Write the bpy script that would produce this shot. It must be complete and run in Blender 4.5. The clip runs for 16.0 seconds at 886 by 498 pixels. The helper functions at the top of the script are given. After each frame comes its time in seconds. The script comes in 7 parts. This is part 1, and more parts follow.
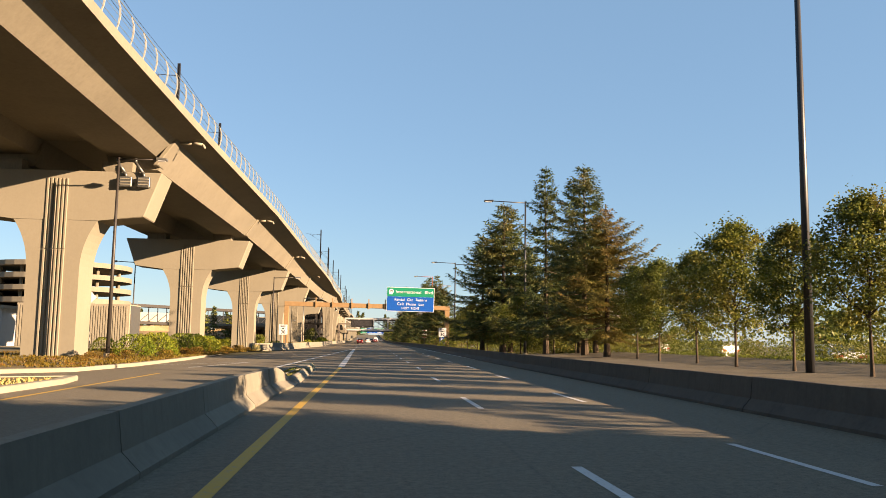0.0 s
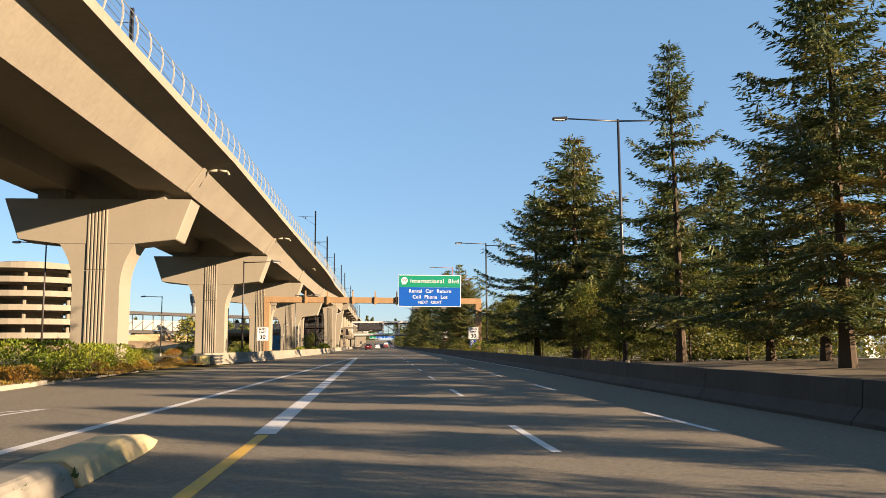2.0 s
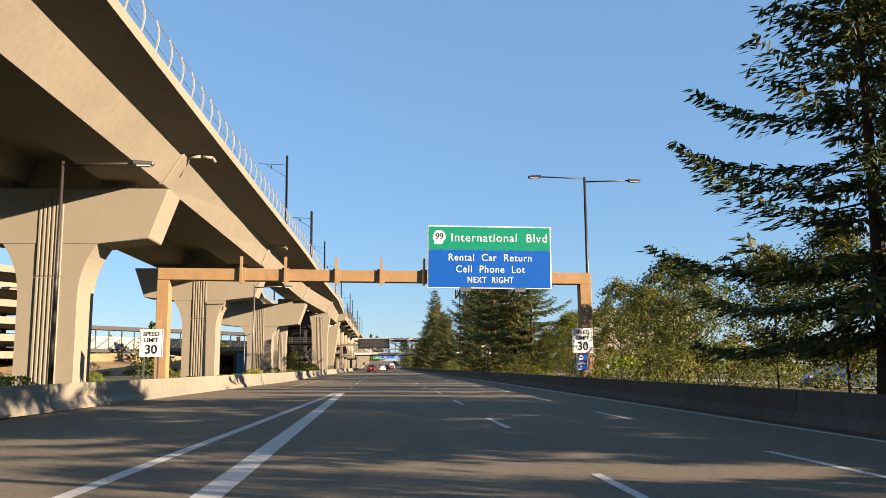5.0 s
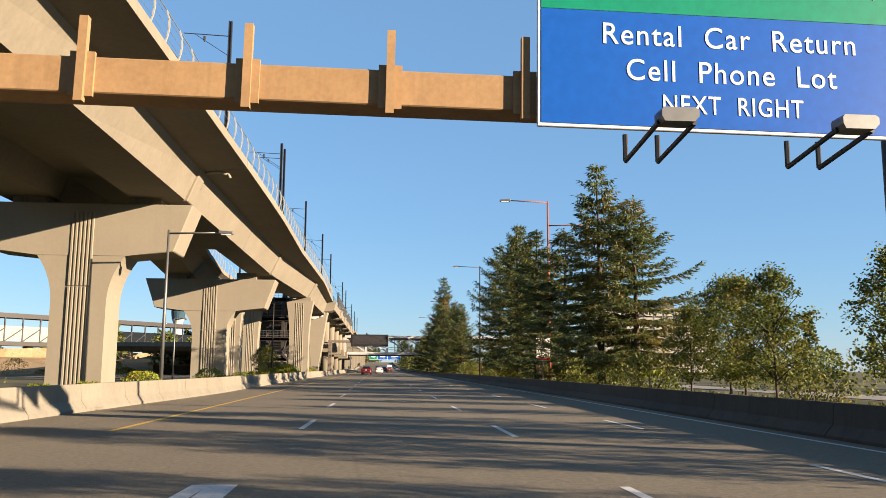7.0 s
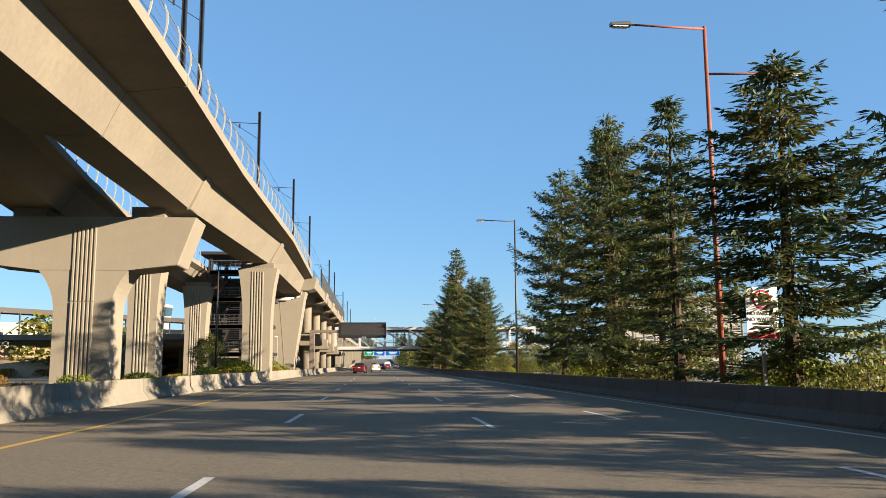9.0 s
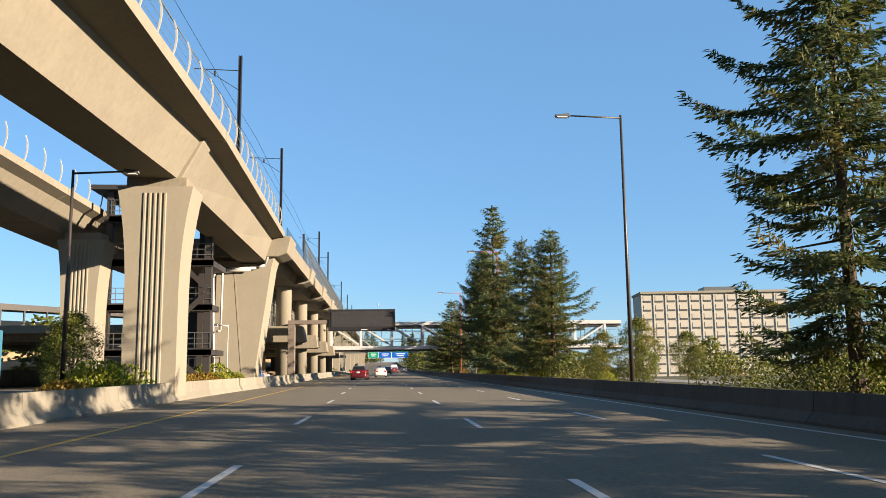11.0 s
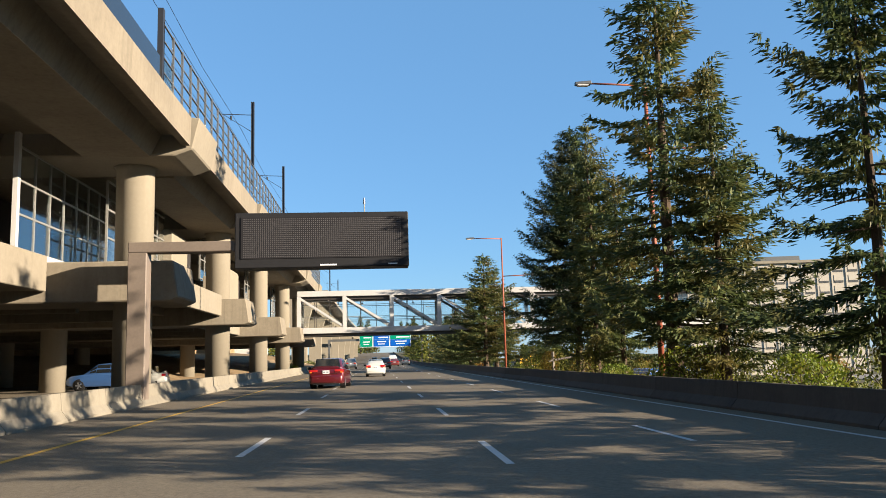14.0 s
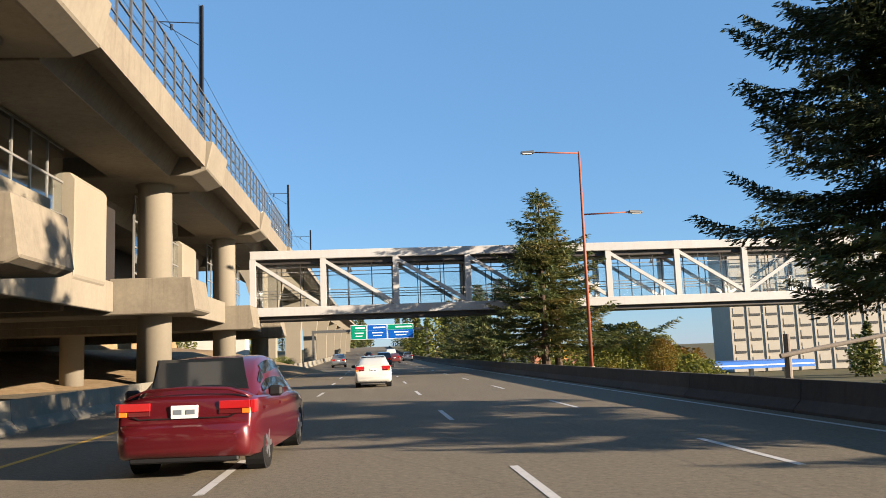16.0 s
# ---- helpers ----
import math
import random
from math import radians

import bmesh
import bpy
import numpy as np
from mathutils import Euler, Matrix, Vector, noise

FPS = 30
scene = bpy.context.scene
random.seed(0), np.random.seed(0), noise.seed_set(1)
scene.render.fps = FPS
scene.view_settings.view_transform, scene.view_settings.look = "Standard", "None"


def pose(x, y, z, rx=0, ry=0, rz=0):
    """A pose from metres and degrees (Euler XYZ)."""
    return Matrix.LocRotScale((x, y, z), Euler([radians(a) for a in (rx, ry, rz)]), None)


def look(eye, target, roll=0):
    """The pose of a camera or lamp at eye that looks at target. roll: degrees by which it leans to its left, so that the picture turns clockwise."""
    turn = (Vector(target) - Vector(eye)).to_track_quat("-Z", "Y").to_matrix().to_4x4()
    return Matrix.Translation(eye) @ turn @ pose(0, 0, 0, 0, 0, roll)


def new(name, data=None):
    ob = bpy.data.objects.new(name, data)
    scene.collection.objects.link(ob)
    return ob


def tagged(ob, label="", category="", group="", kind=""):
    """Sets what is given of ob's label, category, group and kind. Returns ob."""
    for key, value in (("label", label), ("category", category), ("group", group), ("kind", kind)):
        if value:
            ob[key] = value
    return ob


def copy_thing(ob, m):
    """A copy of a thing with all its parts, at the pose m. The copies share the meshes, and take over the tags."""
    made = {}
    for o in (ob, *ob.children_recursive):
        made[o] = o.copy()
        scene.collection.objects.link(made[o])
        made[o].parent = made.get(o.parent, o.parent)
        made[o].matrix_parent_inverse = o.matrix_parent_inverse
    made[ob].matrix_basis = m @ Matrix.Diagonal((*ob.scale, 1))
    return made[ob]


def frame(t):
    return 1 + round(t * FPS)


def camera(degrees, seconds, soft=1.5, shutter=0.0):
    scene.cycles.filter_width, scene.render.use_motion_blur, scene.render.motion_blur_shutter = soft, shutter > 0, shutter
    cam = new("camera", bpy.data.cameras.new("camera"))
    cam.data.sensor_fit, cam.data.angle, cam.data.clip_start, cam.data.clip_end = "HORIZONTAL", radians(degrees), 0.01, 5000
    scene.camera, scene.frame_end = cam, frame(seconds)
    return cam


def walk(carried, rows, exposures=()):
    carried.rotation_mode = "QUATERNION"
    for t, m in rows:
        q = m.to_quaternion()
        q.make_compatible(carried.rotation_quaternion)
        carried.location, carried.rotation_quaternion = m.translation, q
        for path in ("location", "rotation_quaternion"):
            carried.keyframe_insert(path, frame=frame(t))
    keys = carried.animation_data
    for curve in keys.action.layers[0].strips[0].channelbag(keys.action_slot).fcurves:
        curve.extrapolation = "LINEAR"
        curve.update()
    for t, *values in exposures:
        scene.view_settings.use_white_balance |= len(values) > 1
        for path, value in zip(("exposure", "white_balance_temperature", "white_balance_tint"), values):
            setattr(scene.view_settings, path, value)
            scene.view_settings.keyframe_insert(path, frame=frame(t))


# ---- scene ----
cam = camera(57.0, 16.0, soft=0.8)
PATH = [
    (0, (-0.288, -3.888, 1.33), (-0.105, -1.908, 1.553), 0.8),
    (0.5, (-0.159, 3.05, 1.32), (0.017, 5.03, 1.547), 0.3),
    (1, (-0.036, 10.001, 1.304), (0.136, 11.98, 1.533), -0.2),
    (1.5, (0.072, 16.986, 1.283), (0.24, 18.966, 1.51), -0.7),
    (2, (0.153, 24.03, 1.256), (0.315, 26.009, 1.489), -0.4),
    (2.5, (0.218, 31.144, 1.2), (0.375, 33.123, 1.444), -0.2),
    (3, (0.206, 38.361, 1.151), (0.359, 40.338, 1.409), -0.3),
    (3.5, (0.17, 45.679, 1.155), (0.322, 47.655, 1.421), -0.7),
    (4, (0.124, 53.1, 1.163), (0.277, 55.076, 1.436), -0.8),
    (6.5, (-0.141, 90.677, 1.32), (0.013, 92.65, 1.61), 0.2),
    (7, (-0.147, 98.325, 1.32), (0.01, 100.298, 1.609), 0.3),
    (7.5, (-0.118, 106.098, 1.305), (0.043, 108.071, 1.592), 0.2),
    (8, (-0.063, 113.979, 1.285), (0.1, 115.953, 1.567), 0.1),
    (8.5, (0.025, 121.966, 1.258), (0.191, 123.939, 1.539), -0.1),
    (9, (0.12, 130.045, 1.227), (0.287, 132.018, 1.508), -0.4),
    (9.5, (0.162, 138.208, 1.214), (0.33, 140.181, 1.495), -0.4),
    (10, (0.174, 146.478, 1.214), (0.337, 148.45, 1.503), -0.5),
    (12.5, (0.304, 188.416, 1.419), (0.465, 190.389, 1.702), -1.0),
    (13, (0.35, 196.891, 1.439), (0.519, 198.865, 1.713), -1.2),
    (13.5, (0.382, 205.436, 1.467), (0.554, 207.41, 1.739), -1.5),
    (14, (0.43, 213.956, 1.481), (0.6, 215.931, 1.745), -1.6),
    (14.5, (0.457, 222.388, 1.505), (0.624, 224.364, 1.766), -1.8),
    (15, (0.454, 230.728, 1.534), (0.618, 232.704, 1.795), -2.1),
    (15.5, (0.37, 239.013, 1.552), (0.54, 240.99, 1.805), -2.1),
    (16, (0.277, 247.271, 1.563), (0.464, 249.247, 1.812), -2.2),
]
walk(cam, [(t, look(eye, target, roll)) for t, eye, target, roll in PATH], exposures=[(0, 2.22, 8350, 17), (2, 2.2, 7500, 15), (3.5, 2.18, 7100, 14), (7, 2.08, 6900, 12), (9, 2.08, 6450, 9), (12.5, 2.13, 6550, 9), (14, 2.05, 6300, 8), (15, 2.13, 6650, 10), (16, 2.0, 6400, 10)])

# ---------------------------------------------------------------- light
SUN_AZ, SUN_EL = 117.0, 14.0   # degrees clockwise from +y, and above the horizon
world = bpy.data.worlds.new("sky")
scene.world = world
world.use_nodes = True
wn = world.node_tree.nodes
sky = wn.new("ShaderNodeTexSky")
sky.sky_type = "NISHITA"
sky.sun_disc = False
sky.sun_elevation = radians(SUN_EL)
sky.sun_rotation = radians(SUN_AZ)
sky.altitude, sky.air_density, sky.dust_density, sky.ozone_density = 900, 1.12, 0.0, 4.3
wn["Background"].inputs["Strength"].default_value = 0.058
# thin even haze over the clear sky
haze = wn.new("ShaderNodeMix")
haze.data_type = "RGBA"
haze.inputs["Factor"].default_value = 0.6
haze.inputs[7].default_value = (0.80, 1.76, 3.12, 1)
world.node_tree.links.new(sky.outputs[0], haze.inputs[6])
world.node_tree.links.new(haze.outputs[2], wn["Background"].inputs["Color"])
sun = new("sun", bpy.data.lights.new("sun", "SUN"))
sun.data.energy, sun.data.angle, sun.data.color = 5.0, radians(0.5), (1.0, 0.82, 0.63)
_az, _el = radians(SUN_AZ), radians(SUN_EL)
sun.matrix_world = look((200 * math.sin(_az) * math.cos(_el), 200 * math.cos(_az) * math.cos(_el), 200 * math.sin(_el)), (0, 0, 0))


# ---------------------------------------------------------------- materials
def nodes_of(name):
    m = bpy.data.materials.new(name)
    m.use_nodes = True
    return m, m.node_tree.nodes, m.node_tree.links, m.node_tree.nodes["Principled BSDF"]


def noise_tex(n, l, coord, scale, detail=4.0, rough=0.6):
    t = n.new("ShaderNodeTexNoise")
    t.inputs["Scale"].default_value, t.inputs["Detail"].default_value, t.inputs["Roughness"].default_value = scale, detail, rough
    l.new(coord, t.inputs["Vector"])
    return t.outputs["Fac"]


def ramp(n, l, fac, lo, hi, c0, c1):
    r = n.new("ShaderNodeValToRGB")
    r.color_ramp.elements[0].position, r.color_ramp.elements[1].position = lo, hi
    r.color_ramp.elements[0].color, r.color_ramp.elements[1].color = (*c0, 1), (*c1, 1)
    l.new(fac, r.inputs["Fac"])
    return r.outputs["Color"]


def mix(n, l, fac, a, b, kind="MIX"):
    m = n.new("ShaderNodeMix")
    m.data_type, m.blend_type = "RGBA", kind
    if isinstance(fac, float):
        m.inputs["Factor"].default_value = fac
    else:
        l.new(fac, m.inputs["Factor"])
    for v, i in ((a, 6), (b, 7)):
        if isinstance(v, tuple):
            m.inputs[i].default_value = (*v, 1)
        else:
            l.new(v, m.inputs[i])
    return m.outputs[2]


def stretched(n, l, coord, s):
    mp = n.new("ShaderNodeMapping")
    mp.inputs["Scale"].default_value = s
    l.new(coord, mp.inputs["Vector"])
    return mp.outputs["Vector"]


def bump(n, l, bsdf, height, strength, dist=0.02):
    b = n.new("ShaderNodeBump")
    b.inputs["Strength"].default_value, b.inputs["Distance"].default_value = strength, dist
    l.new(height, b.inputs["Height"])
    l.new(b.outputs["Normal"], bsdf.inputs["Normal"])


def surface(name, c0, c1, big=0.4, fine=12.0, rough=0.8, metal=0.0, relief=0.2, streak=0.0, streak_col=(0.1, 0.09, 0.08), spec=0.22, rnd=0.0):
    """Two scales of variation between c0 and c1, fine relief, and vertical rain streaks if wanted."""
    m, n, l, b = nodes_of(name)
    co = n.new("ShaderNodeTexCoord").outputs["Object"]
    geo = n.new("ShaderNodeNewGeometry")
    pos = geo.outputs["Position"]
    a = noise_tex(n, l, pos, big, 5.0, 0.65)
    f = noise_tex(n, l, pos, fine, 6.0, 0.7)
    col = mix(n, l, 0.45, ramp(n, l, a, 0.3, 0.7, c0, c1), ramp(n, l, f, 0.3, 0.7, c0, c1))
    if streak:
        s = noise_tex(n, l, stretched(n, l, pos, (2.2, 2.2, 0.12)), 1.6, 5.0, 0.7)
        col = mix(n, l, ramp(n, l, s, 0.5, 0.75, (0, 0, 0), (streak, streak, streak)), col, streak_col)
    if rnd:
        oi = n.new("ShaderNodeObjectInfo")
        col = mix(n, l, 1.0, col, ramp(n, l, oi.outputs["Random"], 0.0, 1.0, (1 - rnd,) * 3, (1.0, 1.0, 1.0)), "MULTIPLY")
    l.new(col, b.inputs["Base Color"])
    b.inputs["Roughness"].default_value, b.inputs["Metallic"].default_value = rough, metal
    b.inputs["Specular IOR Level"].default_value = spec
    if relief:
        bump(n, l, b, f, relief)
    return m


def plain(name, c, rough=0.5, metal=0.0, coat=0.0, emit=0.0, spec=0.5):
    m, n, l, b = nodes_of(name)
    pos = n.new("ShaderNodeNewGeometry").outputs["Position"]
    f = noise_tex(n, l, pos, 6.0, 4.0, 0.6)
    l.new(ramp(n, l, f, 0.3, 0.75, tuple(v * 0.88 for v in c), tuple(min(1, v * 1.08) for v in c)), b.inputs["Base Color"])
    b.inputs["Roughness"].default_value, b.inputs["Metallic"].default_value, b.inputs["Coat Weight"].default_value = rough, metal, coat
    b.inputs["Specular IOR Level"].default_value = spec
    if emit:
        b.inputs["Emission Color"].default_value, b.inputs["Emission Strength"].default_value = (*c, 1), emit
    return m


def foliage(name, c0, c1, c2, thin=0.33):
    """Leaf or needle colour, varied leaf by leaf, tree by tree."""
    m, n, l, b = nodes_of(name)
    geo = n.new("ShaderNodeNewGeometry")
    oi = n.new("ShaderNodeObjectInfo")
    a = noise_tex(n, l, geo.outputs["Position"], 0.55, 3.0, 0.6)
    col = mix(n, l, geo.outputs["Random Per Island"], c0, c1)
    col = mix(n, l, ramp(n, l, a, 0.48, 0.72, (0, 0, 0), (0.8, 0.8, 0.8)), col, c2)
    col = mix(n, l, 1.0, col, ramp(n, l, oi.outputs["Random"], 0.0, 1.0, (0.75, 0.8, 0.75), (1.2, 1.12, 1.0)), "MULTIPLY")
    l.new(col, b.inputs["Base Color"])
    b.inputs["Roughness"].default_value, b.inputs["Specular IOR Level"].default_value = 0.6, 0.25
    tr = n.new("ShaderNodeBsdfTranslucent")
    l.new(col, tr.inputs["Color"])
    ms = n.new("ShaderNodeMixShader")
    ms.inputs["Fac"].default_value = thin
    l.new(b.outputs[0], ms.inputs[1])
    l.new(tr.outputs[0], ms.inputs[2])
    l.new(ms.outputs[0], n["Material Output"].inputs["Surface"])
    return m


def asphalt_material():
    m, n, l, b = nodes_of("asphalt")
    pos = n.new("ShaderNodeNewGeometry").outputs["Position"]
    lanes = noise_tex(n, l, stretched(n, l, pos, (1.0, 0.035, 1.0)), 1.1, 4.0, 0.6)
    big = noise_tex(n, l, pos, 0.18, 5.0, 0.65)
    grain = noise_tex(n, l, pos, 45.0, 3.0, 0.8)
    col = mix(n, l, 0.5, ramp(n, l, lanes, 0.3, 0.7, (0.0977, 0.0839, 0.0616), (0.177, 0.151, 0.11)), ramp(n, l, big, 0.3, 0.7, (0.103, 0.0884, 0.0653), (0.166, 0.142, 0.104)))
    speck = noise_tex(n, l, pos, 11.0, 6.0, 0.75)
    col = mix(n, l, 0.55, col, ramp(n, l, speck, 0.36, 0.64, (0.0449, 0.0385, 0.0286), (0.232, 0.197, 0.146)))
    col = mix(n, l, 0.4, col, ramp(n, l, grain, 0.35, 0.7, (0.0634, 0.056, 0.0427), (0.222, 0.19, 0.141)))
    # sealed cracks
    v = n.new("ShaderNodeTexVoronoi")
    v.feature = "DISTANCE_TO_EDGE"
    v.inputs["Scale"].default_value = 0.16
    warp = mix(n, l, 0.06, pos, n.new("ShaderNodeTexNoise").outputs["Color"])
    l.new(stretched(n, l, warp, (1.0, 0.6, 1.0)), v.inputs["Vector"])
    crack = ramp(n, l, v.outputs["Distance"], 0.0014, 0.005, (0.18, 0.18, 0.18), (0, 0, 0))
    col = mix(n, l, crack, col, (0.035, 0.034, 0.033))
    l.new(col, b.inputs["Base Color"])
    b.inputs["Roughness"].default_value, b.inputs["Specular IOR Level"].default_value = 0.85, 0.12
    bump(n, l, b, grain, 0.6, 0.012)
    return m


def worn_paint(name, c):
    m, n, l, b = nodes_of(name)
    pos = n.new("ShaderNodeNewGeometry").outputs["Position"]
    w = noise_tex(n, l, pos, 9.0, 6.0, 0.75)
    l.new(ramp(n, l, w, 0.30, 0.46, (0.17, 0.16, 0.145), c), b.inputs["Base Color"])
    b.inputs["Roughness"].default_value = 0.7
    return m


def glass_material(name, tint=(0.96, 0.98, 0.98), rough=0.02, ior=1.45):
    m, n, l, b = nodes_of(name)
    b.inputs["Base Color"].default_value = (*tint, 1)
    b.inputs["Transmission Weight"].default_value, b.inputs["Roughness"].default_value, b.inputs["IOR"].default_value = 1.0, rough, ior
    return m


M_ASPHALT = asphalt_material()
M_WHITE_LINE = worn_paint("white_road_paint", (0.405, 0.399, 0.383))
M_YELLOW_LINE = worn_paint("yellow_road_paint", (0.389, 0.227, 0.0147))
M_CONCRETE = surface("cast_concrete", (0.14, 0.122, 0.092), (0.198, 0.174, 0.131), 0.25, 5.0, 0.85, relief=0.15, streak=0.5, streak_col=(0.126, 0.11, 0.0802))
M_PIER = surface("pier_concrete", (0.165, 0.145, 0.109), (0.201, 0.177, 0.134), 0.3, 7.0, 0.85, relief=0.12, streak=0.2, streak_col=(0.148, 0.127, 0.0908))
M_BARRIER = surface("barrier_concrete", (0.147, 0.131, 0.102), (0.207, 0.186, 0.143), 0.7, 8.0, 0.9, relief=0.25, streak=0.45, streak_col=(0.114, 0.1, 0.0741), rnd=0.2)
# Barrier concrete again, darkened: the shade on the right-hand run is in the colour.
M_BARRIER_SHADED = surface("shaded_barrier_concrete", (0.0478, 0.0421, 0.0366), (0.0788, 0.0703, 0.0591), 0.8, 9.0, 0.92, relief=0.25, streak=0.5, streak_col=(0.0281, 0.0253, 0.0225), rnd=0.25)
M_OLD_CONCRETE = surface("weathered_concrete", (0.118, 0.101, 0.076), (0.19, 0.164, 0.121), 0.5, 6.0, 0.9, relief=0.2, streak=0.6, streak_col=(0.09, 0.0752, 0.054))
M_SOIL = surface("dry_grass_soil", (0.064, 0.048, 0.024), (0.154, 0.115, 0.051), 0.3, 14.0, 0.95, relief=0.5)
M_FIELD = surface("verge_ground", (0.0352, 0.0384, 0.018), (0.102, 0.0832, 0.036), 0.15, 6.0, 0.95, relief=0.4)
M_KERB = surface("kerb_concrete", (0.181, 0.16, 0.124), (0.256, 0.227, 0.173), 0.8, 10.0, 0.9, relief=0.2)
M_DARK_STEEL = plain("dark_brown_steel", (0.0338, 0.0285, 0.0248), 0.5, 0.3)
M_LAMP_STEEL = plain("galvanised_steel", (0.146, 0.146, 0.139), 0.45, 0.7)
M_BLACK_POLE = plain("black_painted_steel", (0.02, 0.02, 0.022), 0.45, 0.2)
M_RUST = surface("weathering_steel", (0.182, 0.109, 0.0533), (0.281, 0.178, 0.0888), 1.2, 12.0, 0.75, relief=0.1, streak=0.3, streak_col=(0.113, 0.0646, 0.0355))
M_RED_POLE = surface("rust_red_pole", (0.164, 0.041, 0.0222), (0.246, 0.0818, 0.0444), 1.0, 12.0, 0.6)
M_SIGN_GREEN = plain("green_sign_sheeting", (0, 0.165, 0.098), 0.4, spec=0.2)
M_SIGN_BLUE = plain("blue_sign_sheeting", (0.002, 0.064, 0.295), 0.4, spec=0.2)
M_SIGN_WHITE = plain("white_sign_sheeting", (0.544, 0.544, 0.544), 0.35)
M_BLACK = plain("matt_black", (0.010, 0.010, 0.011), 0.6, spec=0.25)
M_RED_PRINT = plain("red_print", (0.55, 0.03, 0.03), 0.4)
M_WHITE_STEEL = surface("white_painted_steel", (0.295, 0.291, 0.28), (0.367, 0.362, 0.352), 0.6, 8.0, 0.5, relief=0.03, streak=0.25, streak_col=(0.204, 0.194, 0.173))
M_RAIL_STEEL = plain("rail_steel", (0.263, 0.257, 0.233), 0.4, 0.5)
M_RAIL_POST = surface("dull_white_rail", (0.211, 0.205, 0.183), (0.28, 0.275, 0.244), 0.8, 8.0, 0.6, relief=0.03)
M_GLASS = glass_material("clear_glass")
M_BLUE_GLASS = plain("bluish_window_glass", (0.03, 0.06, 0.085), 0.06, 0.0, spec=0.6)
M_SCREEN_GLASS = glass_material("screen_glass", (0.80, 0.90, 0.95), 0.03, 2.1)
M_DARK_GLASS = plain("dark_glass", (0.012, 0.015, 0.018), 0.04, 0.0, spec=0.9)
M_NEEDLE = foliage("conifer_needles", (0.029, 0.05, 0.0195), (0.102, 0.124, 0.04), (0.185, 0.135, 0.04))
M_DARK_NEEDLE = foliage("dark_conifer_needles", (0.022, 0.036, 0.016), (0.062, 0.078, 0.028), (0.09, 0.075, 0.025), 0.2)
M_OLIVE_NEEDLE = foliage("olive_conifer_needles", (0.09, 0.082, 0.021), (0.185, 0.15, 0.04), (0.205, 0.118, 0.04))
M_LEAF = foliage("broad_leaves", (0.045, 0.068, 0.0125), (0.138, 0.148, 0.026), (0.185, 0.142, 0.029), 0.3)
M_SHRUB = foliage("shrub_leaves", (0.062, 0.105, 0.0084), (0.185, 0.215, 0.0196), (0.215, 0.195, 0.0196))
M_AUTUMN = foliage("autumn_leaves", (0.116, 0.0766, 0.0112), (0.197, 0.128, 0.0168), (0.174, 0.0511, 0.0112))
M_BARK = surface("bark", (0.0312, 0.0234, 0.0163), (0.078, 0.0546, 0.037), 1.5, 18.0, 0.95, relief=0.6)


# ---------------------------------------------------------------- mesh helpers
def part(name, bm, mat, parent=None, label="", smooth=False, at=None):
    """Links a bmesh as one mesh object under a thing or a part."""
    me = bpy.data.meshes.new(name)
    bmesh.ops.recalc_face_normals(bm, faces=bm.faces)
    bm.to_mesh(me)
    bm.free()
    for mm in mat if isinstance(mat, (list, tuple)) else (mat,):
        me.materials.append(mm)
    if smooth:
        for p in me.polygons:
            p.use_smooth = True
    ob = new(name, me)
    if at is not None:
        ob.matrix_basis = at
    if parent is not None:
        ob.parent = parent
    if label:
        tagged(ob, label)
    return ob


def empty(name, m, label, category, group="", kind=""):
    ob = new(name)
    ob.matrix_basis = m
    return tagged(ob, label, category, group, kind)


def box(bm, x0, x1, y0, y1, z0, z1, mi=0):
    v = [bm.verts.new(p) for p in ((x0, y0, z0), (x1, y0, z0), (x1, y1, z0), (x0, y1, z0), (x0, y0, z1), (x1, y0, z1), (x1, y1, z1), (x0, y1, z1))]
    for q in ((0, 3, 2, 1), (4, 5, 6, 7), (0, 1, 5, 4), (1, 2, 6, 5), (2, 3, 7, 6), (3, 0, 4, 7)):
        bm.faces.new([v[i] for i in q]).material_index = mi
    return bm


def bevelled(bm, w=0.03, seg=1):
    bmesh.ops.bevel(bm, geom=list(bm.edges), offset=w, segments=seg, affect="EDGES", clamp_overlap=True)
    return bm


def loft(bm, rings, close=True, caps=True):
    """Skin through rings of points with the same count."""
    rows = [[bm.verts.new(p) for p in r] for r in rings]
    k = len(rows[0])
    for a, b in zip(rows, rows[1:]):
        for i in range(k if close else k - 1):
            j = (i + 1) % k
            bm.faces.new((a[i], a[j], b[j], b[i]))
    if caps and close:
        bm.faces.new(rows[0][::-1])
        bm.faces.new(rows[-1])
    return bm


def tube(bm, p0, p1, r0, r1=None, n=8):
    r1 = r0 if r1 is None else r1
    p0, p1 = Vector(p0), Vector(p1)
    d = (p1 - p0).normalized()
    u = d.orthogonal().normalized()
    w = d.cross(u)
    rings = []
    for p, r in ((p0, r0), (p1, r1)):
        rings.append([p + r * (math.cos(2 * math.pi * i / n) * u + math.sin(2 * math.pi * i / n) * w) for i in range(n)])
    return loft(bm, rings)


def pipe(bm, pts, r, n=8):
    for a, b in zip(pts, pts[1:]):
        tube(bm, a, b, r, r, n)
    return bm


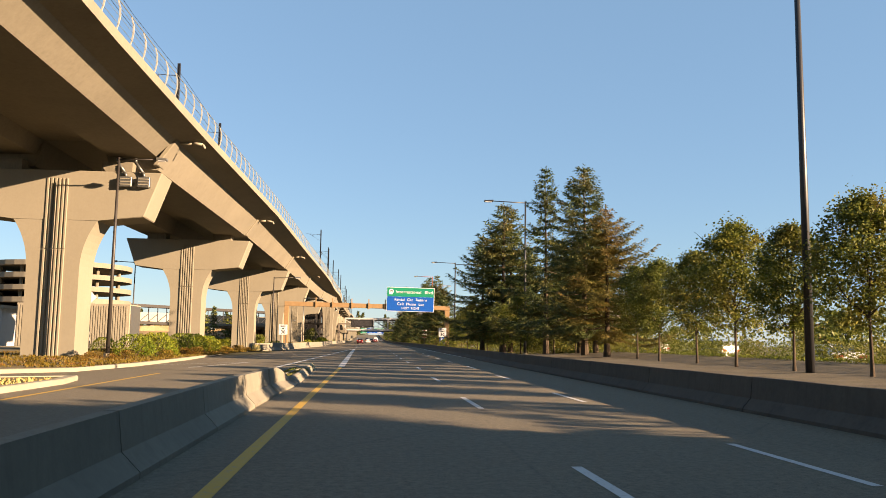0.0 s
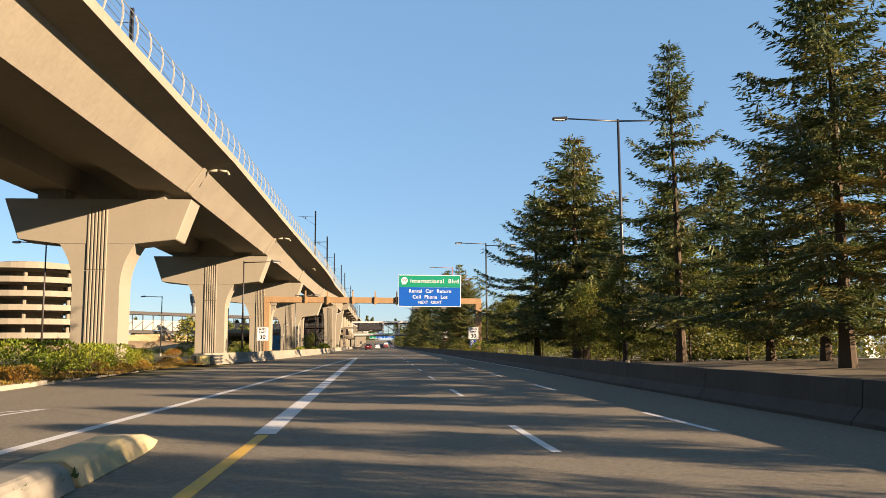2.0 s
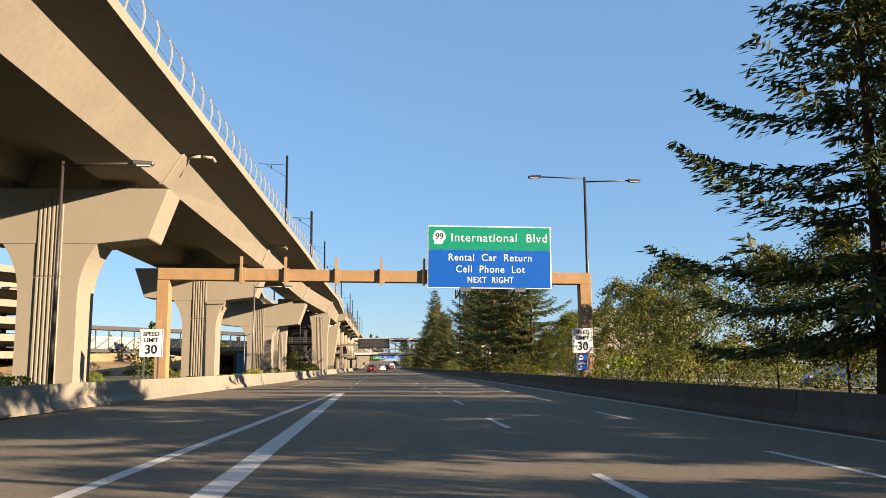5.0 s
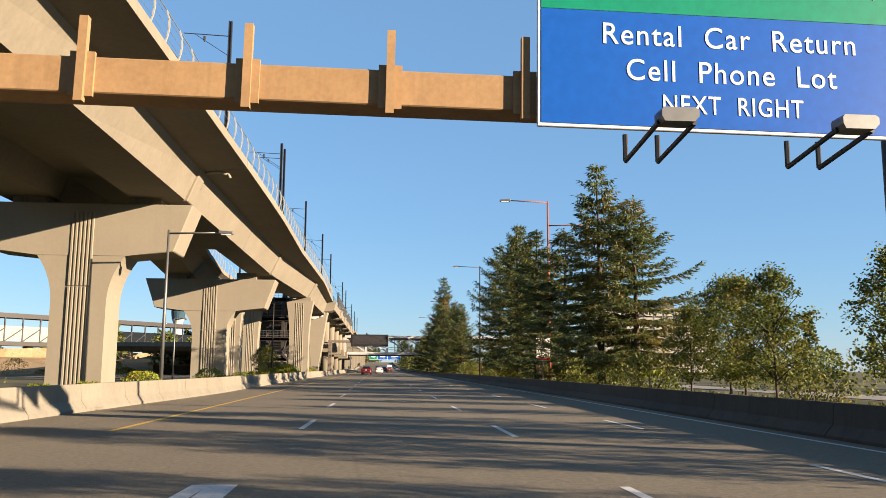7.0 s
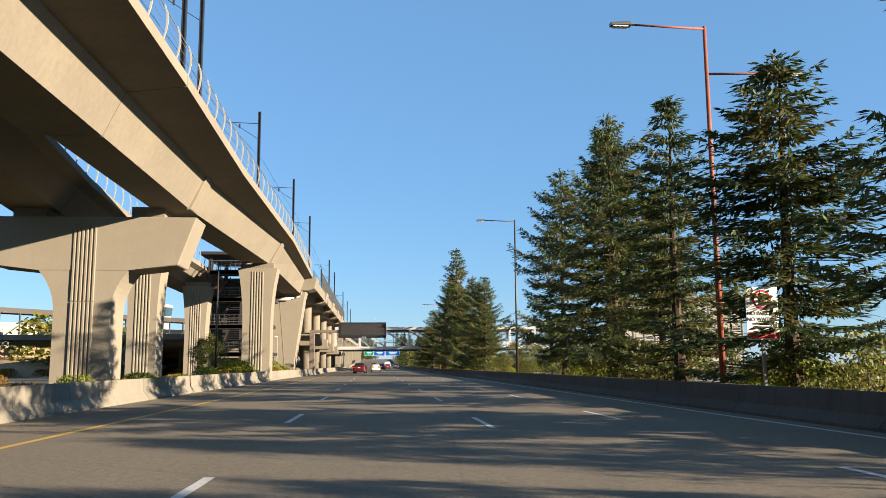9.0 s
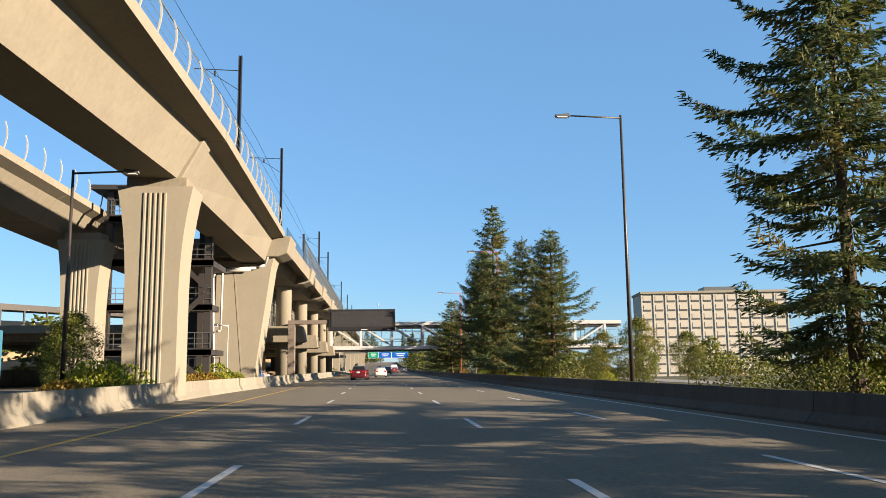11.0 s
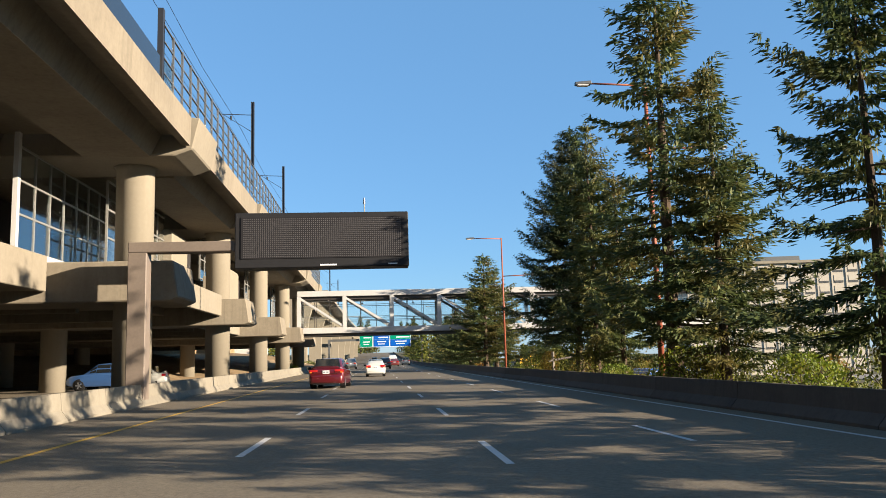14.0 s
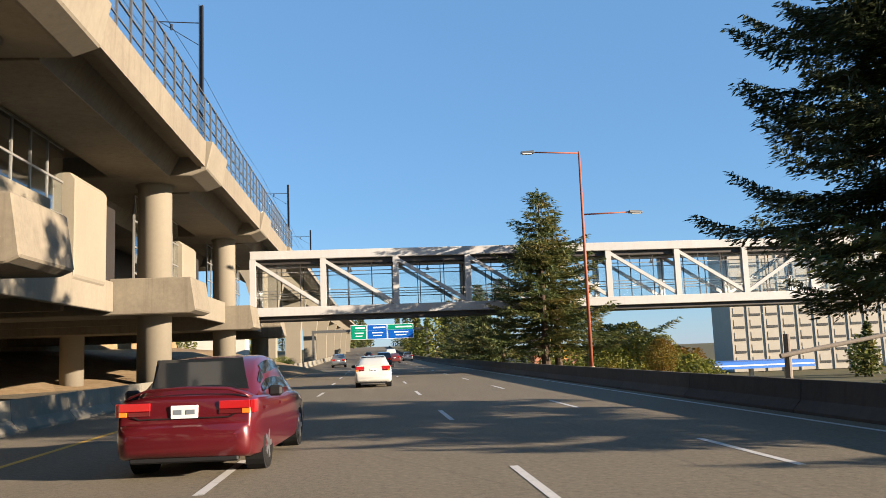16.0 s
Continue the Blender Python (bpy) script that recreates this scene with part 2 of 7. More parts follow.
def beam(bm, p0, p1, w, h):
    """A straight rectangular bar, w across and h high."""
    p0, p1 = Vector(p0), Vector(p1)
    d = (p1 - p0).normalized()
    up = Vector((0, 0, 1)) if abs(d.z) < 0.99 else Vector((0, 1, 0))
    u = d.cross(up).normalized()
    v = u.cross(d).normalized()
    rings = [[p + a * w / 2 * u + b * h / 2 * v for a, b in ((-1, -1), (1, -1), (1, 1), (-1, 1))] for p in (p0, p1)]
    return loft(bm, rings)


def lettering(name, s, size, mat, parent, m, align="CENTER", bold=0.0, space=1.0):
    c = bpy.data.curves.new(name, "FONT")
    c.body, c.size, c.align_x, c.align_y, c.offset, c.space_character = s, size, align, "CENTER", bold, space
    c.extrude = 0.004
    t = bpy.data.objects.new(name, c)
    me = bpy.data.meshes.new_from_object(t)
    me.materials.append(mat)
    ob = new(name, me)
    ob.parent = parent
    ob.matrix_basis = m
    return ob


FACE = pose(0, 0, 0, 90, 0, 0)  # lettering that faces back along the road


# ---------------------------------------------------------------- ground and road
def lerp_table(y, table):
    for (y0, *a), (y1, *b) in zip(table, table[1:]):
        if y <= y1:
            k = (y - y0) / (y1 - y0)
            return [p + (q - p) * k for p, q in zip(a, b)]
    return list(table[-1][1:])


def rise(y):
    """The road's height: level along the drive, climbing in the distance."""
    return 0.0 if y < 330 else 0.000055 * (y - 330) ** 2 if y < 560 else min(2.91 + 0.0253 * (y - 560), 4.9)


def lie(x, y):
    """The ground's height: beside the last stretch it falls away towards the town."""
    a, b = max(0.0, min(1.0, (y - 262) / 45)), max(0.0, min(1.0, (x - 16) / 20))
    return rise(y) - 0.06 - (7.0 + rise(y)) * a * a * (3 - 2 * a) * b * b * (3 - 2 * b)


def verge_height(x, y):
    """The planted verge behind the barrier stands higher than the road at the start."""
    k = max(0.0, min(1.0, (122 - y) / 22)) * (0.3 + 0.7 * max(0.0, min(1.0, (72 - y) / 22)))
    return k * lerp_table(x, [(7.9, 0.0), (8.05, 0.46), (12.0, 0.52), (16.0, 0.74), (17.6, 0.78), (21.6, 0.0)])[0]


def edge_right(y):
    return lerp_table(y, [(-60, 7.4), (43, 7.65), (140, 8.45), (220, 8.75), (330, 8.8), (2000, 8.8)])[0]


def edge_left(y):
    return lerp_table(y, [(-60, -16.0), (60, -16.0), (90, -9.6), (113, -9.6), (330, -9.6), (2000, -9.6)])[0]


def strip(name, ys, left, right, z, mat, parent=None, lift=0.0):
    bm = bmesh.new()
    rows = []
    for y in ys:
        a, b = left(y), right(y)
        rows.append([bm.verts.new((a, y, z(y) + lift)), bm.verts.new((b, y, z(y) + lift))])
    for p, q in zip(rows, rows[1:]):
        bm.faces.new((p[0], p[1], q[1], q[0]))
    return part(name, bm, mat, parent)


YS = [-80 + 10 * i for i in range(100)]
bm = bmesh.new()
gx = [-2500, -600, -200, -80, -40, -16, -9, 0, 9, 15, 18, 21, 25, 30, 36, 44, 90, 200, 600, 2500]
gy = [-600, -200] + YS + [1000, 1500, 2500, 4000]
grid = [[bm.verts.new((x, y, lie(x, y))) for x in gx] for y in gy]
for ra, rb in zip(grid, grid[1:]):
    for i in range(len(gx) - 1):
        bm.faces.new((ra[i], ra[i + 1], rb[i + 1], rb[i]))
tagged(part("ground", bm, M_FIELD), "dry grassy ground along the road", "ground", kind="structure")
road = tagged(strip("road", YS, lambda y: -17.0 if y < 60 else -9.3, lambda y: edge_right(y) + 0.6, rise, M_ASPHALT), "worn grey asphalt carriageway with cracks", "road", kind="structure")


def paint_line(name, y0, y1, xa, xb, w, mat, step=8.0):
    ys = [y0 + (y1 - y0) * i / max(1, int((y1 - y0) / step)) for i in range(max(1, int((y1 - y0) / step)) + 1)]
    cx = lambda y: xa + (xb - xa) * (y - y0) / (y1 - y0)
    return strip(name, ys, lambda y: cx(y) - w / 2, lambda y: cx(y) + w / 2, rise, mat, road, 0.005)


DASH_MID = [(-60, 1.95), (14, 2.0), (35, 2.25), (58, 2.26), (106, 2.68), (126, 2.5), (160, 2.42), (210, 2.3), (240, 2.25), (270, 2.12), (600, 2.1)]
DASH_RIGHT = [(-60, 4.6), (15, 4.63), (37, 5.02), (60, 5.05), (106, 6.0), (126, 5.62), (158, 5.58), (220, 5.7), (260, 5.58), (600, 5.5)]
DASH_FAR = [4.9, 15.5, 26.1, 36.8, 47.4, 57.2, 67.3, 77.4, 87.5, 97.5, 107.65, 117.6, 127.5, 137.5, 149.4, 161.3, 172.6, 184.0, 196.0, 207.4, 218.3, 228.6, 238.5, 248.8, 258.4, 269.4] + [281.0 + 11.8 * i for i in range(15)]
for yf in DASH_FAR:
    xm, xr = lerp_table(yf, DASH_MID)[0], lerp_table(yf, DASH_RIGHT)[0]
    paint_line("lane_dash", yf - 3.2, yf, xm, xm, 0.12, M_WHITE_LINE)
    paint_line("lane_dash", yf - 1.2, yf + 2.0, xr, xr, 0.12, M_WHITE_LINE)
    if yf > 108:
        paint_line("lane_dash", yf - 1.1, yf + 2.1, -1.76, -1.7, 0.13, M_WHITE_LINE)
paint_line("gore_line", 36.1, 108, -1.44, -1.85, 0.32, M_WHITE_LINE)
paint_line("gore_line", 20, 108, -4.8, -2.1, 0.2, M_WHITE_LINE)
paint_line("yellow_edge_line", -60, 36.0, -1.95, -1.44, 0.16, M_YELLOW_LINE)
paint_line("yellow_edge_line", -60, 27, -7.1, -7.75, 0.13, M_YELLOW_LINE)
paint_line("gore_line", 36.5, 41.7, -10.1, -6.6, 0.13, M_WHITE_LINE)
paint_line("gore_line", 33.0, 41.7, -8.0, -6.6, 0.13, M_WHITE_LINE)
paint_line("yellow_edge_line", 116, 330, -5.6, -5.6, 0.14, M_YELLOW_LINE)
paint_line("edge_line", -60, 43, 7.1, 7.45, 0.12, M_WHITE_LINE)
paint_line("edge_line", 43, 140, 7.45, 8.35, 0.12, M_WHITE_LINE)
paint_line("edge_line", 140, 330, 8.35, 8.75, 0.12, M_WHITE_LINE)

# ---------------------------------------------------------------- barriers
JERSEY = [(0.30, 0.0), (0.30, 0.08), (0.12, 0.33), (0.075, 0.84), (-0.075, 0.84), (-0.12, 0.33), (-0.30, 0.08), (-0.30, 0.0)]


def barrier_segment(length, h=1.0):
    bm = bmesh.new()
    loft(bm, [[(x, 0, z * h) for x, z in JERSEY], [(x, length, z * h) for x, z in JERSEY]])
    return bm


def barrier_run(name, pts, seg, label, mat, h=1.0):
    """Separate concrete lengths laid end to end along a line of points (x, y)."""
    thing = tagged(new(name), label, "concrete barrier", kind="structure")
    me = None
    y = pts[0][1]
    table = [(p[1], p[0]) for p in pts]
    while y < pts[-1][1] - 0.1:
        x0, x1 = lerp_table(y, table)[0], lerp_table(y + seg, table)[0]
        if me is None:
            first = part("barrier_segment", barrier_segment(seg - 0.03, h), mat, thing)
            me = first.data
            ob = first
        else:
            ob = new("barrier_segment", me)
            ob.parent = thing
        ob.matrix_basis = pose(x0, y, rise(y), 0, 0, -math.degrees(math.atan2(x1 - x0, seg)))
        y += seg
    return thing


RIGHT_LINE = [(7.3, -60), (7.6, 43), (9.2, 130), (9.6, 220), (9.4, 270), (9.4, 340), (9.4, 620)]
LEFT_LINE = [(-11.6, 78), (-9.9, 90), (-9.5, 105), (-8.9, 125), (-8.3, 140), (-8.6, 170), (-8.8, 210), (-8.3, 235), (-8.4, 270), (-8.4, 500)]
barrier_run("barrier_right", RIGHT_LINE, 6.0, "streaked concrete safety barrier in lengths with joints, shade put into its dark colour", M_BARRIER_SHADED, 0.82)
barrier_run("barrier_left", LEFT_LINE, 3.8, "sunlit concrete safety barrier stained along its foot", M_BARRIER, 0.95)
barrier_run("barrier_median", [(-2.72, -59.8), (-2.66, 12.2)], 4.0, "grey concrete median barrier with a sloped end", M_BARRIER, 0.75)
nose = bmesh.new()
loft(nose, [[(x * w, y, z * h) for x, z in JERSEY] for y, w, h in ((0, 1.0, 0.74), (2.9, 1.05, 0.71), (3.55, 1.08, 0.71), (3.6, 1.05, 0.26), (3.85, 1.05, 0.26), (3.9, 1.12, 0.71), (5.3, 1.2, 0.70), (6.4, 1.3, 0.58), (7.6, 1.4, 0.40), (8.3, 1.4, 0.28), (8.4, 1.3, 0.1))])
bevelled(nose, 0.02)
nose_thing = empty("barrier_end", pose(-2.66, 12.25, 0, 0, 0, -0.2), "worn sloping concrete barrier end on the median", "barrier end")
part("nose", nose, M_BARRIER, nose_thing)


cushion = empty("crash_cushion", pose(-10.95, 78.0, 0, 0, 0, -4), "faded yellow crash cushion with ribbed sides", "crash cushion")
b0 = bmesh.new()
loft(b0, [[(0.42 * math.cos(a), 0.42 * math.sin(a), z) for a in (6.2832 * i / 14 for i in range(14))] for z in (0.08, 0.68)])
part("nose_drum", bevelled(b0, 0.02), surface("faded_yellow", (0.42, 0.33, 0.12), (0.55, 0.45, 0.20), 1.5, 9.0, 0.7), cushion)
for i in range(5):
    b0 = bmesh.new()
    box(b0, -0.36, 0.36, 0.42 + 0.62 * i, 0.98 + 0.62 * i, 0.1, 0.68)
    part("bay", bevelled(b0, 0.03), M_BARRIER, cushion)
    for z in (0.22, 0.42, 0.62):
        b0 = bmesh.new()
        box(b0, 0.36, 0.41, 0.42 + 0.62 * i, 1.0 + 0.62 * i, z - 0.05, z + 0.05)
        part("rail_rib", b0, M_LAMP_STEEL, cushion)


# ---------------------------------------------------------------- kerbs and islands
def island(name, outline, mat, label, z=0.15, kerb=0.25, edge=None, batter=0.0):
    """A kerbed island: a concrete edge with a bed of soil inside it."""
    thing = empty(name, pose(0, 0, 0), label, "traffic island", kind="structure")
    n = len(outline)
    cx, cy = sum(p[0] for p in outline) / n, sum(p[1] for p in outline) / n
    def inset(p, d):
        v = Vector((cx - p[0], cy - p[1]))
        ln = max(v.length, 0.01)
        kx = d if abs(v.x) > d else 0.3 * d
        return (p[0] + math.copysign(min(kx, abs(v.x)), v.x), p[1] + math.copysign(min(d, abs(v.y)), v.y))
    inner = [inset(p, kerb) for p in outline]
    k = bmesh.new()
    loft(k, [[(x, y, 0.0) for x, y in outline], [inset((x, y), batter * 0.8) + (z * 0.85,) for x, y in outline], [inset((x, y), 0.03 + batter) + (z,) for x, y in outline], [(x, y, z) for x, y in inner], [(x, y, 0.02) for x, y in inner]], caps=False)
    part("kerb", k, edge or M_KERB, thing)
    b = bmesh.new()
    b.faces.new([b.verts.new((x, y, z - 0.03)) for x, y in inner])
    part("soil", b, mat, thing)
    return thing


island("median_island", [(-3.1, 20.4), (-2.22, 20.4), (-2.28, 25), (-2.4, 28.0), (-2.95, 28.0), (-3.05, 25)], M_SOIL, "narrow kerbed median bed with low ground cover", 0.22, 0.26, M_BARRIER, 0.17)
tip = empty("median_nose", pose(-2.76, 28.35, 0, 0, 0, 1.2), "worn concrete median nose with faded yellow paint", "kerb end")
b0 = bmesh.new()
loft(b0, [[(-w, y, 0.0), (-w * 0.9, y, h * 0.8), (-w * 0.6, y, h), (w * 0.6, y, h), (w * 0.9, y, h * 0.75), (w * 1.15, y, 0.0)] for y, w, h in ((0.0, 0.33, 0.24), (3.3, 0.31, 0.25))])
part("kerb_block", bevelled(b0, 0.02), M_BARRIER, tip)
b0 = bmesh.new()
loft(b0, [[(-w, y, 0.0), (-w * 0.9, y, h * 0.8), (-w * 0.6, y, h), (w * 0.6, y, h), (w * 0.9, y, h * 0.75), (w * 1.15, y, 0.0)] for y, w, h in ((3.45, 0.31, 0.25), (5.6, 0.29, 0.24), (6.4, 0.24, 0.17), (7.1, 0.14, 0.04))])
part("nose_block", bevelled(b0, 0.02), surface("worn_yellow_concrete", (0.22, 0.195, 0.15), (0.38, 0.29, 0.12), 2.2, 9.0, 0.85, relief=0.3), tip)
island("pier_island", [(-70, 28.0), (-13.5, 24.5), (-10.9, 27.5), (-10.4, 34), (-10.5, 45), (-11.4, 60), (-12.0, 70), (-12.4, 76), (-13.2, 80), (-16, 84), (-70, 84)], M_SOIL, "kerbed planting bed of dry soil under the viaduct", 0.15, 0.3)
island("grass_island", [(-60, -60), (-9.0, -60), (-8.5, 5), (-8.45, 19.5), (-8.8, 21.6), (-11.5, 20.0), (-60, 16.0)], M_SOIL, "kerbed island of dry yellow grass", 0.15, 0.25)


# ---------------------------------------------------------------- viaduct
VIA = [(-90, -14.6, 12.1), (47, -12.7, 11.4), (80, -12.1, 11.28), (113, -11.3, 10.8), (146.3, -10.75, 10.5), (177.3, -9.8, 9.75), (200.5, -8.2, 9.5), (226.5, -7.95, 9.25), (240, -7.9, 9.2)]
EDGE = [(-90, 0.55, 1.9, 1.95, 2.1), (34, 0.55, 1.9, 1.98, 2.1), (50, 0.55, 1.9, 2.25, 2.15), (80, 0.55, 1.95, 2.5, 2.48), (113, 0.5, 2.05, 2.5, 2.5), (146.3, 0.17, 2.2, 2.75, 2.5), (160, 0.22, 2.2, 2.75, 2.5), (177.3, 0.29, 2.2, 2.3, 2.5), (200.5, 0.45, 2.2, 1.35, 2.3), (226.5, -0.05, 2.1, 0.8, 2.2), (240, -0.05, 2.1, 0.8, 2.2)]


def vx(y):
    return lerp_table(y, VIA)[0]


def vz(y):
    return lerp_table(y, VIA)[1]


def box_profile(y, soffit, far, lip=None):
    """Half-open outline of the box girder: right edge as measured, left edge at far metres from it."""
    wt, wz, ex, ez = lerp_table(y, EDGE)
    eh = 0.5
    fx = lip if lip is not None else ex
    wf = wt if lip is None else 0.3
    return [(-0.6, soffit), (wt, wz), (ex, ez), (ex, ez + eh), (ex - 0.22, ez + eh), (ex - 0.22, ez + 0.25), (far - fx + 0.22, ez + 0.25), (far - fx + 0.22, ez + eh), (far - fx, ez + eh), (far - fx, ez), (far - wf, wz), (far + 0.6, soffit)] + ([(far + 3.5, soffit), (far + 3.95, 1.75), (-3.95, 1.75), (-3.5, soffit)] if lip is None else [])


def girder(y0, y1, parent, far, soffit=(0.35, 0.35), lip=None):
    bm = bmesh.new()
    a, b = soffit
    loft(bm, [[(vx(y) + px, y, vz(y) + pz) for px, pz in box_profile(y, a + (b - a) * k / 2, far, lip)] for k, y in enumerate((y0, (y0 + y1) / 2, y1))])
    return part("box_girder", bm, M_CONCRETE, parent)


def joint_block(y, parent):
    """The thicker diaphragm end that shows as a raised band on the web over each pier."""
    wt, wz = lerp_table(y, EDGE)[:2]
    bm = bmesh.new()
    sec = [(-0.75, 0.28), (-0.45, 0.28), (wt + 0.14, wz + 0.03), (wt - 0.2, wz + 0.05)]
    loft(bm, [[(vx(y) + px, y + dy, vz(y) + pz) for px, pz in sec] for dy in (-0.75, 0.75)])
    part("web_diaphragm", bevelled(bm, 0.04), M_CONCRETE, parent)
    if y > 150:
        return
    d = bmesh.new()
    x, z = vx(y) + wt + 0.1, vz(y) + wz
    pipe(d, [(x, y + 0.1, z - 0.05), (x + 0.7, y + 0.1, z + 0.02), (x + 1.35, y + 0.1, z - 0.05), (x + 1.5, y + 0.1, z - 0.3)], 0.085)
    part("drain_pipe", d, M_KERB, parent, "pale drain pipe", smooth=True)


viaduct = tagged(new("rail_viaduct"), "pale concrete elevated rail viaduct with box girder and railing", "viaduct")
COLS = [-19.0, 14.0, 47.0, 80.0, 113.0, 146.3]
for a, b in zip([-52.0] + COLS, COLS + [163.0]):
    girder(a + 0.03, b - 0.03, viaduct, -11.4, (0.85, 0.85) if b < 50 else (0.12, 0.32) if b < 81 else (0.35, 0.35))
for a, b in zip([163.0, 177.3, 200.5], [177.3, 200.5, 227.0]):
    girder(a + 0.03, b - 0.03, viaduct, -3.3, (0.35, 0.35), 0.6)
for y in COLS + [177.3, 200.5]:
    joint_block(y, viaduct)


def far_edge(y):
    return lerp_table(y, [(150, -14.2), (163, -14.6), (178.7, -16.3), (190, -17.2), (235, -17.6)])[0]


# the far guideway that parts from the main one
far_way = tagged(new("rail_guideway"), "pale concrete single-track guideway branching behind", "viaduct")
for a, b in ((163.0, 177.3), (177.3, 190.0), (190.0, 210.0), (210.0, 229.0)):
    bm = bmesh.new()
    rings = []
    for y in (a + 0.03, b - 0.03):
        x = far_edge(y) - 1.0
        z = vz(y) - 0.1
        rings.append([(x + px, y, z + pz) for px, pz in ((-0.6, 0.35), (0.4, 1.7), (1.0, 1.95), (1.0, 2.35), (0.8, 2.35), (0.8, 2.1), (-4.6, 2.1), (-4.6, 2.35), (-4.8, 2.35), (-4.8, 1.95), (-4.2, 1.7), (-3.2, 0.35))])
    loft(bm, rings)
    part("box_girder", bm, M_CONCRETE, far_way)


def rail_post_mesh():
    """A flat steel post that bows outwards."""
    bm = bmesh.new()
    pts = [(0.0, 0.0), (0.09, 0.32), (0.14, 0.68), (0.12, 1.05), (0.02, 1.38)]
    for (x0, z0), (x1, z1) in zip(pts, pts[1:]):
        beam(bm, (x0, 0, z0), (x1, 0, z1), 0.07, 0.05)
    return bm


post = part("rail_post", rail_post_mesh(), M_RAIL_POST, viaduct)
rail_ys = [-40 + 1.9 * i for i in range(140)]


def edge_at(y):
    ex, ez = lerp_table(y, EDGE)[2:]
    return vx(y) + ex - 0.1, vz(y) + ez + 0.48


for i, y in enumerate(rail_ys):
    ob = post if i == 0 else new("rail_post", post.data)
    ob.parent = viaduct
    ob.matrix_basis = pose(edge_at(y)[0], y, edge_at(y)[1])
for off, h in ((0.02, 1.38), (0.12, 1.0), (0.13, 0.6), (0.08, 0.28)):
    bm = bmesh.new()
    rr = 0.022 if h == 1.38 else 0.01
    loft(bm, [[(edge_at(y)[0] + off + rr * math.cos(1.2566 * k), y, edge_at(y)[1] + h + rr * math.sin(1.2566 * k)) for k in range(5)] for y in rail_ys[::8] + [226.0]])
    part("rail_wire", bm, M_RAIL_STEEL, viaduct)
# rails of the parted guideway
far_post = part("rail_post", rail_post_mesh(), M_RAIL_POST, far_way)
for i in range(24):
    y = 172 + 2.3 * i
    ob = far_post if i == 0 else new("rail_post", far_post.data)
    ob.parent = far_way
    ob.matrix_basis = pose(far_edge(y) - 0.1, y, vz(y) + 2.2)


def fluted_shaft(z_top, w0, w1, flare, depth=1.0):
    s = bmesh.new()
    rings = [[(-w0, -depth, -0.1), (w0, -depth, -0.1), (w0, depth, -0.1), (-w0, depth, -0.1)]]
    for k in range(9):
        f = k / 8
        zz = z_top * (flare + (1 - flare) * f)
        w = w0 + (w1 - w0) * f ** 2.3
        rings.append([(-w, -depth, zz), (w, -depth, zz), (w, depth, zz), (-w, depth, zz)])
    loft(s, rings)
    return s


def hammerhead(y, gap=0.0):
    """A fluted pier with curved shoulders and a tapered cap."""
    x, z = vx(y), vz(y) - gap
    pier = empty("viaduct_pier", pose(x - 6.0, y, 0), "pale concrete pier with fluted face and hammerhead cap", "viaduct pier", "piers under the viaduct")
    c = bmesh.new()
    cap = [(6.0, z), (5.05, z - 2.7), (2.45, z - 2.98), (-2.45, z - 2.98), (-5.05, z - 2.7), (-6.0, z)]
    loft(c, [[(px, -1.25, pz) for px, pz in cap], [(px, 1.25, pz) for px, pz in cap]])
    part("cap", bevelled(c, 0.05), M_PIER, pier)
    part("shaft", fluted_shaft(z - 2.983, 1.5, 2.4, 0.62, 1.22), M_PIER, pier)
    for i in range(6):
        xx = -0.55 + 0.22 * i
        for z0, z1 in ((0.0, z - 4.75), (z - 4.68, z - 0.5)):
            r = bmesh.new()
            loft(r, [[(xx - 0.075, -1.24, zz), (xx - 0.045, -1.31, zz), (xx + 0.045, -1.31, zz), (xx + 0.075, -1.24, zz)] for zz in (z0, z1)])
            part("flute_rib", r, M_PIER, pier)
    for px in (-3.2, 3.2):
        b = bmesh.new()
        box(b, px - 0.9, px + 0.9, -0.8, 0.8, z, z + 0.4 + gap)
        part("bearing_pad", b, M_OLD_CONCRETE, pier)
    return pier


for y in COLS:
    hammerhead(y, 0.3 if y < 100 else 0.05)
hammerhead(177.3, 0.25)


def flared_pier(x, y, z, w0, w1, depth, label):
    pier = empty("viaduct_pier", pose(x, y, 0), label, "viaduct pier", "piers under the viaduct")
    part("shaft", fluted_shaft(z, w0, w1, 0.45, depth), M_PIER, pier)
    for i in range(5):
        r = bmesh.new()
        xx = -0.44 + 0.22 * i
        loft(r, [[(xx - 0.07, -depth, zz), (xx - 0.035, -depth - 0.05, zz), (xx + 0.035, -depth - 0.05, zz), (xx + 0.07, -depth, zz)] for zz in (0.0, z - 0.3)])
        part("flute_rib", r, M_PIER, pier)
    b = bmesh.new()
    box(b, -w1 + 0.35, w1 - 0.35, -depth * 0.8, depth * 0.8, z, z + 0.45)
    part("bearing_pad", b, M_OLD_CONCRETE, pier)
    return pier


flared_pier(-9.7, 200.5, vz(200.5) - 0.08, 1.15, 1.65, 1.0, "slender fluted concrete pier widening at the top")
flared_pier(-16.0, 189.5, vz(189.5) - 0.3, 1.0, 1.4, 1.0, "slender fluted concrete pier in shade")
flared_pier(-17.6, 214.0, vz(214.0) - 0.2, 1.0, 1.4, 1.0, "slender fluted concrete pier in shade")
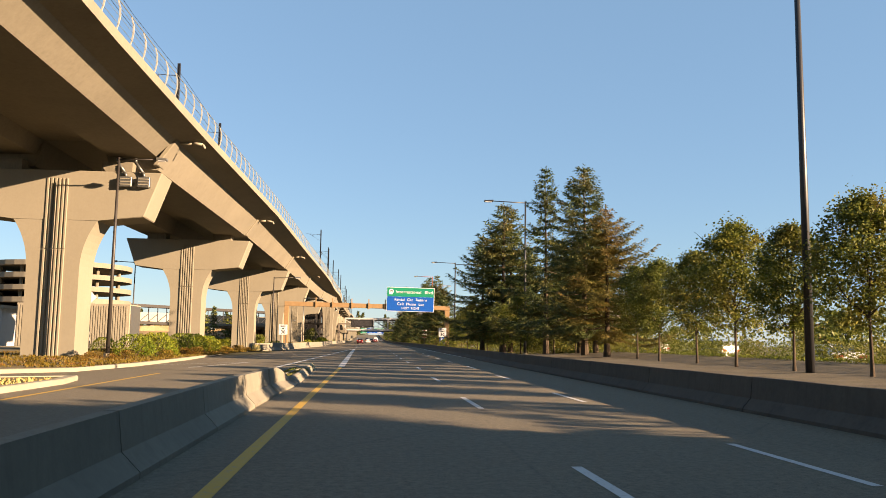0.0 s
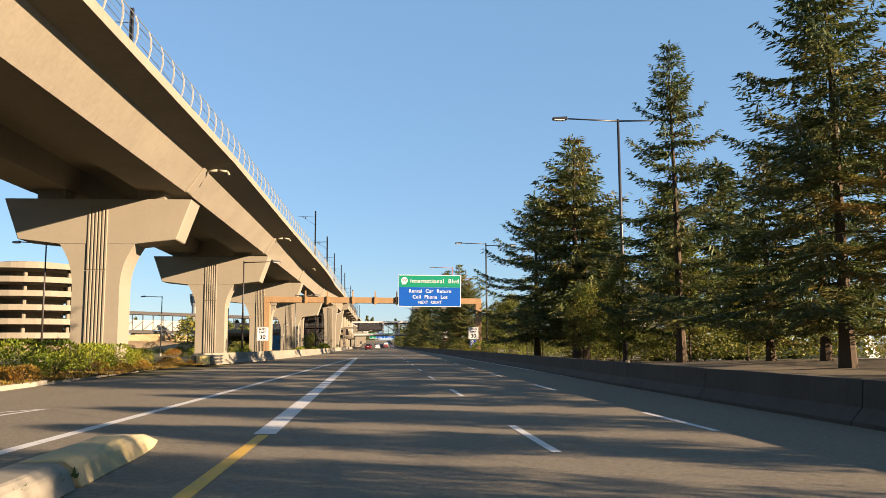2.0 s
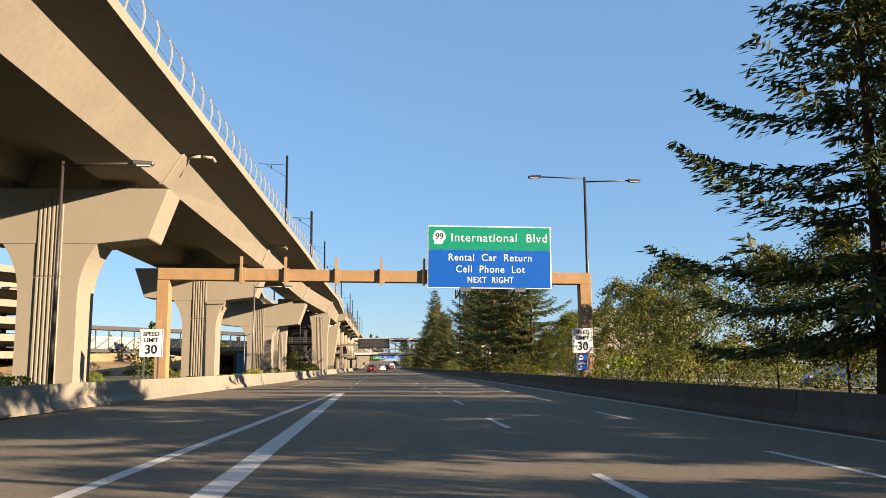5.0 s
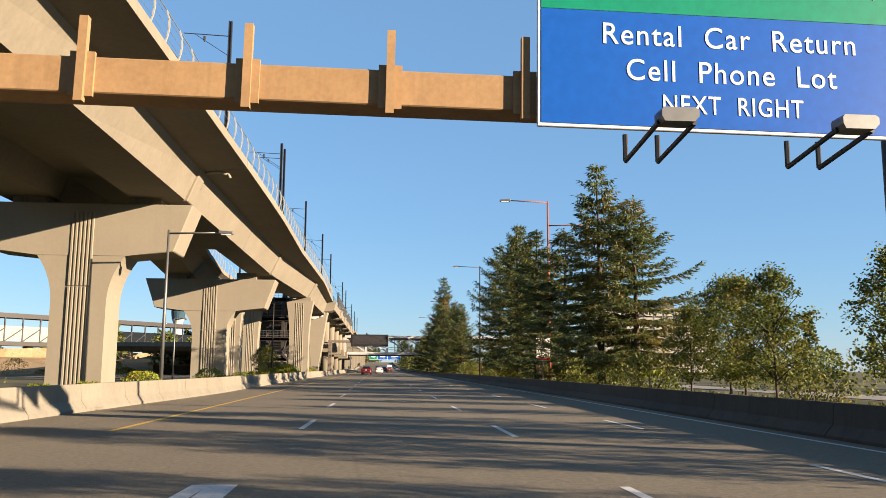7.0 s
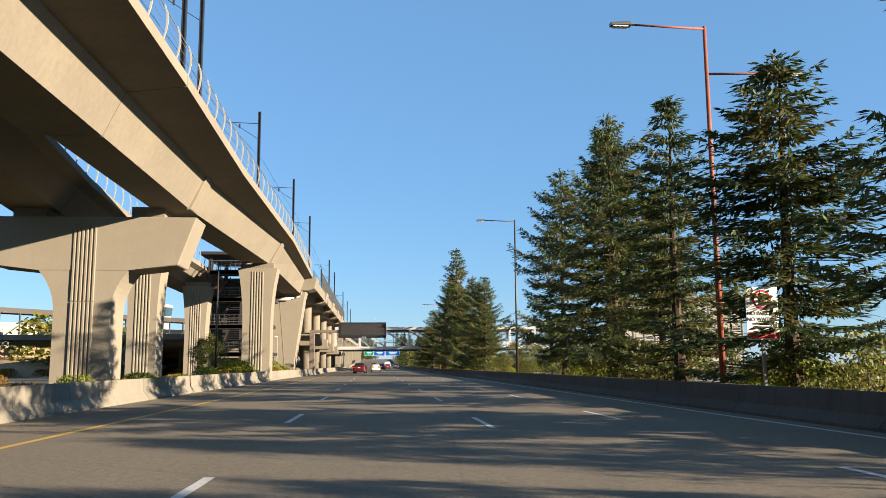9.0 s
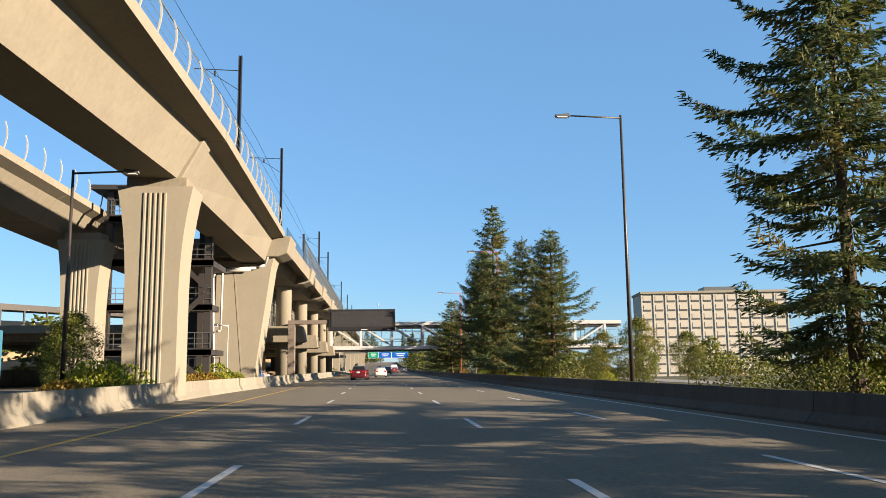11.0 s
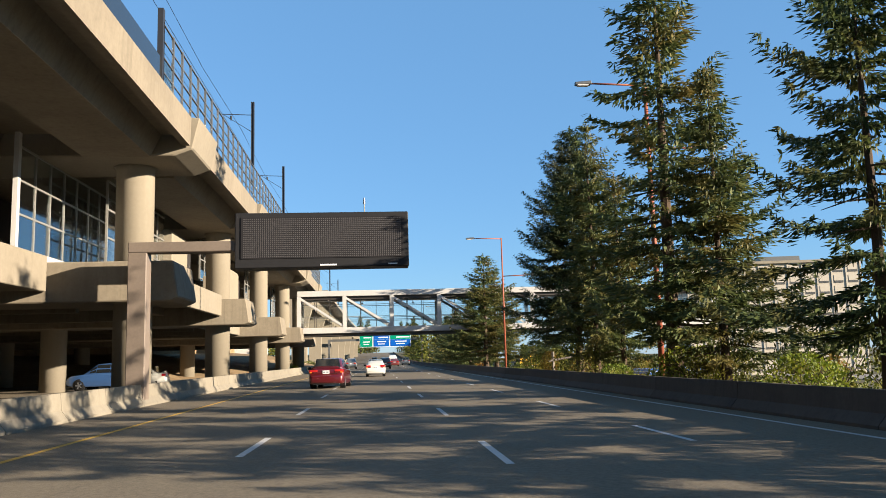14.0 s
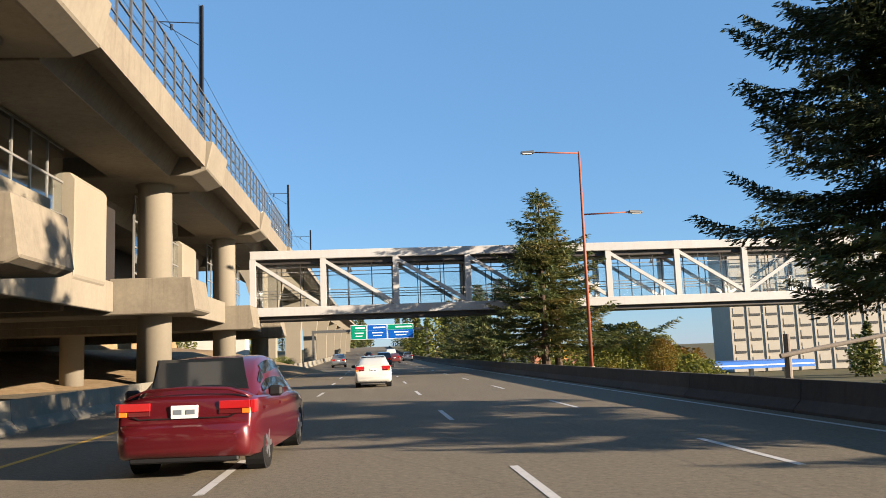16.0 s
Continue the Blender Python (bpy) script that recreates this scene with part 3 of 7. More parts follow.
# equipment hung on one pier
for dx in (-2.05, -1.0):
    hv = empty("cable_box", pose(-12.7 + dx, 45.6, 10.15), "grey steel cable box hung under the girder with conduits", "cable box", "cable boxes on the pier")
    b = bmesh.new()
    box(b, -0.36, 0.36, -0.2, 0.15, 0, 0.62)
    part("body", bevelled(b, 0.03), M_LAMP_STEEL, hv)
    for i in range(3):
        lv = bmesh.new()
        beam(lv, (-0.3, -0.22, 0.14 + 0.17 * i), (0.3, -0.22, 0.14 + 0.17 * i), 0.03, 0.05)
        part("louvre", lv, M_KERB, hv)
    c = bmesh.new()
    pipe(c, [(0, 0, 0.62), (-0.1, 0.0, 0.9), (-0.55, 0.0, 1.5), (-0.55, 0.0, 1.75)], 0.09)
    part("conduit", c, M_LAMP_STEEL, hv, smooth=True)


# ---------------------------------------------------------------- catenary poles
def catenary_pole(x, y, z0, z1, arm=-2.6):
    p = empty("catenary_pole", pose(x, y, z0), "dark steel overhead line pole with a bracket arm on the viaduct", "catenary pole", "overhead line poles")
    b = bmesh.new()
    h = z1 - z0
    for dx in (-0.075, 0.075):
        box(b, dx - 0.025, dx + 0.025, -0.11, 0.11, 0, h)
    box(b, -0.06, 0.06, -0.02, 0.02, 0, h)
    part("mast", b, M_BLACK_POLE, p)
    a = bmesh.new()
    pipe(a, [(0, 0, h - 0.9), (arm, 0, h - 0.8)], 0.026, 6)
    pipe(a, [(0, 0, h - 2.1), (arm * 0.75, 0, h - 0.85)], 0.018, 6)
    part("bracket", a, M_BLACK_POLE, p)
    i = bmesh.new()
    tube(i, (arm * 0.55, 0, h - 0.95), (arm * 0.55, 0, h - 1.25), 0.07, 0.05)
    part("insulator", i, M_BLACK, p)
    return p


for y, x, top in ((54, -14.0, 20.7), (71, -14.1, 20.9), (143.5, -8.8, 20.9), (165.3, -8.35, 19.8), (170.4, -8.7, 20.7), (189.0, -8.35, 19.75), (209.2, -7.8, 19.35), (229.5, -7.8, 19.4), (268, -7.5, 18.9), (286.5, -7.5, 18.9), (330, -7.5, 19.0), (362, -7.5, 19.2), (395, -7.5, 19.2)):
    catenary_pole(x, y, (vz(y) + 2.4) if y < 229 else 11.2, top)
catenary_pole(-16.5, 196, vz(196) + 2.0, 20.2)
w = bmesh.new()
for x0 in (-2.4, -6.5):
    pts = [(vx(y) + 2.0 + x0, y, 19.4 - 0.008 * (y + 20) + (0.0 if i % 2 == 0 else -0.35)) for i, y in enumerate(range(-20, 400, 12))]
    pipe(w, pts, 0.012, 4)
    pipe(w, [(a, b, c - 1.1 + (0 if i % 2 == 0 else 0.35)) for i, (a, b, c) in enumerate(pts)], 0.012, 4)
wires = empty("overhead_line", pose(0, 0, 0), "thin dark overhead contact wires above the viaduct", "overhead wires")
part("wire", w, M_BLACK, wires)


# ---------------------------------------------------------------- station
station = tagged(new("rail_station"), "weathered concrete elevated rail station on round columns", "station")
# tall wedge pier under the end of the guideway
wedge = empty("wedge_pier", pose(0, 226.5, 0), "tall pale concrete wedge pier widening upwards", "viaduct pier")
bm = bmesh.new()
front = [(-12.4, 0.0), (-9.3, 0.0), (-8.1, 9.1), (-7.5, 11.3), (-8.3, 11.3), (-8.7, 9.15), (-12.7, 9.15)]
loft(bm, [[(x, 0, z) for x, z in front], [(x, 3.2, z) for x, z in front]])
part("shaft", bevelled(bm, 0.05), M_PIER, wedge)
bm = bmesh.new()
beam(bm, (-10.1, -0.005, 0.2), (-10.9, -0.005, 9.0), 0.09, 0.035)
part("raised_rib", bm, M_PIER, wedge)
bm = bmesh.new()
pipe(bm, [(-12.2, -0.15, 0.3), (-12.45, -0.15, 8.3), (-12.2, -0.15, 9.0), (-9.2, -0.15, 9.05), (-8.55, -0.15, 9.3), (-7.9, -0.15, 11.4), (-7.2, -0.15, 11.9)], 0.10, 8)
part("down_pipe", bm, M_WHITE_STEEL, wedge, "white painted drain pipe", smooth=True)
bm = bmesh.new()
pipe(bm, [(-12.05, -0.35, 4.2), (-11.75, -0.35, 4.3), (-11.7, -0.35, 8.8), (-9.6, -0.35, 8.9)], 0.08, 8)
part("down_pipe", bm, M_WHITE_STEEL, wedge, "white painted drain pipe", smooth=True)

ST_COLS = [249.3, 268.0, 286.7, 305.4]
ST_FAR = [324.0]


def mez(y):
    """The mezzanine falls a little along the station."""
    return -0.009 * (y - 249.3)


PROFILE_DECK = [(-6.92, 10.3), (-6.88, 11.48), (-7.15, 11.48), (-7.2, 11.1), (-20.0, 11.1), (-20.0, 10.82), (-12.0, 10.82), (-11.55, 10.78), (-11.1, 9.86), (-8.5, 9.86), (-8.05, 10.76), (-7.3, 10.74), (-7.25, 10.32)]
edges = [228.4] + ST_COLS + ST_FAR
for a, b in zip(edges, edges[1:]):
    bm = bmesh.new()
    loft(bm, [[(x, y, z) for x, z in PROFILE_DECK] for y in (a + 1.6, b - 2.3)])
    part("platform_girder", bm, M_OLD_CONCRETE, station)
    bm = bmesh.new()
    loft(bm, [[(x, y, z) for x, z in ((-17.9, 10.81), (-14.2, 10.81), (-14.6, 9.9), (-17.5, 9.9))] for y in (a + 1.6, b - 2.3)])
    part("inner_girder", bm, M_OLD_CONCRETE, station)
for y in edges:
    bm = bmesh.new()
    sec = [(-20, 9.9), (-7.6, 9.92), (-6.85, 10.2), (-6.55, 11.5), (-7.1, 11.55), (-7.2, 11.3), (-20, 11.3)]
    loft(bm, [[(x, yy, z) for x, z in sec] for yy in (y - 2.2, y + 1.6)])
    part("cross_beam", bevelled(bm, 0.05), M_CONCRETE, station)
for i, y in enumerate(ST_COLS + ST_FAR):
    for x in (-9.7, -19.9, -31.0):
        bm = bmesh.new()
        n = 20
        top = 9.75 if x > -25 else 4.6
        loft(bm, [[(x + r * math.cos(6.2832 * k / n), y + r * math.sin(6.2832 * k / n), z) for k in range(n)] for r, z in ((0.78, -0.1), (0.78, top), (0.92, top + 0.2))])
        ob = part("column", bm, M_PIER, station, smooth=True)
    bm = bmesh.new()
    sec = [(-40, 3.95), (-7.75, 3.95), (-7.4, 4.1), (-7.62, 5.58), (-40, 5.6)]
    loft(bm, [[(x, yy, z + mez(y) + 0.1) for x, z in sec] for yy in (y - 1.9, y + 1.5)])
    part("mezzanine_beam", bevelled(bm, 0.05), M_OLD_CONCRETE, station)
bm = bmesh.new()
box(bm, -46, -12.6, 233.5, 326, 4.55, 5.2)
part("mezzanine_slab", bm, M_OLD_CONCRETE, station)
for k in range(11):
    bm = bmesh.new()
    box(bm, -45, -13.0, 236.0 + 8 * k, 236.5 + 8 * k, 3.95, 4.547)
    part("soffit_beam", bm, M_OLD_CONCRETE, station)
# fascias, bay by bay: start, end, plane, foot, top
for y0, y1, x, z0, z1, lip in ((233.2, 247.35, -12.5, 4.5, 5.92, 1.6), (250.85, 266.05, -9.1, 4.45, 5.75, 3.5), (269.55, 284.75, -11.0, 3.85, 5.2, 1.6), (288.25, 303.45, -9.3, 4.0, 5.4, 3.5), (307.0, 322.0, -9.3, 3.9, 5.3, 3.5)):
    bm = bmesh.new()
    box(bm, x - 0.3, x, y0, y1, z0, z1)
    part("fascia", bevelled(bm, 0.03), M_CONCRETE, station)
    bm = bmesh.new()
    box(bm, x - 0.303 - lip, x - 0.303, y0, y1, z1 - 0.75, z1 - 0.4)
    part("walkway_slab", bm, M_OLD_CONCRETE, station)
bm = bmesh.new()
loft(bm, [[(x, yy, z) for x, z in ((-11.0, 4.95), (-10.6, 5.15), (-10.6, 7.35), (-11.0, 7.35))] for yy in (269.6, 276.3)])
part("raised_parapet", bevelled(bm, 0.03), M_CONCRETE, station)
for y, x, z0, z1 in ((264.9, -11.2, 5.3, 9.35), (282.4, -10.9, 4.75, 9.05), (300.9, -10.9, 5.0, 8.9)):
    bm = bmesh.new()
    loft(bm, [[(xx, yy, z) for xx, z in ((x - 1.7, z0 + 0.25), (x - 0.2, z0), (x, z0 + 0.25), (x, z1 - 0.25), (x - 0.2, z1), (x - 1.7, z1))] for yy in (y - 2.8, y + 1.0)])
    part("stair_housing", bevelled(bm, 0.06), M_PIER, station)
    # Dark block beside each housing: the shade of the opening, set as colour.
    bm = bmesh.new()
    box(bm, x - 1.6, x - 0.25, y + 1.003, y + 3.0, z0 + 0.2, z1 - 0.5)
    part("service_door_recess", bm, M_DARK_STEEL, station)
# glazed screens of the mezzanine
for a, b, x in ((245.4, 262.0, -12.9), (239.6, 243.8, -14.6), (251.6, 261.6, -11.6), (270.2, 279.4, -11.35), (288.6, 298.0, -11.2), (307.0, 322.0, -11.2)):
    n = max(1, round((b - a) / 1.45))
    zs = (6.0, 7.3, 8.6, 9.9)
    for i in range(n):
        y0, y1 = a + (b - a) * i / n, a + (b - a) * (i + 1) / n
        for z0, z1 in zip(zs, zs[1:]):
            g = bmesh.new()
            box(g, x - 0.012, x + 0.012, y0 + 0.05, y1 - 0.05, z0 + 0.05, z1 - 0.05)
            part("pane", g, M_SCREEN_GLASS, station)
        m = bmesh.new()
        box(m, x - 0.05, x + 0.05, y0 - 0.04, y0 + 0.04, 5.3, 9.9)
        part("mullion", m, M_RAIL_STEEL, station)
    for z in zs:
        m = bmesh.new()
        box(m, x - 0.045, x + 0.045, a, b, z - 0.04, z + 0.04)
        part("transom", m, M_RAIL_STEEL, station)
bm = bmesh.new()
box(bm, -13.0, -12.82, 245.15, 245.4, 5.6, 10.4)
part("corner_frame", bm, M_WHITE_STEEL, station)
bm = bmesh.new()
box(bm, -12.99, -12.72, 245.4, 251.5, 5.62, 5.98)
part("window_sill", bm, M_WHITE_STEEL, station)
# Dark sheet added to keep the space above the mezzanine in shade.
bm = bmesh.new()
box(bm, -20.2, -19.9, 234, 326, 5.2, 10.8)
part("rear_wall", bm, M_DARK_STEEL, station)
M_SHED = surface("grey_shed_panel", (0.188, 0.184, 0.176), (0.232, 0.229, 0.217), 0.6, 8.0, 0.7, relief=0.03)
shed = empty("lift_shed", pose(-12.0, 235.2, 0), "pale grey panelled service shed under the landing", "shed")
bm = bmesh.new()
box(bm, -1.9, 1.6, -2.1, 2.2, 0, 4.0)
part("shell", bevelled(bm, 0.03), M_SHED, shed)
for z in (1.3, 2.65):
    bm = bmesh.new()
    box(bm, -1.91, 1.61, -2.11, 2.21, z - 0.015, z + 0.015)
    part("panel_joint", bm, M_LAMP_STEEL, shed)
# windscreen fence on the platform edge
bm = bmesh.new()
box(bm, -7.2, -7.15, 228.6, 243.2, 11.55, 12.6)
part("solid_fence_panel", bm, M_DARK_GLASS, station, "dark blue fence panel")
y = 243.4
i = 0
post2 = None
while y < 330:
    if post2 is None:
        b = bmesh.new()
        box(b, -0.05, 0.05, -0.05, 0.05, 0, 2.55)
        post2 = part("fence_post", b, M_LAMP_STEEL, station)
        ob = post2
        g = bmesh.new()
        box(g, -0.01, 0.01, 0.08, 1.42, 0.25, 1.15)
        g2 = part("fence_pane", g, M_GLASS, station)
        g2.matrix_basis = pose(-7.15, y, 11.48)
    else:
        ob = new("fence_post", post2.data)
        ob.parent = station
        for zz in (0.0, 1.2):
            pn = new("fence_pane", g2.data)
            pn.parent = station
            pn.matrix_basis = pose(-7.15, y - 1.5, 11.48 + zz)
    ob.matrix_basis = pose(-7.15, y, 11.48)
    y += 1.5
for z in (11.68, 12.15, 12.72, 13.35, 13.98):
    b = bmesh.new()
    box(b, -7.18, -7.12, 243.4, 330, z - 0.025, z + 0.025)
    part("fence_rail", b, M_LAMP_STEEL, station)
b = bmesh.new()
box(b, -7.3, -7.1, 243.2, 243.45, 11.4, 14.5)
part("end_post", b, M_BLACK_POLE, station)

# Plain dark upright sheet behind the stair tower.
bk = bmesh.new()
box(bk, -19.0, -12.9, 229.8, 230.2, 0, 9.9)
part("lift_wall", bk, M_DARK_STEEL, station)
# stair tower of dark steel beside the guideway
stair = tagged(new("stair_tower"), "open dark steel stair tower with landings and braces", "stair tower")
stair.matrix_basis = pose(2.75, 1.0, 0)
for x, y in ((-19.5, 214.5), (-16.2, 214.5), (-13.3, 214.5), (-19.5, 223.5), (-16.9, 223.5), (-15.65, 223.5), (-15.05, 223.5)):
    b = bmesh.new()
    box(b, x - 0.2, x + 0.2, y - 0.2, y + 0.2, 0, 12.6)
    part("post", b, M_DARK_STEEL, stair)
tread = None
for k, z in enumerate((2.6, 5.4, 8.2, 11.0)):
    b = bmesh.new()
    box(b, -19.8, -13.0, 214.2, 216.6 if k % 2 else 218.5, z - 0.35, z)
    part("landing", b, M_DARK_STEEL, stair)
    b = bmesh.new()
    beam(b, (-19.5, 214.3, z - 0.15), (-13.0, 214.3, z - 0.15), 0.2, 0.5)
    part("edge_beam", b, M_DARK_STEEL, stair)
    r = bmesh.new()
    for zz in (0.35, 0.7, 1.05):
        beam(r, (-19.5, 214.25, z + zz), (-13.0, 214.25, z + zz), 0.04, 0.04)
    for i in range(14):
        beam(r, (-19.4 + 0.49 * i, 214.25, z), (-19.4 + 0.49 * i, 214.25, z + 1.05), 0.03, 0.03)
    part("railing", r, M_LAMP_STEEL, stair)
    if k < 3:
        s = bmesh.new()
        beam(s, (-18.85, 216.4, z), (-18.85, 222.6, z + 2.8), 0.12, 0.4)
        beam(s, (-16.55, 216.4, z), (-16.55, 222.6, z + 2.8), 0.12, 0.4)
        flight = part("stair_flight", s, M_DARK_STEEL, stair)
        for i in range(12):
            if tread is None:
                s = bmesh.new()
                box(s, -18.8, -16.6, 0, 0.45, 0, 0.06)
                ob = tread = part("tread", s, M_DARK_STEEL, flight)
            else:
                ob = new("tread", tread.data)
                ob.parent = flight
            ob.matrix_basis = pose(0, 216.6 + 0.5 * i, z + 0.25 * i)
for k, z in enumerate((0.5, 3.4, 6.4, 9.4)):
    b = bmesh.new()
    xa, xb = (-16.2, -13.3) if k % 2 else (-13.3, -16.2)
    beam(b, (xa, 214.1, z), (xb, 214.1, z + 2.7), 0.18, 0.3)
    part("brace", b, M_DARK_STEEL, stair)
b = bmesh.new()
box(b, -20.5, -12.9, 213.6, 224.2, 12.6, 12.9)
part("roof", b, M_DARK_STEEL, stair)
wl = empty("stair_wall", pose(-15.4, 220.6, 0), "low pale concrete wall beside the stairs", "wall")
b = bmesh.new()
box(b, -4.2, 2.0, -0.25, 0.25, 0, 3.2)
part("panel", bevelled(b, 0.03), M_PIER, wl)
fence = empty("stair_fence", pose(-12.5, 221.0, 0), "low dark mesh fence by the stairs", "fence")
for i in range(7):
    b = bmesh.new()
    box(b, -0.8 + 0.42 * i - 0.03, -0.8 + 0.42 * i + 0.03, -0.03, 0.03, 0, 2.2)
    part("post", b, M_BLACK_POLE, fence)
for z in (0.9, 1.5, 2.15):
    b = bmesh.new()
    box(b, -0.8, 1.75, -0.025, 0.025, z - 0.03, z + 0.03)
    part("rail", b, M_BLACK_POLE, fence)

# ---------------------------------------------------------------- footbridge
bridge = tagged(new("footbridge"), "white steel truss footbridge with glazed sides over the road", "footbridge")
BX0, BX1, BY0, BY1 = -8.4, 44.0, 308.9, 312.6
for y in (BY0, BY1):
    for z, h in ((9.17, 0.64), (4.93, 0.66)):
        b = bmesh.new()
        box(b, BX0, BX1, y - 0.2, y + 0.2, z - h / 2, z + h / 2)
        part("chord", bevelled(b, 0.03), M_WHITE_STEEL, bridge)
    xs = [-8.2, -3.0] + [2.45 + 5.5 * i for i in range(8)]
    for i, x in enumerate(xs):
        b = bmesh.new()
        box(b, x - 0.22, x + 0.22, y - 0.17, y + 0.17, 5.25, 8.86)
        part("truss_post", b, M_WHITE_STEEL, bridge)
        if i + 1 < len(xs):
            b = bmesh.new()
            p, q = ((x, y, 8.75), (xs[i + 1], y, 5.3)) if i < 7 else ((x, y, 5.3), (xs[i + 1], y, 8.75))
            beam(b, p, q, 0.2, 0.26)
            part("truss_diagonal", b, M_WHITE_STEEL, bridge)
            for k in range(3):
                xa, xb = x + (xs[i + 1] - x) * k / 3 + 0.05, x + (xs[i + 1] - x) * (k + 1) / 3 - 0.05
                g = bmesh.new()
                yy = y + (0.3 if y == BY0 else -0.3)
                box(g, xa, xb, yy - 0.01, yy + 0.01, 5.45, 7.9)
                ob = part("pane", g, M_GLASS, bridge)
                ob.visible_shadow = False
                m = bmesh.new()
                box(m, xa - 0.07, xa - 0.01, yy - 0.03, yy + 0.03, 5.25, 8.5)
                part("mullion", m, M_DARK_STEEL, bridge)
    for z in (6.1, 6.5, 7.9):
        b = bmesh.new()
        yy = y + (0.36 if y == BY0 else -0.36)
        box(b, BX0, BX1, yy - 0.025, yy + 0.025, z - 0.03, z + 0.03)
        part("handrail", b, M_LAMP_STEEL, bridge)
b = bmesh.new()
box(b, BX0, BX1, BY0 + 0.2, BY1 - 0.2, 4.3, 5.0)
part("deck", b, M_DARK_STEEL, bridge)
b = bmesh.new()
box(b, BX0, BX1, BY0 + 0.2, BY1 - 0.2, 8.5, 9.3)
part("roof", b, M_DARK_STEEL, bridge)
b = bmesh.new()
tube(b, (BX0, 309.8, 8.35), (BX1, 309.8, 8.35), 0.09, 0.09, 8)
part("ceiling_pipe", b, M_WHITE_STEEL, bridge)
for x in (-1.0, 5.0, 11.0, 17.0, 23.0, 29.0):
    l = bmesh.new()
    tube(l, (x, 310.7, 8.5), (x, 310.7, 8.2), 0.03, 0.03, 6)
    tube(l, (x, 310.7, 8.2), (x, 310.7, 7.95), 0.05, 0.16, 10)
    part("lamp", l, M_WHITE_STEEL, bridge)

# ---------------------------------------------------------------- overhead sign gantry
gantry = tagged(new("sign_gantry"), "rust-brown steel gantry beam over the road with upright brackets", "sign gantry")
GY = 112.0
LEAN = Matrix.Translation((-5.5, 0, 6.1)) @ pose(0, 0, 0, 0, 0.7, 0) @ Matrix.Translation((5.5, 0, -6.1))
b = bmesh.new()
box(b, -11.7, 11.45, GY - 0.35, GY + 0.35, 5.78, 6.4)
part("beam", bevelled(b, 0.02), M_RUST, gantry, at=LEAN)
for x, top in ((-11.4, 5.84), (11.13, 5.57)):
    b = bmesh.new()
    box(b, x - 0.31, x + 0.31, GY - 0.345, GY + 0.345, -0.1, top)
    part("post", bevelled(b, 0.02), M_RUST, gantry)
for x in (-7.37, -5.06, -2.38, 0.0, 2.3, 4.9, 7.4):
    b = bmesh.new()
    box(b, x - 0.07, x + 0.07, GY - 0.5, GY - 0.36, 5.6, 7.05 if x < 2.5 else 8.5)
    box(b, x - 0.2, x + 0.2, GY - 0.42, GY - 0.355, 5.7, 6.46)
    part("sign_bracket", b, M_RUST, gantry, at=LEAN)
sign = empty("guide_sign", pose(5.83, GY - 0.62, 5.31, 0, 0.7, 0), "green and blue road sign with white lettering on the gantry", "road sign")
SW, SH = 3.36, 3.40
b = bmesh.new()
box(b, -SW, SW, 0, 0.09, 0, SH)
part("panel", bevelled(b, 0.01), M_SIGN_WHITE, sign, "white bordered sign panel")
b = bmesh.new()
box(b, -SW + 0.06, SW - 0.06, -0.012, 0.0, 2.09, SH - 0.06)
part("green_field", b, M_SIGN_GREEN, sign)
b = bmesh.new()
box(b, -SW + 0.06, SW - 0.06, -0.012, 0.0, 0.06, 2.08)
part("blue_field", b, M_SIGN_BLUE, sign)
TX = lambda x, z: pose(x, -0.018, z, 90, 0, 0)
for words, size, width, x, z in (("International  Blvd", 0.64, 5.2, 0.52, 2.74), ("Rental  Car  Return", 0.54, 4.5, 0.02, 1.66), ("Cell  Phone  Lot", 0.54, 3.73, 0.03, 1.03), ("NEXT  RIGHT", 0.46, 2.48, 0.03, 0.45)):
    ob = lettering("lettering", words, size, M_SIGN_WHITE, sign, TX(x, z), bold=0.002, space=1.12)
    ob.scale.x = width / ob.dimensions.x
b = bmesh.new()
sh = [(-0.30, -0.36), (0.14, -0.36), (0.22, -0.18), (0.34, -0.05), (0.30, 0.22), (0.10, 0.40), (-0.18, 0.38), (-0.34, 0.18), (-0.36, -0.08), (-0.26, -0.2)]
loft(b, [[(-2.72 + x, yy, 2.74 + z) for x, z in sh] for yy in (-0.02, -0.01)])
part("route_shield", b, M_SIGN_WHITE, sign)
lettering("lettering", "99", 0.46, M_BLACK, sign, pose(-2.72, -0.026, 2.80, 90, 0, 0), bold=0.006)
for x in (-1.55, 1.3):
    lamp = empty("sign_lamp", pose(5.83 + x, GY - 0.6, 5.31 - 0.012 * x), "grey box lamp on black arms lighting the sign", "sign lamp", "sign lamps")
    a = bmesh.new()
    for dx in (-0.28, 0.28):
        pipe(a, [(dx, 0.1, -0.06), (dx, 0.1, -0.52), (dx + 0.1, -1.3, -0.26)], 0.045, 6)
    part("arm", a, M_BLACK_POLE, lamp)
    h = bmesh.new()
    loft(h, [[(-0.2 * s, -1.5, z), (0.38 * s, -1.5, z), (0.38 * s, -1.15, z), (-0.2 * s, -1.15, z)] for z, s in ((-0.30, 0.8), (-0.22, 1.0), (-0.12, 1.0), (-0.08, 0.85))])
    part("housing", h, M_LAMP_STEEL, lamp)


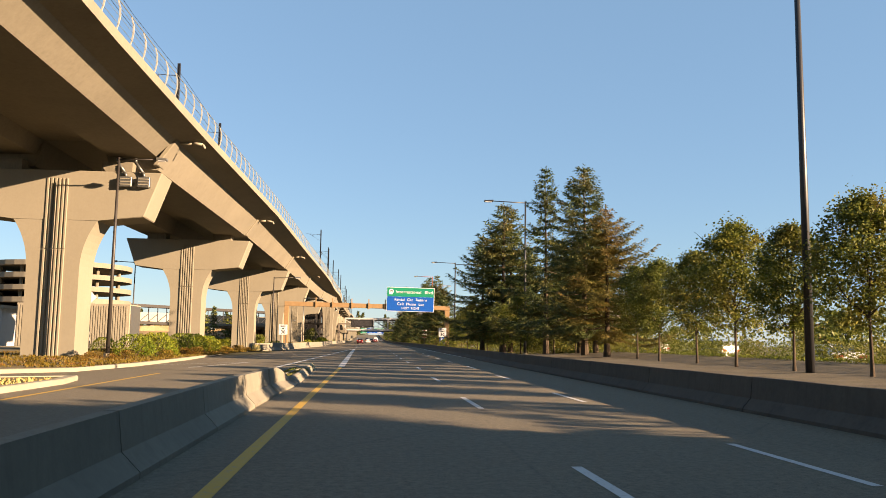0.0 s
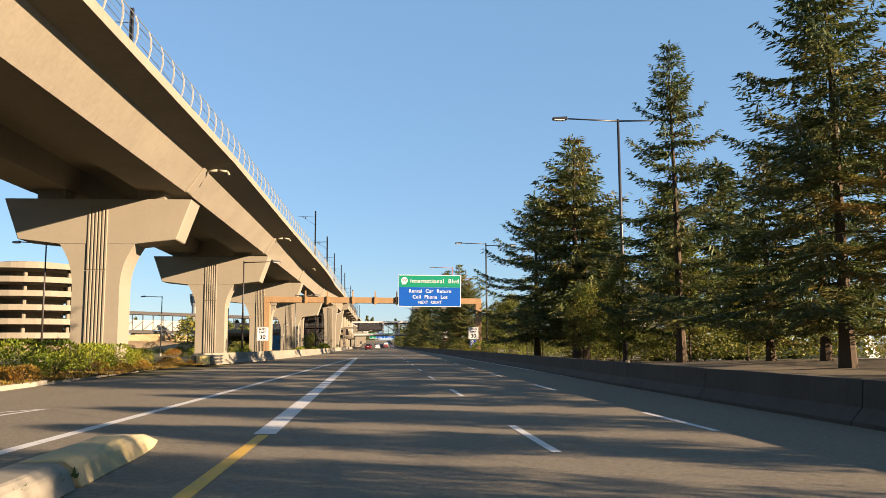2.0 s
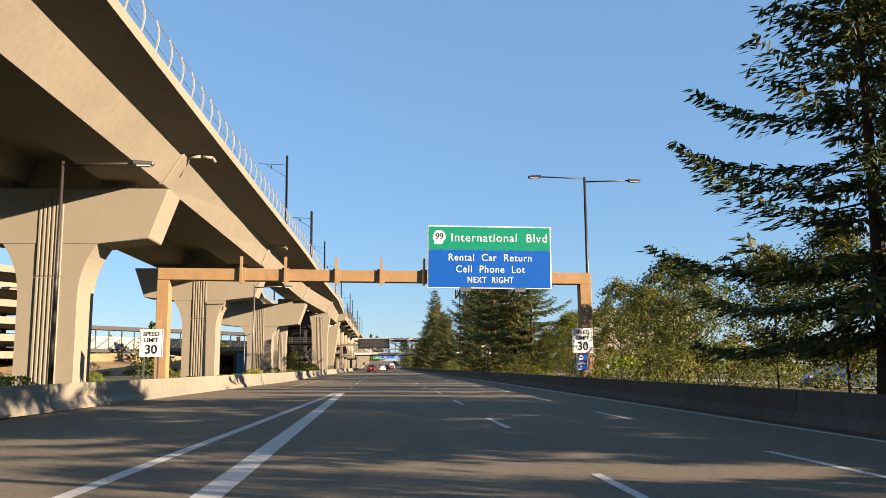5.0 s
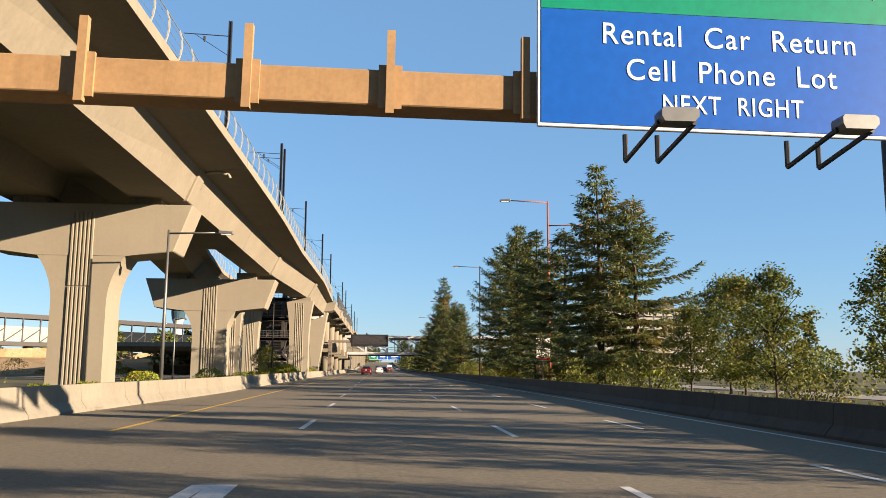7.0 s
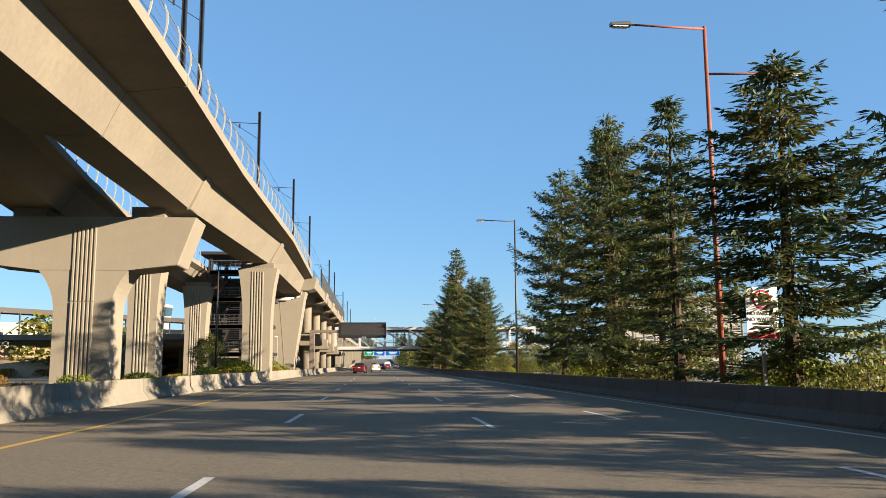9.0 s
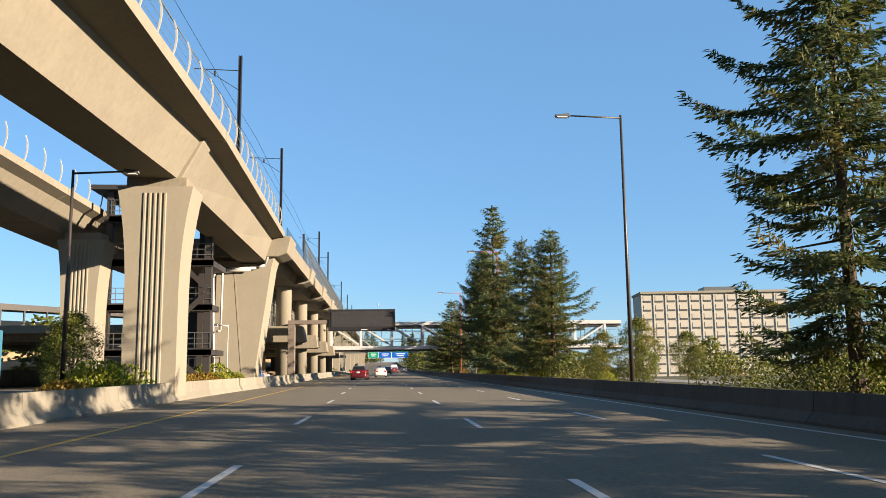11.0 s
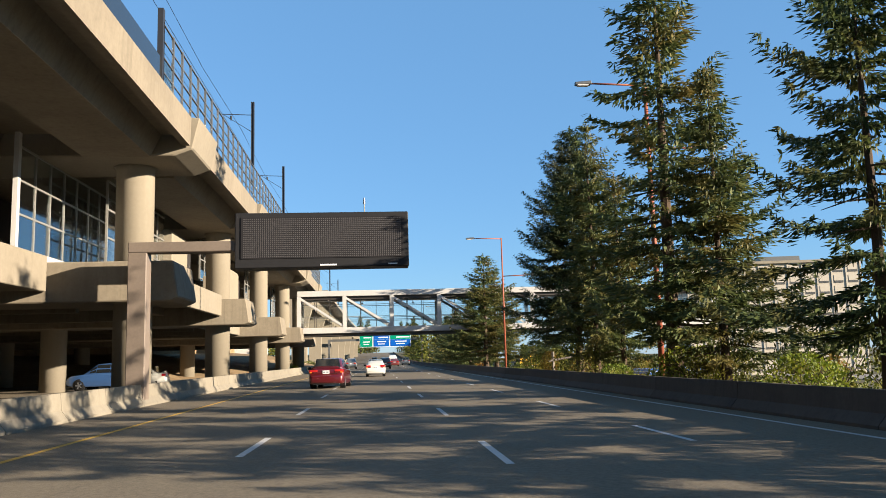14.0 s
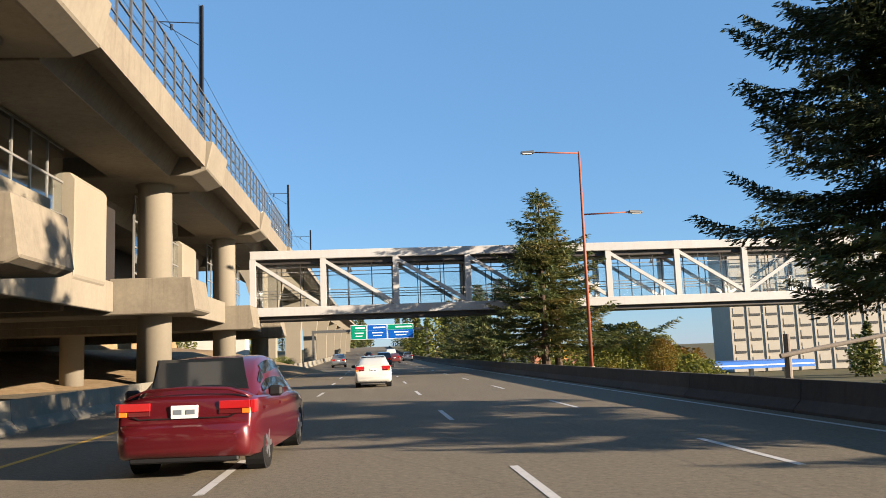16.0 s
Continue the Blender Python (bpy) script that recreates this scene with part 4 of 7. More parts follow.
def post_sign(name, x, y, w, h, zb, label, category, mat_post=None, double=False):
    s = empty(name, pose(x, y, 0), label, category)
    b = bmesh.new()
    box(b, -w / 2, w / 2, -0.012, 0.012, zb, zb + h)
    part("panel", bevelled(b, 0.004), M_SIGN_WHITE, s)
    p = bmesh.new()
    for px in ((-w * 0.3, w * 0.3) if double else (0.0,)):
        box(p, px - 0.04, px + 0.04, 0.016, 0.09, -0.1, zb + h * 0.95)
    part("post", p, mat_post or M_LAMP_STEEL, s)
    return s


for x, y, k in ((10.25, 109.2, 1.0), (-11.7, 111.0, 1.12)):
    s = post_sign("speed_sign", x, y, 1.05 * k, 1.25 * k, 1.82, "white speed limit sign with black figures on a post", "road sign", double=True)
    zb = 1.82
    fx = lambda z: pose(0, -0.018, zb + z * k, 90, 0, 0)
    lettering("lettering", "SPEED", 0.27 * k, M_BLACK, s, fx(1.03), bold=0.006)
    lettering("lettering", "LIMIT", 0.27 * k, M_BLACK, s, fx(0.75), bold=0.006)
    lettering("lettering", "30", 0.56 * k, M_BLACK, s, fx(0.32), bold=0.012)
    f = bmesh.new()
    for a0, a1, z0, z1 in ((-0.49, 0.49, 0.03, 0.045), (-0.49, 0.49, 1.205, 1.22), (-0.49, -0.475, 0.03, 1.22), (0.475, 0.49, 0.03, 1.22)):
        box(f, a0 * k, a1 * k, -0.017, -0.013, zb + z0 * k, zb + z1 * k)
    part("border", f, M_BLACK, s)
s = empty("lot_sign", pose(10.15, 109.25, 0), "small blue sign with white marks below the speed sign", "road sign")
b = bmesh.new()
box(b, -0.3, 0.3, -0.012, 0.012, 0.95, 1.75)
part("panel", b, M_SIGN_BLUE, s)
b = bmesh.new()
tube(b, (0, -0.013, 1.58), (0, -0.017, 1.58), 0.13, 0.13, 16)
part("disc", b, M_SIGN_WHITE, s)
b = bmesh.new()
box(b, -0.08, 0.08, -0.022, -0.018, 1.55, 1.60)
part("bus_mark", b, M_BLACK, s)
for w, z0, z1 in ((0.17, 1.335, 1.375), (0.22, 1.25, 1.29), (0.17, 0.99, 1.02)):
    b = bmesh.new()
    box(b, -w, w, -0.017, -0.013, z0, z1)
    part("white_bar", b, M_SIGN_WHITE, s)
b = bmesh.new()
loft(b, [[(-0.07, yy, 1.05), (0.07, yy, 1.05), (0.03, yy, 1.12), (0.09, yy, 1.12), (0.0, yy, 1.2), (-0.09, yy, 1.12), (-0.03, yy, 1.12)] for yy in (-0.017, -0.013)])
part("arrow", b, M_SIGN_WHITE, s)
stop_sign = post_sign("no_parking_sign", 10.75, 151.7, 0.92, 1.45, 1.85, "white no parking sign with red ring and red foot", "road sign")
ring = bmesh.new()
n = 32
for i in range(n):
    a0, a1 = 6.2832 * i / n, 6.2832 * (i + 1) / n
    q = [ring.verts.new((r * math.cos(a), -0.016, 2.95 + r * math.sin(a))) for r, a in ((0.21, a0), (0.27, a0), (0.27, a1), (0.21, a1))]
    ring.faces.new(q)
beam(ring, (-0.16, -0.016, 3.11), (0.16, -0.016, 2.79), 0.004, 0.05)
part("red_ring", ring, M_RED_PRINT, stop_sign)
b = bmesh.new()
box(b, -0.44, 0.44, -0.017, -0.013, 1.88, 2.06)
part("red_band", b, M_RED_PRINT, stop_sign)
lettering("lettering", "P", 0.42, M_BLACK, stop_sign, pose(0, -0.019, 2.95, 90, 0, 0), bold=0.01)
lettering("lettering", "NO PARKING", 0.145, M_BLACK, stop_sign, pose(0, -0.018, 2.56, 90, 0, 0))
lettering("lettering", "NO WAITING", 0.145, M_BLACK, stop_sign, pose(0, -0.018, 2.40, 90, 0, 0))
b = bmesh.new()
for z in (2.28, 2.19):
    box(b, -0.3, 0.3, -0.016, -0.013, z - 0.025, z + 0.02)
part("print_bars", b, M_BLACK, stop_sign)

# ---------------------------------------------------------------- electronic message sign
vms = tagged(new("message_sign"), "large dark electronic message board on a steel cantilever arm", "message sign")
VY = 245.5
b = bmesh.new()
box(b, -4.85, 1.8, VY - 0.1, VY + 0.9, 5.06, 7.2)
part("cabinet", bevelled(b, 0.03), M_BLACK, vms, "black display cabinet")
b = bmesh.new()
box(b, -4.62, 1.58, VY - 0.13, VY - 0.105, 5.42, 7.02)
part("display", b, plain("display_face", (0.012, 0.0115, 0.013), 0.7, spec=0.15), vms)
dots = bmesh.new()
for r in range(20):
    for c in range(78):
        x, z = -4.5 + 5.98 * c / 77, 5.49 + 1.46 * r / 19
        q = [dots.verts.new(p) for p in ((x - 0.02, VY - 0.134, z - 0.02), (x + 0.02, VY - 0.134, z - 0.02), (x + 0.02, VY - 0.134, z + 0.02), (x - 0.02, VY - 0.134, z + 0.02))]
        dots.faces.new(q)
tagged(part("pixel_dots", dots, plain("display_dots", (0.062, 0.06, 0.062), 0.6, spec=0.2), vms), "rows of grey display dots", kind="stuff")
b = bmesh.new()
box(b, -1.62, -0.98, VY - 0.11, VY - 0.104, 5.12, 5.18)
part("maker_bar", b, M_SIGN_WHITE, vms)
b = bmesh.new()
box(b, 1.0, 1.35, VY - 0.11, VY - 0.104, 5.14, 5.18)
part("type_bar", b, M_SIGN_WHITE, vms)
M_VMS_POST = surface("brown_painted_steel", (0.0975, 0.0788, 0.0638), (0.143, 0.116, 0.0938), 0.8, 10, 0.55, relief=0.05)
b = bmesh.new()
box(b, -8.85, -8.15, VY, VY + 0.7, -0.1, 5.75)
part("post", bevelled(b, 0.03), M_VMS_POST, vms)
b = bmesh.new()
box(b, -8.85, -4.84, VY + 0.003, VY + 0.703, 5.753, 6.15)
part("arm", bevelled(b, 0.03), M_VMS_POST, vms)
b = bmesh.new()
tube(b, (0.1, VY + 0.4, 7.15), (0.1, VY + 0.4, 7.6), 0.025, 0.025, 6)
tube(b, (0.1, VY + 0.4, 7.6), (0.1, VY + 0.4, 7.85), 0.05, 0.03, 8)
part("sensor", b, M_LAMP_STEEL, vms)


# ---------------------------------------------------------------- street lamps
def street_lamp(x, y, h, arms, mat, r=0.11, label="tall street lamp with flat heads on long arms", z0=0.0):
    s = empty("street_lamp", pose(x, y, z0), label, "street lamp", "street lamps")
    p = bmesh.new()
    tube(p, (0, 0, -0.1), (0, 0, h), r, r * 0.55, 10)
    part("pole", p, mat, s, smooth=True)
    b = bmesh.new()
    tube(b, (0, 0, -0.1), (0, 0, 0.35), r * 1.9, r * 1.7, 10)
    part("base", b, M_KERB, s)
    for dx, z in arms:
        a = bmesh.new()
        tube(a, (0, 0, z - 0.05), (dx * 0.86, 0, z + 0.05), 0.05, 0.04, 8)
        part("arm", a, mat, s, smooth=True)
        k = bmesh.new()
        sg = math.copysign(1, dx)
        loft(k, [[(dx * 0.8, -0.17, z - 0.02), (dx * 0.8, 0.17, z - 0.02), (dx * 0.8, 0.15, z + 0.15), (dx * 0.8, -0.15, z + 0.15)], [(dx + 0.1 * sg, -0.14, z - 0.04), (dx + 0.1 * sg, 0.14, z - 0.04), (dx + 0.1 * sg, 0.1, z + 0.1), (dx + 0.1 * sg, -0.1, z + 0.1)]])
        hd = part("lamp_head", bevelled(k, 0.02), M_LAMP_STEEL if mat is not M_BLACK_POLE else M_BLACK_POLE, s)
        g = bmesh.new()
        box(g, min(dx * 0.84, dx), max(dx * 0.84, dx), -0.12, 0.12, z - 0.075, z - 0.035)
        part("lens", g, M_SIGN_WHITE, hd)
    return s


street_lamp(12.9, 19.5, 14.0, [(-3.7, 13.9), (3.7, 13.9)], M_BLACK_POLE, 0.14)
street_lamp(13.9, 68.6, 14.0, [(-3.7, 13.95), (3.7, 13.95)], M_BLACK_POLE, 0.13)
street_lamp(12.85, 117.8, 13.0, [(-3.5, 12.95), (3.5, 12.75)], M_BLACK_POLE, 0.14)
RED = "tall rust-red street lamp with arms at two heights"
street_lamp(12.72, 159.0, 14.05, [(-3.6, 14.0), (3.7, 12.2)], M_RED_POLE, 0.12, RED)
street_lamp(13.25, 205.0, 14.7, [(-3.5, 14.6)], M_DARK_STEEL, 0.12)
street_lamp(12.75, 248.6, 13.5, [(-3.1, 13.45), (3.5, 10.5)], M_RED_POLE, 0.14, RED)
street_lamp(13.35, 295.0, 13.35, [(-3.5, 13.3), (3.6, 9.5)], M_RED_POLE, 0.12, RED)
SLIM = "slim grey street lamp with one arm beside the viaduct"
street_lamp(-14.6, 43.5, 11.5, [(2.6, 11.4)], M_DARK_STEEL, 0.12, SLIM)
street_lamp(-11.8, 98.6, 8.9, [(3.2, 8.8)], M_DARK_STEEL, 0.10, SLIM)
street_lamp(-11.4, 142.6, 8.6, [(3.3, 8.45)], M_LAMP_STEEL, 0.11, SLIM)
street_lamp(-12.6, 197.7, 9.7, [(2.6, 9.6)], M_DARK_STEEL, 0.10, SLIM)
street_lamp(-29.7, 140.8, 8.3, [(-2.8, 8.2)], M_DARK_STEEL, 0.10, SLIM)
street_lamp(-27.3, 94.0, 10.0, [(-2.6, 9.95)], M_DARK_STEEL, 0.10, SLIM)
street_lamp(-10.8, 224.0, 4.6, [(-0.9, 4.55)], M_WHITE_STEEL, 0.05, SLIM)
street_lamp(-15.5, 190.0, 5.0, [(-0.7, 4.9)], M_LAMP_STEEL, 0.07, SLIM)
street_lamp(-15.0, 160.0, 4.9, [(0.7, 4.8)], M_LAMP_STEEL, 0.07, SLIM)
street_lamp(14.0, 380.0, 12.0, [(-3.0, 11.9)], M_DARK_STEEL, 0.12)


# ---------------------------------------------------------------- trees
def spray(bm, o, t, w, L, W):
    vs = [bm.verts.new(o), bm.verts.new(o + t * (L * 0.45) + w * W), bm.verts.new(o + t * L), bm.verts.new(o + t * (L * 0.45) - w * W)]
    bm.faces.new(vs)


def conifer_crown(seed, h, r, bare=0.08, gap=0.1, droop=1.0, fine=1.0, rung=1.0):
    """Whorls of long limbs that sag and turn up at the tips; each limb is a flat bough of side twigs thick with needle sprays, with air between one whorl and the next."""
    rng = random.Random(seed)
    bm = bmesh.new()
    lop = [(rng.uniform(0, 6.28), rng.uniform(0.10, 0.24), k) for k in (1, 2, 3)]
    z = h * bare
    while z < h * 0.985:
        f = max(0.0, 1 - (z - h * bare) / (h * (1 - bare)))
        low = min(1.0, (z - h * bare) / (h * 0.10) + 0.55)
        n = rng.randint(5, 7) if f > 0.15 else 5
        base = rng.random() * 6.28
        for i in range(n):
            if rng.random() < gap:
                continue
            zl = z + rng.uniform(-0.22, 0.22) * (0.3 + f)
            a = base + 6.28 * i / n + rng.uniform(-0.4, 0.4)
            ln = r * f ** 0.88 * rng.choice((0.45, 0.7, 0.85, 1.0, 1.1, 1.2, 1.38)) * low * (1 + sum(q * math.sin(k * a + p + 2.5 * f) for p, q, k in lop)) + 0.22
            tilt = (0.42 - 0.95 * f) * 0.55 * droop + rng.uniform(-0.13, 0.13)
            d = Vector((math.cos(a), math.sin(a), 0))
            side = Vector((-d.y, d.x, 0))
            steps = max(4, int(ln * fine / 0.15))
            for s in range(steps):
                u = (s + rng.random()) / steps
                if u < 0.05 and f > 0.1:
                    continue
                p = Vector((0, 0, zl)) + d * (ln * u) + Vector((0, 0, ln * (tilt * u + 0.30 * u ** 3)))
                tw = min(0.34 * ln * (1.0 - u) ** 0.8 + 0.17, 0.85) * rng.uniform(0.65, 1.15)
                for sg in (-1, 1):
                    e = (d * rng.uniform(0.6, 1.0) + side * sg + Vector((0, 0, rng.uniform(-0.32, 0.02)))).normalized()
                    m = max(2, int(tw * fine / 0.075))
                    for j in range(m):
                        v = (j + rng.random()) / m
                        o = p + e * (tw * v) + Vector((rng.uniform(-0.04, 0.04), rng.uniform(-0.04, 0.04), rng.uniform(-0.09, 0.03) - 0.2 * tw * v * v))
                        t = (e * rng.uniform(0.5, 1.0) + d * rng.uniform(0.1, 0.7) + Vector((0, 0, rng.uniform(-0.45, 0.22)))).normalized()
                        w = t.cross(Vector((rng.uniform(-0.9, 0.9), rng.uniform(-0.9, 0.9), 1.0))).normalized()
                        spray(bm, o, t, w, rng.uniform(0.2, 0.42) / fine, rng.uniform(0.036, 0.058) / fine)
                # twigs hanging below the limb
                for j in range(2):
                    o = p + side * rng.uniform(-0.5, 0.5) * tw
                    t = (Vector((0, 0, -1)) + d * rng.uniform(-0.2, 0.7) + side * rng.uniform(-0.5, 0.5)).normalized()
                    w = t.cross(Vector((rng.uniform(-1, 1), rng.uniform(-1, 1), 0.1))).normalized()
                    spray(bm, o, t, w, rng.uniform(0.22, 0.46) / fine, rng.uniform(0.034, 0.055) / fine)
        z += rng.uniform(0.55, 1.0) * (0.42 + 0.62 * f) * rung
    for k in range(22):
        o = Vector((0, 0, h * (0.93 + 0.07 * k / 22)))
        a = rng.random() * 6.28
        spray(bm, o, Vector((math.cos(a) * 0.7, math.sin(a) * 0.7, 0.7)).normalized(), Vector((-math.sin(a), math.cos(a), 0)), 0.28 - 0.005 * k, 0.05)
    return bm


def limb_mesh(seed, h, r, bare=0.08):
    """Dark limbs inside the crown."""
    rng = random.Random(seed + 500)
    bm = bmesh.new()
    for i in range(34):
        f = rng.random()
        z = h * (bare + (0.92 - bare) * f)
        a = rng.random() * 6.28
        ln = r * (1 - f) ** 0.8 * 0.75 + 0.2
        tube(bm, (0, 0, z), (math.cos(a) * ln, math.sin(a) * ln, z - ln * 0.12), 0.05 * (1.1 - f), 0.012, 5)
    return bm


def trunk_mesh(h, r, seed=0):
    rng = random.Random(seed)
    bm = bmesh.new()
    px, py = rng.uniform(0, 6), rng.uniform(0, 6)
    rings = []
    for k in range(9):
        f = k / 8
        rr = r * (1.3 if k == 0 else 1) * (1 - 0.94 * f)
        cx, cy = 0.07 * math.sin(3 * f + px) * f, 0.07 * math.sin(4 * f + py) * f
        rings.append([(cx + rr * math.cos(6.283 * i / 9), cy + rr * math.sin(6.283 * i / 9), h * f - 0.25) for i in range(9)])
    return loft(bm, rings)


def make_conifer(seed, h, r, bare, gap, droop, fine=1.0, needles=None, label="tall dark green fir tree with drooping ragged branches", rung=1.0):
    t = empty("fir_tree", pose(0, 0, 0), label, "tree", "firs along the road")
    tr = part("trunk", trunk_mesh(h, h * 0.013 + 0.06, seed), M_BARK, t)
    tagged(part("branchwork", limb_mesh(seed, h, r * 0.7, bare), M_BARK, tr), kind="stuff")
    part("crown", conifer_crown(seed, h, r, bare, gap, droop, fine, rung), needles or M_NEEDLE, t)
    return t


KINDS = [(3, 14, 4.1, 0.13, 0.06, 1.0), (5, 14, 3.1, 0.14, 0.10, 0.8, 1.2), (8, 14, 4.8, 0.15, 0.08, 1.15, 1.2), (13, 14, 3.8, 0.12, 0.05, 0.9), (21, 14, 4.5, 0.16, 0.12, 1.2), (34, 14, 2.6, 0.10, 0.12, 0.7)]
COARSE = [(77, 14, 4.4, 0.06, 0.02, 1.0, 0.6), (79, 14, 4.0, 0.05, 0.03, 0.9, 0.6)]
# (x, y, height, kind, width factor)
FIRS = [
    # Firs with y below 10 are out of view, added to shade the start.
    (18.0, -40.0, 13.0, 2, 1.0), (18.5, -30.0, 13.0, 0, 1.0), (18.0, -22.0, 12.0, 3, 1.0), (19.0, -11.0, 13.5, 2, 1.0), (18.0, -4.0, 12.0, 0, 1.0),
    (13.0, -34.0, 13.0, 0, 1.0), (14.0, -27.0, 12.0, 3, 1.0), (13.0, -20.0, 14.0, 2, 0.9), (14.5, -14.0, 13.0, 0, 1.0), (13.2, -8.0, 12.5, 3, 1.0), (14.5, -2.0, 12.0, 2, 0.95),
    (13.8, 0.8, 12.5, 0, 1.05), (15.6, -5.5, 13.0, 2, 1.2), (13.2, -5.2, 12.0, 3, 1.3), (14.8, -2.0, 12.5, 0, 1.3), (17.0, -1.0, 12.5, 0, 1.3), (18.0, -7.5, 13.0, 0, 1.2), (16.5, -9.0, 13.0, 0, 1.2), (13.4, -11.2, 12.0, 4, 1.2), (16.0, -17.0, 13.0, 3, 1.2),
    (13.2, 45.9, 12.6, 2, 1.15), (13.3, 41.5, 9.3, 8, 1.35), (15.2, 50.5, 9.5, 4, 1.3), (14.0, 60.5, 15.6, 1, 0.95), (13.3, 77.0, 15.3, 0, 1.35), (14.6, 80.0, 15.6, 3, 1.1),
    (12.8, 88.0, 13.6, 4, 1.25), (15.0, 54.0, 9.0, 3, 1.3),
    (12.4, 143.7, 13.2, 0, 1.2), (13.4, 140.3, 10.6, 4, 1.3), (12.8, 154.0, 11.1, 3, 1.65), (12.5, 162.6, 12.5, 5, 1.35), (12.4, 171.0, 14.4, 2, 0.98),
    (13.6, 176.0, 15.3, 0, 1.15), (12.8, 184.0, 14.6, 2, 1.05), (13.4, 167.0, 9.0, 5, 1.5),
    (12.3, 219.7, 11.1, 2, 1.25), (12.9, 224.7, 8.6, 0, 1.4), (13.4, 228.2, 9.4, 5, 1.05), (12.6, 232.6, 12.6, 4, 0.95), (12.2, 240.8, 11.6, 3, 1.0), (11.6, 243.9, 17.6, 1, 1.2),
    (13.1, 264.2, 16.1, 9, 1.0), (13.1, 260.2, 15.2, 0, 0.9), (13.8, 257.4, 11.5, 3, 0.95),
    (12.7, 304.5, 13.1, 3, 1.5), (14.3, 307.5, 11.5, 0, 1.5), (14.0, 331, 9.0, 3, 1.3), (12.8, 337, 8.4, 0, 1.2), (13.5, 345, 9.5, 0, 1.2), (14.0, 353, 8.5, 3, 1.3), (13.4, 362, 9.0, 2, 1.1), (14.5, 372, 9.6, 0, 1.1), (13.8, 384, 10.0, 3, 1.1),
    (17.8, 64.0, 10.5, 4, 1.3), (18.2, 73.0, 11.0, 3, 1.3), (17.6, 86.0, 11.5, 4, 1.3),
]
proto = [make_conifer(*k) for k in KINDS]
proto += [make_conifer(*k) for k in COARSE]
proto.append(make_conifer(55, 14, 4.6, 0.14, 0.12, 1.2, 1.3, M_OLIVE_NEEDLE, "ragged fir tree with yellowish brown-green branches"))
proto.append(make_conifer(29, 14, 4.0, 0.2, 0.0, 1.15, 1.65, M_DARK_NEEDLE, "tall dense dark fir tree beside the barrier", 0.44))
used = set()
for i, (x, y, h, k, wf) in enumerate(FIRS):
    if y < 10 or y > 320 or x > 17:
        k = 6 + i % 2
    up = verge_height(x, y)
    m = pose(x, y, -0.05 + rise(y) + up, 0, 0, 67 * i)
    h -= up
    if k in used:
        t = copy_thing(proto[k], m)
    else:
        used.add(k)
        t = proto[k]
        t.matrix_basis = m
    t.scale = (h / 14 * wf * 0.88, h / 14 * wf * 0.88, h / 14)


def leafy_crown(seed, h, r, z0, count, leaf, each=56):
    """Clumps of leaves gathered at the ends of limbs, with gaps between them."""
    rng = random.Random(seed)
    bm = bmesh.new()
    clumps = []
    for i in range(count):
        f = rng.random() ** 0.8
        z = z0 + (h - z0) * f
        k = math.sin(math.pi * min(1, 0.12 + 0.86 * f)) ** 0.7
        a, q = rng.random() * 6.28, rng.random() ** 0.5
        clumps.append((Vector((math.cos(a) * r * k * q, math.sin(a) * r * k * q, z)), rng.uniform(0.35, 0.7) * r * 0.42))
    for c, s in clumps:
        for j in range(each):
            d = Vector((rng.gauss(0, 1), rng.gauss(0, 1), rng.gauss(0, 0.75)))
            o = c + d * (s * 0.5)
            t = Vector((rng.uniform(-1, 1), rng.uniform(-1, 1), rng.uniform(-0.9, 0.4))).normalized()
            w = t.cross(Vector((rng.uniform(-1, 1), rng.uniform(-1, 1), 0.8))).normalized()
            spray(bm, o, t, w, leaf * rng.uniform(0.7, 1.3), leaf * rng.uniform(0.28, 0.45))
    return bm


def leafy_limbs(seed, h, r, z0):
    rng = random.Random(seed)
    bm = bmesh.new()
    for i in range(12):
        a = 6.28 * i / 12 + rng.uniform(-0.4, 0.4)
        zb = z0 * 0.8 + (h * 0.5) * rng.random()
        ln = r * rng.uniform(0.5, 0.9)
        p1 = (math.cos(a) * ln * 0.5, math.sin(a) * ln * 0.5, zb + ln * 0.45)
        p2 = (math.cos(a + 0.2) * ln, math.sin(a + 0.2) * ln, zb + ln * 0.95)
        tube(bm, (0, 0, zb), p1, 0.05, 0.03, 5)
        tube(bm, p1, p2, 0.03, 0.01, 5)
    return bm


def make_leafy(seed, mat=None, count=150, r=2.4, z0=1.5, label="small broadleaf street tree with sparse green leaves", leaf=0.165, each=56):
    t = empty("street_tree", pose(0, 0, 0), label, "tree", "street trees")
    tr = part("trunk", trunk_mesh(6.3, 0.09, seed), M_BARK, t)
    tagged(part("branchwork", leafy_limbs(seed, 7.5, r, z0), M_BARK, tr), kind="stuff")
    part("crown", leafy_crown(seed, 7.5, r, z0, count, leaf, each), mat or M_LEAF, t)
    return t


